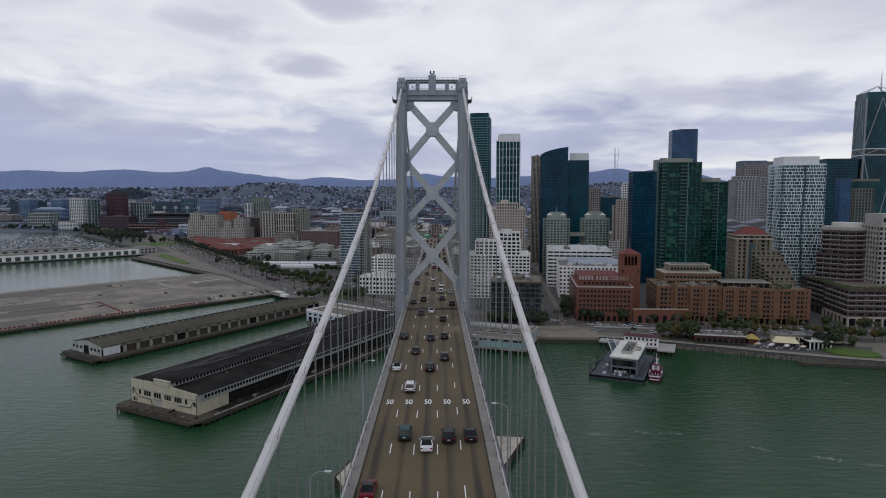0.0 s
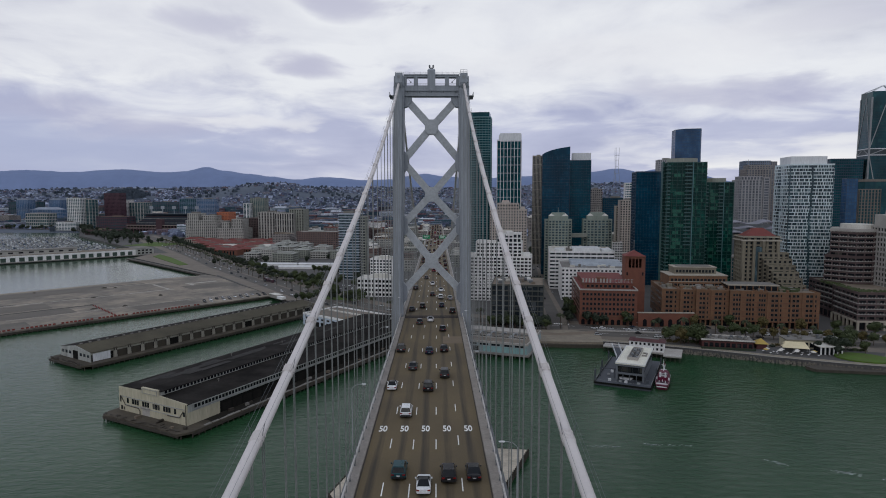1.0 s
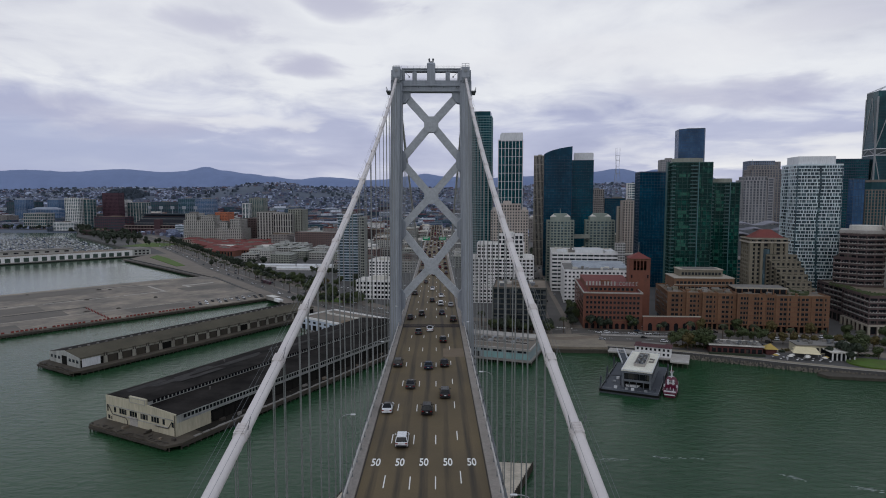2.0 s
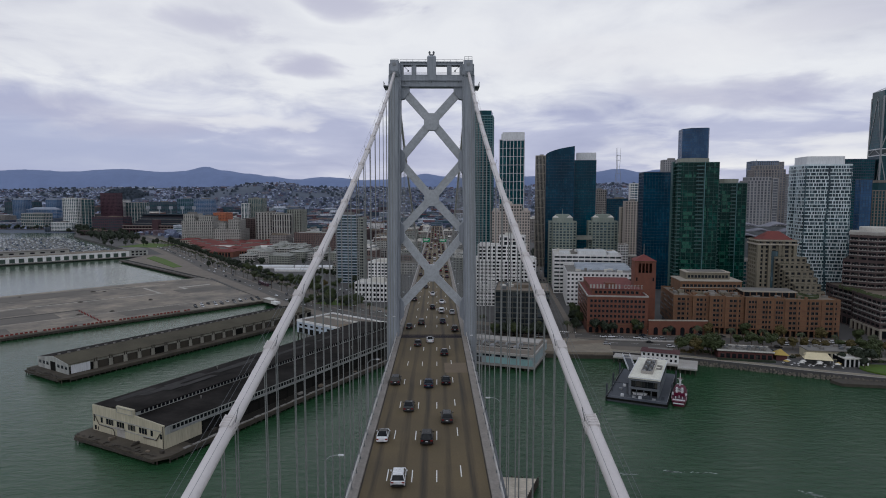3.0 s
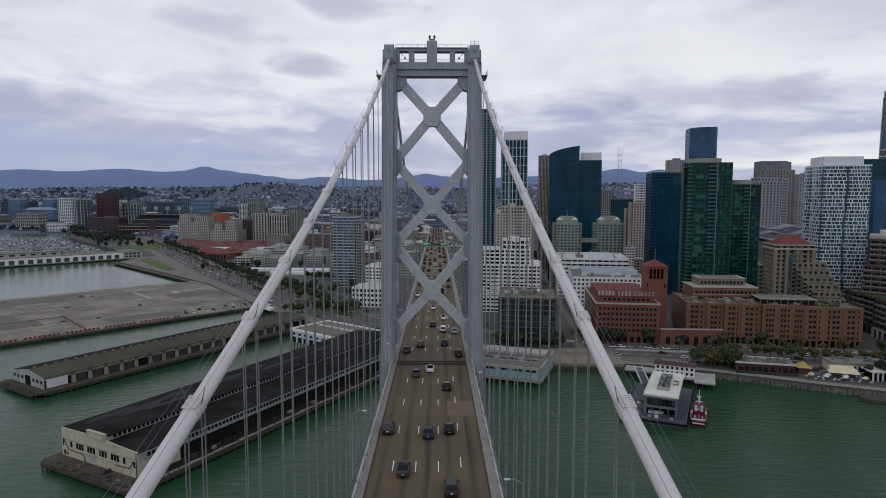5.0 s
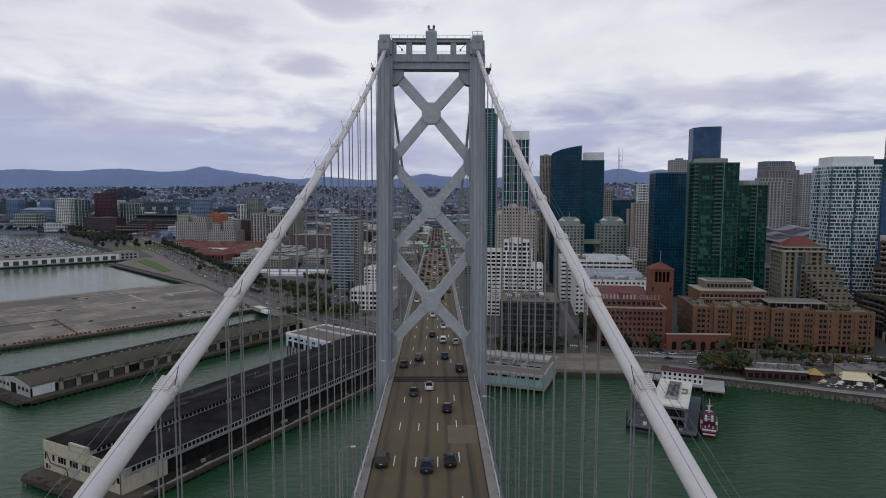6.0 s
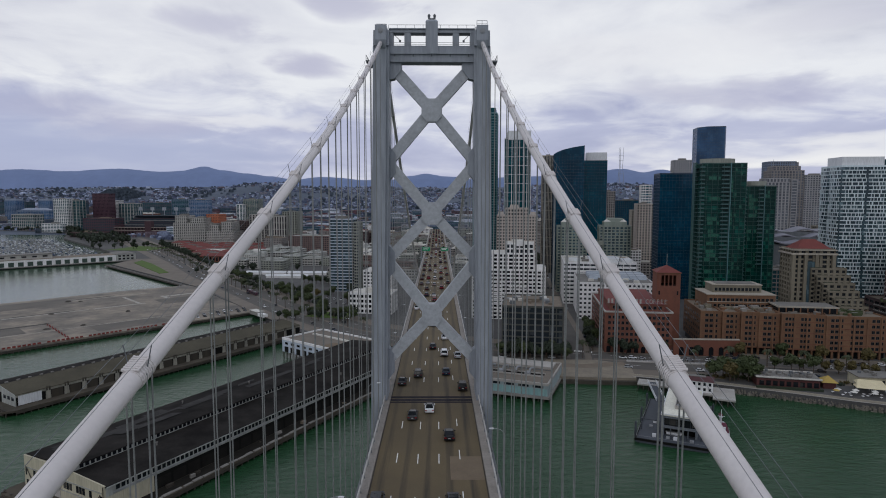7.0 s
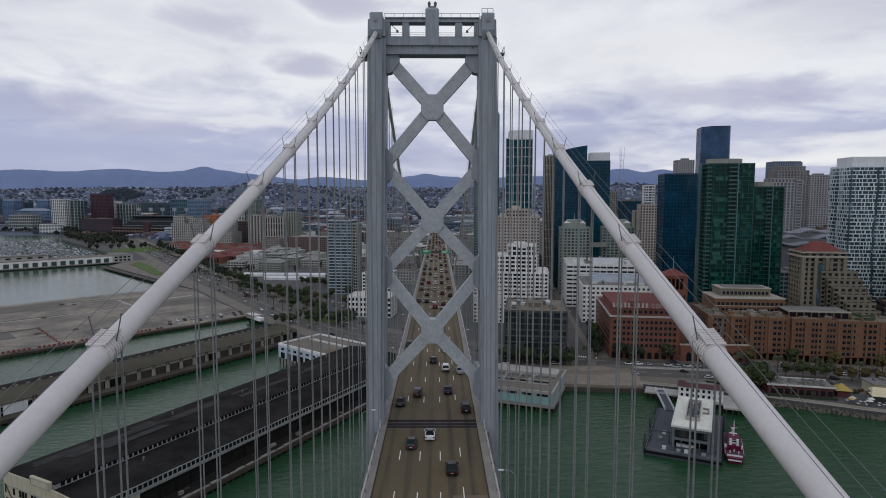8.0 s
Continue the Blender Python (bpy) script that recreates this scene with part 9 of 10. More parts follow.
# ---- vegetation ----
def leaf_crown(seed, r_, h_, n, material_, leaf=0.55, blobs=7, base=2.5):
    rd = random.Random(seed)
    g_ = Geo()
    cs = [(rd.uniform(-0.5, 0.5) * r_, rd.uniform(-0.5, 0.5) * r_, base + h_ * rd.uniform(0.25, 0.8), r_ * rd.uniform(0.38, 0.62)) for _ in range(blobs)]
    for _ in range(n):
        cx, cy, cz, cr = rd.choice(cs)
        d = Vector((rd.gauss(0, 1), rd.gauss(0, 1), rd.gauss(0, 0.8))).normalized() * cr * rd.uniform(0.6, 1.08)
        p = Vector((cx, cy, cz)) + d
        a, b_ = Vector((rd.gauss(0, 1), rd.gauss(0, 1), rd.gauss(0, 0.6))).normalized(), d.normalized()
        u = a.cross(b_)
        if u.length < 1e-3:
            continue
        u.normalize()
        v = u.cross(b_ + a * 0.6).normalized()
        s = leaf * rd.uniform(0.6, 1.3)
        g_.quad(p - u * s - v * s * 0.5, p + u * s * 0.3 - v * s * 0.8, p + u * s + v * s * 0.4, p - u * s * 0.3 + v * s * 0.8)
    return g_.mesh("crown", material_)


def trunk_mesh(seed, h_, r_):
    rd = random.Random(seed)
    g_ = Geo().tube([(0, 0, -0.3), (rd.uniform(-0.1, 0.1), 0.05, h_ * 0.5), (0.1, rd.uniform(-0.15, 0.15), h_)], [r_, r_ * 0.75, r_ * 0.45], 7)
    for k in range(5):
        a = k * math.tau / 5 + rd.random()
        z = h_ * rd.uniform(0.55, 0.95)
        g_.tube([(0, 0, z), (math.cos(a) * h_ * 0.22, math.sin(a) * h_ * 0.22, z + h_ * 0.22), (math.cos(a) * h_ * 0.36, math.sin(a) * h_ * 0.36, z + h_ * 0.5)], [r_ * 0.4, r_ * 0.28, r_ * 0.1], 5)
    return g_.mesh("trunk", BARK)


CROWNS = [leaf_crown(1, 3.4, 6, 1100, LEAF, 0.42), leaf_crown(2, 3.0, 5, 900, LEAF_DARK, 0.42), leaf_crown(3, 3.2, 5.5, 900, LEAF_WARM, 0.42), leaf_crown(4, 4.2, 6.5, 1300, LEAF, 0.45, blobs=10)]
TRUNKS = [trunk_mesh(1, 4.2, 0.28), trunk_mesh(2, 3.8, 0.24)]
TREE_LABEL = ("green leafy street tree", "dark green bushy street tree", "street tree with turning yellow-brown leaves", "broad green leafy street tree")


FAR_CROWNS = [leaf_crown(11, 3.4, 6, 150, LEAF, 1.0), leaf_crown(12, 3.0, 5, 130, LEAF_DARK, 1.0)]
far_trees = Geo()


def tree(x, y, kind=0, scale=1.0, z=LAND):
    if y > 640:
        src = FAR_CROWNS[kind % 2]
        a = (x * 37 + y * 17) % 6.28
        c_, s_ = math.cos(a) * scale, math.sin(a) * scale
        far_trees.add([(x + v.co.x * c_ - v.co.y * s_, y + v.co.x * s_ + v.co.y * c_, z + v.co.z * scale) for v in src.vertices], [tuple(q.vertices) for q in src.polygons])
        far_trees.tube([(x, y, z - 0.3), (x, y, z + 4 * scale)], 0.3 * scale, 5, False)
        return
    t_ = thing("tree", pose(x, y, z, 0, 0, (x * 37 + y * 17) % 360) @ Matrix.Scale(scale, 4), TREE_LABEL[kind] + " with an uneven crown", "tree", "street trees")
    part("trunk", TRUNKS[kind % 2], None, t_)
    part("crown", CROWNS[kind], None, t_)


def palm_meshes():
    g_ = Geo().tube([(0, 0, -0.2), (0.05, 0, 4), (0, 0.05, 9)], [0.38, 0.3, 0.26], 8)
    f_ = Geo()
    rd = random.Random(9)
    for k in range(26):
        a, up = rd.random() * math.tau, rd.uniform(-0.5, 1.1)
        d = Vector((math.cos(a), math.sin(a), 0))
        s = Vector((-d.y, d.x, 0))
        pts = [Vector((0, 0, 9.0)), Vector((0, 0, 9.0)) + d * 1.3 + Vector((0, 0, 0.9 * up + 0.3)), Vector((0, 0, 9.0)) + d * 2.6 + Vector((0, 0, 0.9 * up - 0.3)), Vector((0, 0, 9.0)) + d * 3.1 + Vector((0, 0, 0.6 * up - 1.4))]
        ws = [0.1, 0.5, 0.42, 0.08]
        for i in range(3):
            f_.quad(pts[i] - s * ws[i], pts[i + 1] - s * ws[i + 1], pts[i + 1] + s * ws[i + 1], pts[i] + s * ws[i])
            f_.quad(pts[i] - s * ws[i] * 0.8 + Vector((0, 0, -0.25)), pts[i + 1] - s * ws[i + 1] * 0.3 + Vector((0, 0, -0.3)), pts[i + 1] + s * ws[i + 1] * 0.3 + Vector((0, 0, 0.05)), pts[i] + s * ws[i] * 0.4)
    return g_.mesh("trunk", BARK), f_.mesh("frond_crown", PALM_LEAF)


PALM_T, PALM_F = palm_meshes()


def palm(x, y, scale=1.0):
    t_ = thing("palm_tree", pose(x, y, LAND, 0, 0, (x * 31 + y * 13) % 360) @ Matrix.Scale(scale, 4), "tall avenue palm with a shaggy crown", "palm tree", "avenue palms")
    part("trunk", PALM_T, None, t_)
    part("frond_crown", PALM_F, None, t_)


rt_ = random.Random(12)


def along(line, step, off, fn, start=0.0, stop=1e9, jitter=1.5):
    s_acc = 0.0
    nxt = start
    for a, b_ in zip(line, line[1:]):
        a, b_ = Vector(a), Vector(b_)
        L = (b_ - a).length
        t = (b_ - a).normalized()
        n = Vector((-t.y, t.x))
        while nxt < s_acc + L:
            if nxt <= stop:
                p = a + t * (nxt - s_acc) + n * off
                fn(p.x + rt_.uniform(-jitter, jitter), p.y + rt_.uniform(-jitter, jitter))
            nxt += step
        s_acc += L


along(EMB, 21, 0.5, lambda x, y: palm(x, y, rt_.uniform(0.85, 1.15)) if abs(x) > 14 and not 105 < x < 150 else None, 300)
along(EMB, 13, 24, lambda x, y: tree(x, y, rt_.choice((0, 1, 1, 3)), rt_.uniform(0.9, 1.3)) if x < -90 else None, 250)
along(EMB, 24, 29, lambda x, y: tree(x, y, rt_.choice((0, 1, 3)), rt_.uniform(0.9, 1.4)) if x < -90 else None, 250)
along(EMB, 23, 17, lambda x, y: tree(x, y, rt_.choice((0, 1, 2)), rt_.uniform(0.9, 1.4)) if 108 < x < 330 else None, 250)
along([(200, 226), (262, 208), (300, 194)], 6.5, -2, lambda x, y: tree(x, y, rt_.choice((0, 2, 2, 3)), rt_.uniform(0.75, 1.15)))
for i in range(15):
    tree(156 + rt_.uniform(0, 24), 203 + rt_.uniform(-4, 13), rt_.choice((0, 2, 1, 3)), rt_.uniform(0.9, 1.35))
for x, y, k, s in ((246, 178, 1, 1.5), (252, 176, 1, 1.4), (244, 168, 1, 1.0), (258, 182, 3, 1.3), (239, 180, 1, 1.0), (266, 176, 0, 0.9)):
    tree(x, y, k, s)
for i in range(6):
    tree(110.5 + i * 1.3 + rt_.uniform(-0.6, 0.6), 292 + i * 9 + rt_.uniform(-2, 2), rt_.choice((0, 1, 3)), rt_.uniform(0.9, 1.2))
for i in range(7):
    tree(142 + i * 4.0, 690 + i * 28, rt_.choice((2, 0, 2)), rt_.uniform(0.9, 1.2))
for i in range(14):
    tree(42 + i * 3.1, 254 - i * 0.5 + rt_.uniform(-1.5, 1.5), rt_.choice((0, 1, 1)), rt_.uniform(0.8, 1.2))
for i in range(26):
    tree(-130 + rt_.uniform(0, 70), 372 + rt_.uniform(-8, 22) - 0.1 * i, rt_.choice((0, 3, 1)), rt_.uniform(0.8, 1.2))
for i in range(16):
    tree(-640 + rt_.uniform(0, 150), 1010 + rt_.uniform(0, 130) + 0.2 * i, rt_.choice((1, 1, 3, 0)), rt_.uniform(1.1, 1.7))
for i in range(34):
    tree(-1250 + i * 11 + rt_.uniform(-5, 5), 1612 - i * 2.6 + rt_.uniform(-5, 5), 1, rt_.uniform(1.0, 2.0))
for i in range(26):
    tree(-905 + rt_.uniform(0, 60), 1462 + rt_.uniform(0, 30), 1, rt_.uniform(1.5, 2.4))
for i in range(22):
    tree(-340 + rt_.uniform(0, 240), 660 + rt_.uniform(0, 40) + rt_.uniform(0, 240) * (i % 2), rt_.choice((1, 3, 0)), rt_.uniform(0.9, 1.4))
part("lawn", Geo().prism([(-108, 384), (-72, 372), (-64, 392), (-98, 404)], LAND + 0.04, LAND + 0.3), GRASS, label="bright green corner lawn", kind="structure")
part("lawn", Geo().prism([(-600, 1000), (-520, 985), (-500, 1050), (-580, 1090)], LAND + 0.04, LAND + 0.3), GRASS, label="green park lawn by the marina", kind="structure")

# leaf colour paled and blued: haze over the far woods is painted in
LEAF_FAR = paint("hazed_far_leaf", (0.075, 0.098, 0.128), (0.053, 0.074, 0.1), 0.8, 0.0, 0.5, 3.0, 0.0)
along([(-884, 1510), (-640, 1140)], 30, 16, lambda x, y: tree(x, y, 1, rt_.uniform(1.2, 2.1)), 0, 1e9, 6)
for i in range(16):
    tree(-128 + rt_.uniform(0, 80), 430 + rt_.uniform(0, 90), rt_.choice((0, 1, 3)), rt_.uniform(0.9, 1.4))
along([(-925, 1440), (-860, 1350)], 11, 4, lambda x, y: tree(x, y, rt_.choice((0, 1)), rt_.uniform(1.1, 1.9)), 0, 1e9, 6)
# clipped hedges along the waterfront gardens
rh = random.Random(3)
for i in range(34):
    x = 150 + i * 3.6
    y = 212 - (x - 150) * 0.24 + rh.uniform(-2, 2)
    hw_, hd_, hh_ = rh.uniform(1.2, 2.4), rh.uniform(0.8, 1.6), rh.uniform(0.9, 1.8)
    g = Geo()
    for k in range(70):
        p = Vector((rh.uniform(-hw_, hw_), rh.uniform(-hd_, hd_), rh.uniform(0.1, hh_)))
        u = Vector((rh.gauss(0, 1), rh.gauss(0, 1), rh.gauss(0, 1))).normalized() * 0.34
        v = u.cross(Vector((rh.gauss(0, 1), rh.gauss(0, 1), rh.gauss(0, 1)))).normalized() * 0.34
        g.quad(p - u - v, p + u - v, p + u + v, p - u + v)
    tagged(part("shrub", g, rh.choice((LEAF, LEAF_DARK, LEAF_DARK, LEAF_WARM)), m=pose(x, y, LAND)), "low leafy garden shrub by the waterfront", "shrub", "waterfront shrubs")
# far tree cover as one soft mass of leaf clumps
g = Geo()
rw = random.Random(31)
for _ in range(5200):
    if rw.random() < 0.12:
        x, y = -1541 + rw.uniform(-96, 96), 2905 + rw.gauss(0, 45)
    else:
        y = 1500 + 2500 * rw.random() ** 0.8
        x = rw.uniform(-0.8, 0.8) * (y + 200)
        if noise.noise(Vector((x * 0.004, y * 0.004, 40))) < 0.02 and rw.random() < 0.75:
            continue
    z = hill_height(x, y)
    s = rw.uniform(4, 11)
    for k in range(4):
        a = rw.random() * math.tau
        d = Vector((math.cos(a), math.sin(a), 0)) * s
        up = Vector((rw.uniform(-0.3, 0.3), rw.uniform(-0.3, 0.3), 1)) * s * rw.uniform(1.0, 1.7)
        o = Vector((x, y, z - 1)) + d * rw.uniform(-0.3, 0.3)
        g.quad(o - d, o + d, o + d * 0.55 + up, o - d * 0.55 + up)
for x, y in ((44, 257), (49, 255.5), (54, 254.8), (60, 253.6), (65, 253), (71, 252), (77, 251.2), (82, 250), (104, 268), (105, 276), (106, 284), (107.5, 293), (109, 303), (115, 259.5), (121, 258.5), (127, 258), (145, 255.5)):
    tree(x, y, 1, 1.0 + 0.22 * ((x * 7 + y) % 3))
rp_ = random.Random(44)
for k in range(18):
    f_ = k / 17
    tree(-212 + 96 * f_ + rp_.uniform(-2, 2), 552 - 74 * f_ ** 0.8 + rp_.uniform(-3, 3), rp_.choice((0, 1, 1, 2)), rp_.uniform(1.0, 1.5))
for k in range(8):
    tree(-150 + k * 5.2, 583 - k * 3.5 + rp_.uniform(-2, 2), rp_.choice((0, 1)), rp_.uniform(0.9, 1.3))
rt_ = random.Random(31)
for i in range(110):
    y = rt_.uniform(1130, 1430)
    x = -862 + (1312 - y) * 0.836 + rt_.uniform(14, 105)
    tree(x, y, 1, rt_.uniform(1.2, 2.1))
for i in range(22):
    y = rt_.uniform(1470, 1560)
    tree(-935 - (y - 1450) * 0.68 + rt_.uniform(8, 34), y, 1, rt_.uniform(1.6, 2.6))
tagged(part("far_trees", far_trees, LEAF_DARK, label="dark green trees along the far avenue and shore", kind="stuff"), category="trees")
tagged(part("far_woods", g, LEAF_FAR, label="dark wooded hilltops and street trees far away, tinted blue for haze", kind="stuff"), category="trees")


# ---- vehicles ----
TYRE = paint("black_rubber", (0.015, 0.015, 0.016), None, 0.8)
TAIL = paint("red_tail_lamp", (0.25, 0.012, 0.012), None, 0.25)
HEAD = paint("clear_head_lamp", (0.6, 0.6, 0.6), None, 0.15)
CAR_GLASS = paint("tinted_car_glass", (0.010, 0.012, 0.014), None, 0.12, 0.0, 0.5, 3.0, 0.0, spec=0.25)
PAINTS = [("white", (0.72, 0.73, 0.74)), ("black", (0.012, 0.012, 0.014)), ("silver", (0.36, 0.37, 0.38)), ("dark grey", (0.045, 0.047, 0.05)),
          ("red", (0.15, 0.010, 0.022)), ("dark blue", (0.012, 0.024, 0.045)), ("dark teal", (0.010, 0.055, 0.065))]
CAR_PAINT = [paint("car_paint_" + n.replace(" ", "_"), c, tuple(v * 0.9 for v in c), 0.32, 0.0, 0.4, 3.0, 0.0, spec=0.28) for n, c in PAINTS]
CAR_TEMPLATES = {}


def car_section(y, w_, z0_, z1_, ch=0.12):
    top = w_ - 1.5 * ch
    mid = z0_ + (z1_ - z0_) * 0.55
    half = [(w_ - ch, z0_), (w_ * 0.985, z0_ + ch), (w_, mid), (w_ - 0.35 * ch, z1_ - 0.75 * ch), (w_ - 0.8 * ch, z1_ - 0.25 * ch), (top, z1_)]
    return [(x, y, z) for x, z in half] + [(-x, y, z) for x, z in reversed(half)]


def loft_y(g_, sections):
    n = len(sections[0])
    b_ = len(g_.v)
    for s in sections:
        g_.v += s
    for k in range(len(sections) - 1):
        for i in range(n):
            a, c = b_ + k * n + i, b_ + k * n + (i + 1) % n
            g_.f.append((c, a, a + n, c + n))
    g_.f.append(tuple(b_ + i for i in range(n)))
    g_.f.append(tuple(b_ + (len(sections) - 1) * n + n - 1 - i for i in range(n)))
    return g_


def build_car(shape, ci, full=True, parked=False):
    """Points along +y; shape: saloon, suv or van."""
    name_c = PAINTS[ci][0]
    word = {"saloon": "saloon car", "suv": "sport utility car", "van": "box van"}[shape]
    c = thing("van" if shape == "van" else "car", pose(0, 0, -400), f"{name_c} {word} driving along the roadway", "van" if shape == "van" else "car", "traffic")
    L, w_ = {"saloon": (4.7, 0.91), "suv": (4.8, 0.96), "van": (5.9, 1.02)}[shape]
    zb, belt, top = {"saloon": (0.22, 0.92, 1.44), "suv": (0.28, 1.08, 1.74), "van": (0.3, 1.25, 2.5)}[shape]
    h = L / 2
    body = loft_y(Geo(), [car_section(-h, w_ * 0.86, zb + 0.15, belt - 0.1), car_section(-h + 0.18, w_ * 0.97, zb, belt), car_section(-h * 0.2, w_, zb, belt + 0.02),
                          car_section(h * 0.45, w_, zb, belt - 0.02), car_section(h - 0.35, w_ * 0.95, zb, belt - 0.16), car_section(h, w_ * 0.8, zb + 0.12, belt - 0.32)])
    part("body", body, CAR_PAINT[ci], c)
    y0, y1, ry0, ry1 = {"saloon": (-h + 0.55, h * 0.42, -h + 1.35, h * 0.08), "suv": (-h + 0.12, h * 0.45, -h + 0.5, h * 0.12), "van": (-h + 0.06, h * 0.78, -h + 0.1, h * 0.5)}[shape]
    wi = w_ * 0.92
    wr = w_ * (0.72 if shape != "van" else 0.88)
    zt = top - 0.07
    cab = Geo().loft([(-wi, y0, belt - 0.03), (wi, y0, belt - 0.03), (wi, y1, belt - 0.03), (-wi, y1, belt - 0.03)], [(-wr, ry0, zt), (wr, ry0, zt), (wr, ry1, zt), (-wr, ry1, zt)])
    part("window_glass", cab, CAR_PAINT[ci] if shape == "van" else CAR_GLASS, c)
    part("roof_panel", Geo().loft([(-wr - 0.02, ry0 - 0.03, zt - 0.02), (wr + 0.02, ry0 - 0.03, zt - 0.02), (wr + 0.02, ry1 + 0.03, zt - 0.02), (-wr - 0.02, ry1 + 0.03, zt - 0.02)],
                                  [(-wr + 0.08, ry0 + 0.1, top), (wr - 0.08, ry0 + 0.1, top), (wr - 0.08, ry1 - 0.1, top), (-wr + 0.08, ry1 - 0.1, top)]), CAR_GLASS if shape == "saloon" and ci in (0, 1, 3, 4) else CAR_PAINT[ci], c)
    if shape == "van":
        part("windscreen", Geo().loft([(-wi * 0.95, y1 - 0.28, belt + 0.1), (wi * 0.95, y1 - 0.28, belt + 0.1), (wi * 0.95, y1 + 0.02, belt + 0.1), (-wi * 0.95, y1 + 0.02, belt + 0.1)],
                                      [(-wr * 0.95, ry1 - 0.2, zt - 0.2), (wr * 0.95, ry1 - 0.2, zt - 0.2), (wr * 0.95, ry1 + 0.1, zt - 0.2), (-wr * 0.95, ry1 + 0.1, zt - 0.2)]), CAR_GLASS, c)
    if not full:
        r_ = 0.35
        under = Geo().box(-w_ * 0.8, w_ * 0.8, -h * 0.7, h * 0.7, 0.12, zb + 0.05)
        for y in (-h * 0.62, h * 0.60):
            under.tube([(-w_ - 0.02, y, r_), (w_ + 0.02, y, r_)], r_, 10)
        part("running_gear", under, TYRE, c)
        if not parked:
            part("tail_lamp", Geo().box(-w_ * 0.9, w_ * 0.9, -h - 0.01, -h + 0.2, belt - 0.32, belt - 0.18), TAIL, c)
        return c
    for sx in (-1, 1):
        # pillars
        part("pillar", Geo().beam((sx * wi, y0 + 0.02, belt), (sx * wr, ry0 + 0.03, zt), 0.1, 0.1), CAR_PAINT[ci], c)
        for y in (-h * 0.62, h * 0.60):
            r_ = 0.33 if shape == "saloon" else 0.38
            wheel = part("wheel", Geo().tube([(sx * (w_ - 0.2), y, r_), (sx * (w_ + 0.02), y, r_)], r_, 14), TYRE, c)
            part("rim", Geo().tube([(sx * (w_ + 0.0), y, r_), (sx * (w_ + 0.03), y, r_)], r_ * 0.6, 10), STEEL_LIGHT, wheel)
        part("tail_lamp", Geo().box(min(sx * w_ * 0.55, sx * w_ * 0.92), max(sx * w_ * 0.55, sx * w_ * 0.92), -h - 0.01, -h + 0.2, belt - 0.32, belt - 0.14), TAIL, c)
        part("head_lamp", Geo().box(min(sx * w_ * 0.5, sx * w_ * 0.85), max(sx * w_ * 0.5, sx * w_ * 0.85), h - 0.3, h - 0.02, belt - 0.46, belt - 0.32), HEAD, c)
        part("mirror", Geo().box(sx * (w_ + 0.09) - 0.09, sx * (w_ + 0.09) + 0.09, y1 - 0.55, y1 - 0.4, belt - 0.02, belt + 0.14), CAR_PAINT[ci], c)
    part("rear_bumper", Geo().box(-w_ * 0.85, w_ * 0.85, -h - 0.06, -h + 0.1, zb + 0.1, zb + 0.34), TYRE if shape != "saloon" else CAR_PAINT[ci], c)
    part("number_plate", Geo().box(-0.2, 0.2, -h - 0.035, -h - 0.01, belt - 0.42, belt - 0.28), METAL_PANEL, c)
    return c


def place_car(shape, ci, m, parked=False, full=True):
    key = (shape, ci, parked, full)
    if key not in CAR_TEMPLATES:
        c = build_car(shape, ci, full, parked)
        if parked:
            tagged(c, c["label"].replace("driving along the roadway", "parked by the waterfront"), group="parked cars")
        c.matrix_basis = m
        CAR_TEMPLATES[key] = c
        return c
    return copy_thing(CAR_TEMPLATES[key], m)


def on_deck(shape, ci, lane, y, full=True):
    place_car(shape, ci, pose(LANE0 + lane * 3.32 + random.uniform(-0.25, 0.25), y, deck_z(y) + 0.012, tilt if y < 400 else -0.2), False, full)


W, K, SV, DG, R, DB, GN = range(7)
for shape, ci, lane, y in (("suv", GN, 1, -114), ("saloon", W, 2, -118), ("suv", K, 3, -115), ("saloon", K, 4, -114.5), ("saloon", R, 0, -132),
                           ("suv", W, 1, -91), ("suv", K, 2, -77), ("saloon", W, 0, -76), ("saloon", DG, 1, -62), ("suv", DG, 3, -68),
                           ("saloon", K, 3, -46), ("saloon", DB, 2, -48), ("suv", DG, 0, -46), ("saloon", K, 3, -22), ("saloon", DG, 1, -12),
                           ("saloon", W, 2, -8), ("suv", K, 4, 6), ("suv", DG, 1, 16), ("saloon", DB, 3, 18), ("saloon", DG, 0, 10),
                           ("suv", W, 3, 36), ("saloon", K, 2, 44), ("saloon", W, 3, 56), ("saloon", SV, 4, 34), ("saloon", W, 2, 76), ("suv", DG, 0, 62),
                           ("van", K, 3, 116), ("saloon", W, 0, 108), ("saloon", DG, 1, 98), ("suv", R, 2, 128)):
    on_deck(shape, ci, lane, y)
rc = random.Random(77)
for lane in range(5):
    y = 134 + rc.uniform(0, 12)
    while y < 740:
        if not 296 < y < 304:
            on_deck(rc.choice(("saloon", "suv", "suv", "saloon", "van") if rc.random() < 0.3 else ("saloon", "suv")), rc.choice((W, W, SV, DG, K, K, R, DB)), lane, y, False)
        y += rc.uniform(17, 40)

# parked cars and street traffic
for i in range(22):
    a = radians(lot_rot)
    lx, ly = -36.0 - (i % 2) * 9.0, 165 + i * 3.0
    X, Y_ = -306 + lx * math.cos(a) - ly * math.sin(a), 229 + lx * math.sin(a) + ly * math.cos(a)
    if i % 6 != 4:
        place_car(rc.choice(("saloon", "suv")), rc.choice((W, SV, K, DG, W)), pose(X, Y_, 3.0, 0, 0, lot_rot - 90), True, False)


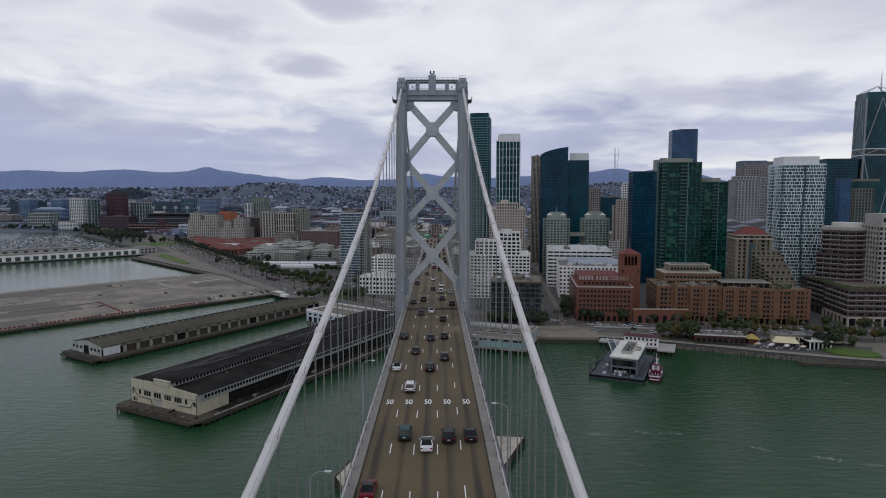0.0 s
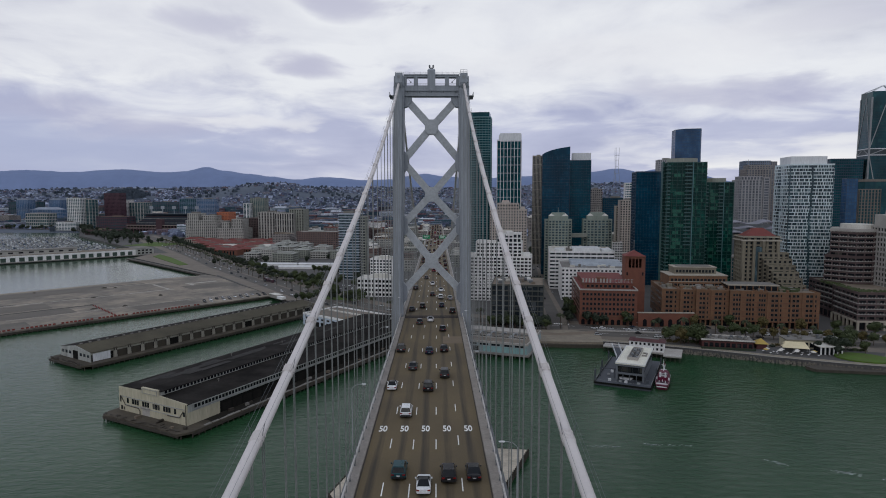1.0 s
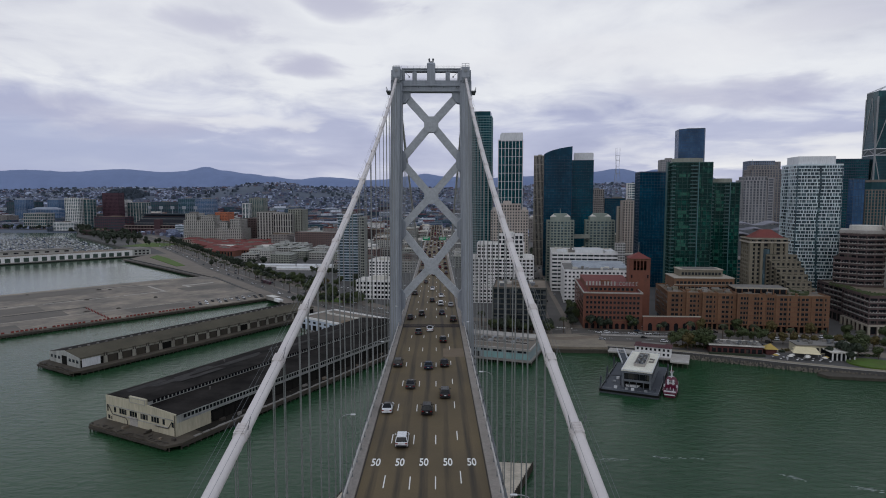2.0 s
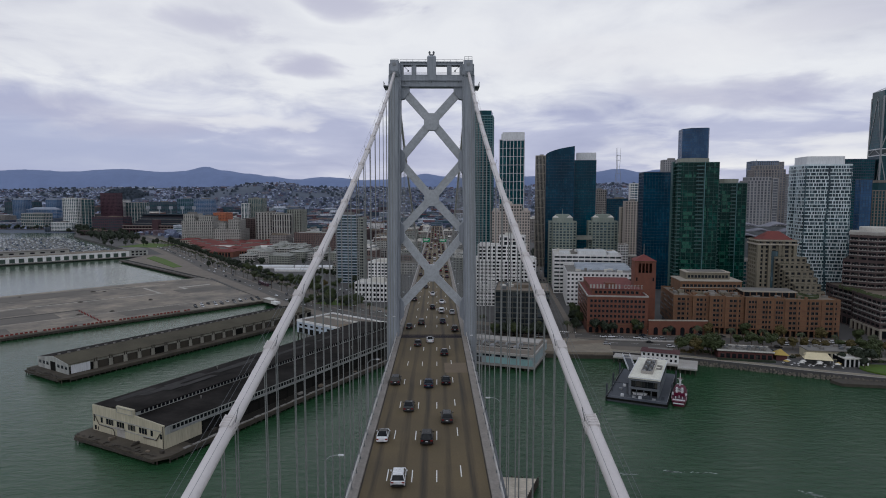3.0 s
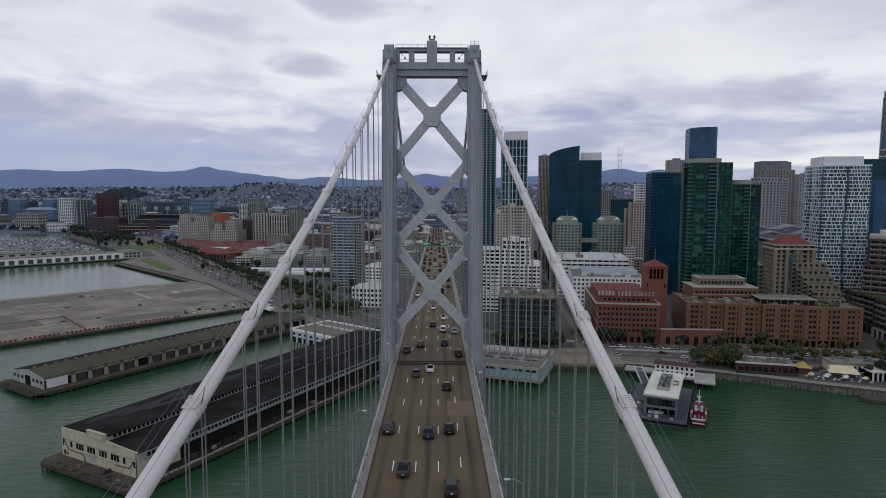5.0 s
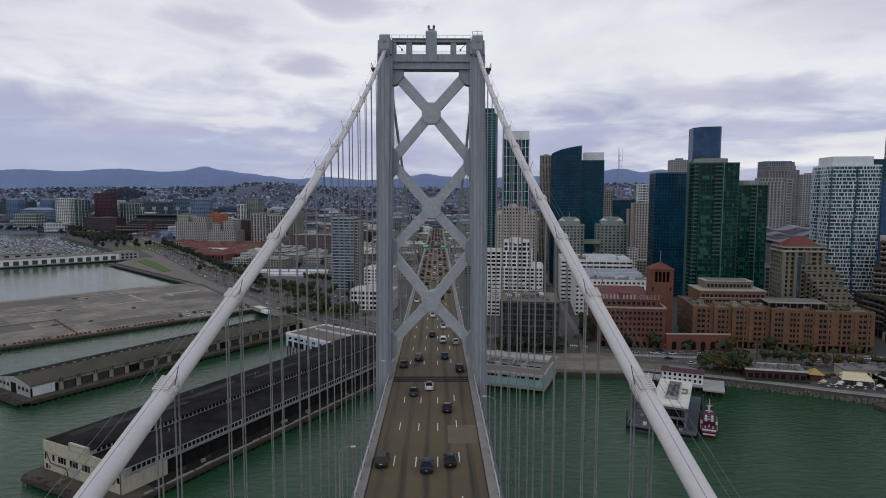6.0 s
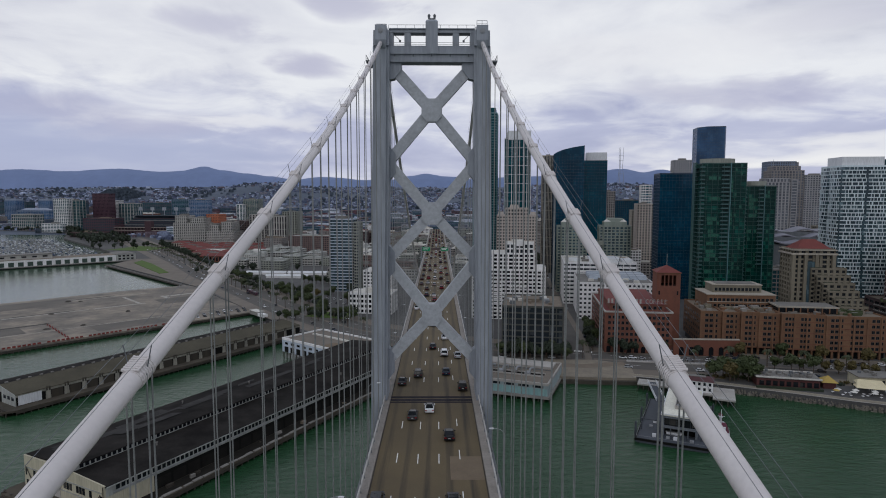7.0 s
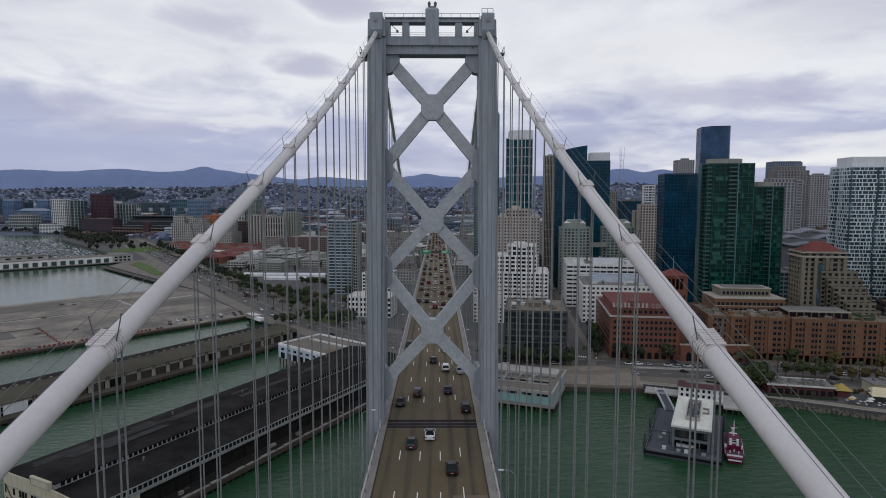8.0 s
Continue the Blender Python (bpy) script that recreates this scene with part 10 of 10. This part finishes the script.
def park_on(x, y, ang):
    place_car(rc.choice(("saloon", "suv")), rc.choice((W, SV, K, DG, W, DB)), pose(x, y, LAND + 0.09, 0, 0, ang), True, False)


# cars standing along the waterfront avenue and the low tram platform beside it
for k in range(11):
    if k not in (3, 8):
        place_car(("saloon", "suv")[k % 2], (W, W, SV, K, W, DG, W, SV)[k % 8], pose(117 + k * 5.6, 250.3 - k * 0.9, LAND + 0.1, 0, 0, -99.5), True, False)
pf = thing("tram_platform", pose(118, 241.5, LAND, 0, 0, -9.5), "long low pale concrete tram platform with a rail", "platform")
part("platform_slab", Geo().box(0, 64, 0, 2.4, 0, 0.5), CONCRETE_PALE, pf)
g = Geo().beam((0, 0.1, 1.4), (64, 0.1, 1.4), 0.1, 0.1)
for k in range(17):
    g.beam((k * 4, 0.1, 0.5), (k * 4, 0.1, 1.4), 0.09, 0.09)
part("platform_rail", g, METAL_PANEL, pf)


for off, gap in ((4.5, 50), (15.5, 24), (-5, 52), (-15.5, 27)):
    s_ = 330 + rc.uniform(0, 10)
    while s_ < 1500:
        acc = 0.0
        for a, b_ in zip(EMB, EMB[1:]):
            a, b_ = Vector(a), Vector(b_)
            L = (b_ - a).length
            if acc <= s_ < acc + L:
                t = (b_ - a).normalized()
                p = a + t * (s_ - acc) + Vector((-t.y, t.x)) * off
                if abs(p.x) > 12 and not 80 < p.x < 112:
                    park_on(p.x, p.y, math.degrees(math.atan2(t.y, t.x)) - 90 + (180 if off > 0 else 0))
                break
            acc += L
        s_ += gap * rc.uniform(0.6, 2.0)
for i in range(18):
    park_on(-112 + (i % 9) * 6.5 + rc.uniform(-0.6, 0.6), 446 + (i // 9) * 22 - (i % 9) * 1.0, -9)
for i in range(24):
    k = 118 + i * 8.2 + rc.uniform(-1.5, 1.5)
    park_on(k, 276 - (k - 118) * 0.27 - (4 if k > 160 else 0), -105)
for i in range(16):
    k = rc.random()
    park_on(99 + k * 37 + rc.choice((-5.3, 5.3, 1.8, -1.8)), 285 + k * 385, -5.6)

# tram on the avenue
tram = thing("tram", pose(-186, 500, LAND + 0.1, 0, 0, 34), "dark green and grey two-car street tram", "tram")
for y in (-14.2, 0.2):
    car_ = part("carriage", loft_y(Geo(), [car_section(y, 1.2, 0.5, 3.3, 0.25), car_section(y + 0.8, 1.32, 0.4, 3.5, 0.25), car_section(y + 13.2, 1.32, 0.4, 3.5, 0.25), car_section(y + 14, 1.2, 0.5, 3.3, 0.25)]), MAROON, tram)
    for s in (-1, 1):
        part("window_band", Geo().box(min(s * 1.33, s * 1.29), max(s * 1.33, s * 1.29), y + 1, y + 13, 1.6, 2.7), G_DARK, car_)
    part("roof_box", Geo().box(-0.7, 0.7, y + 3, y + 9, 3.5, 3.9), STEEL_LIGHT, car_)

# marina full of small boats behind the white shed
g, gm = Geo(), Geo()
rb = random.Random(41)
ca, sa = math.cos(radians(41)), math.sin(radians(41))
for row in range(15):
    for k in range(62):
        if rb.random() < 0.08:
            continue
        lx = -14 - k * 7.0 - (row % 2) * 2
        ly = 150 + row * 33 + (13 if k % 2 else 0)
        x, y = -471 + lx * ca - ly * sa, 846 + lx * sa + ly * ca
        L, w_ = rb.uniform(9, 15), rb.uniform(1.6, 2.4)
        a = radians(41 + 90)
        ux, uy = math.cos(a), math.sin(a)

        def loc(p, q):
            return x + ux * p - uy * q, y + uy * p + ux * q

        low_ = [loc(-L / 2, -w_ * 0.7), loc(L * 0.2, -w_ * 0.8), loc(L / 2 - 0.6, 0), loc(L * 0.2, w_ * 0.8), loc(-L / 2, w_ * 0.7)]
        top_ = [loc(-L / 2, -w_), loc(L * 0.2, -w_), loc(L / 2, 0), loc(L * 0.2, w_), loc(-L / 2, w_)]
        g.loft([(p[0], p[1], -0.2) for p in low_], [(p[0], p[1], 1.2) for p in top_])
        cab_ = [loc(-L * 0.25, -w_ * 0.6), loc(L * 0.15, -w_ * 0.5), loc(L * 0.15, w_ * 0.5), loc(-L * 0.25, w_ * 0.6)]
        g.prism(cab_, 1.2, 2.0 + rb.random() * 1.2, 0.85)
        if rb.random() < 0.3:
            gm.tube([(*loc(L * 0.1, 0), 1.2), (*loc(L * 0.1, 0), rb.uniform(6, 11))], 0.07, 4)
BOAT = island("boat_gelcoat", [(0.42, 0.43, 0.45), (0.30, 0.31, 0.34), (0.55, 0.56, 0.57), (0.05, 0.07, 0.12), (0.16, 0.17, 0.19), (0.24, 0.25, 0.28)])
tagged(part("marina_boats", g, BOAT, label="packed rows of small white marina boats", kind="stuff"), category="boats")
tagged(part("boat_masts", gm, METAL_PANEL, label="thin pale masts of moored boats", kind="stuff"), category="masts")
# floating jetties
for row in range(15):
    ly = 156 + row * 33
    lx0, lx1 = -28, -440
    p = [(-471 + lx * ca - l2 * sa, 846 + lx * sa + l2 * ca) for lx, l2 in ((lx1, ly), (lx0, ly), (lx0, ly + 2.5), (lx1, ly + 2.5))]
    tagged(part("jetty", Geo().prism(p, -0.3, 0.6), CONCRETE, label="floating concrete marina jetty"), category="jetty", group="marina jetties")

# lattice mast on the far hill
mast = thing("lattice_mast", pose(1108, 3560, 150), "distant red and white three-legged broadcast mast", "mast")
g = Geo()
for k in range(3):
    a = k * math.tau / 3
    f = lambda z: (26 - z * 0.13 if z < 120 else 10.4 + (z - 120) * 0.06)
    for z0_, z1_ in ((-60, 60), (60, 120), (120, 190)):
        g.beam((f(max(0, z0_)) * math.cos(a), f(max(0, z0_)) * math.sin(a), z0_), (f(z1_) * math.cos(a), f(z1_) * math.sin(a), z1_), 1.7, 1.7)
    g.beam((f(190) * math.cos(a), f(190) * math.sin(a), 190), (f(190) * math.cos(a), f(190) * math.sin(a), 235), 1.3, 1.3)
for z in (30, 80, 120, 160, 190):
    for k in range(3):
        a, b_ = k * math.tau / 3, (k + 1) * math.tau / 3
        r_ = f(z)
        g.beam((r_ * math.cos(a), r_ * math.sin(a), z), (r_ * math.cos(b_), r_ * math.sin(b_), z), 1.5, 1.5)
part("lattice", g, STEEL_LIGHT, mast)

# thin foam streaks left by passing craft
FOAM = paint("thin_foam", (0.42, 0.46, 0.44), (0.16, 0.22, 0.19), 0.9, 0.0, 0.9, 3.0, 0.0)
rf = random.Random(15)
g = Geo()
FOAM_RUNS = ((63, 48.3, 76, 47, 34), (86, 49.6, 93, 48.6, 34), (93, 48.6, 108, 47.5, 10), (127, 34.4, 133.5, 28.8, 30), (146, 24.8, 156, 20.7, 34), (160.5, 17.4, 168, 15.4, 26))
for x0, y0, x1, y1, n in FOAM_RUNS:
    for i in range(n):
        t = rf.betavariate(2, 2)
        x, y = x0 + (x1 - x0) * t + rf.gauss(0, 0.5), y0 + (y1 - y0) * t + rf.gauss(0, 0.45)
        L, w_ = rf.uniform(0.5, 2.4), rf.uniform(0.06, 0.3)
        q = [(x - L / 2, y), (x, y - w_), (x + L / 2, y + rf.uniform(-0.1, 0.1)), (x + rf.uniform(-0.2, 0.2), y + w_)]
        g.add([(a, b_, 0.03) for a, b_ in q], [(0, 1, 2, 3)])
tagged(part("foam", g, FOAM, label="thin pale foam streaks drifting on the water", kind="stuff"), category="foam")
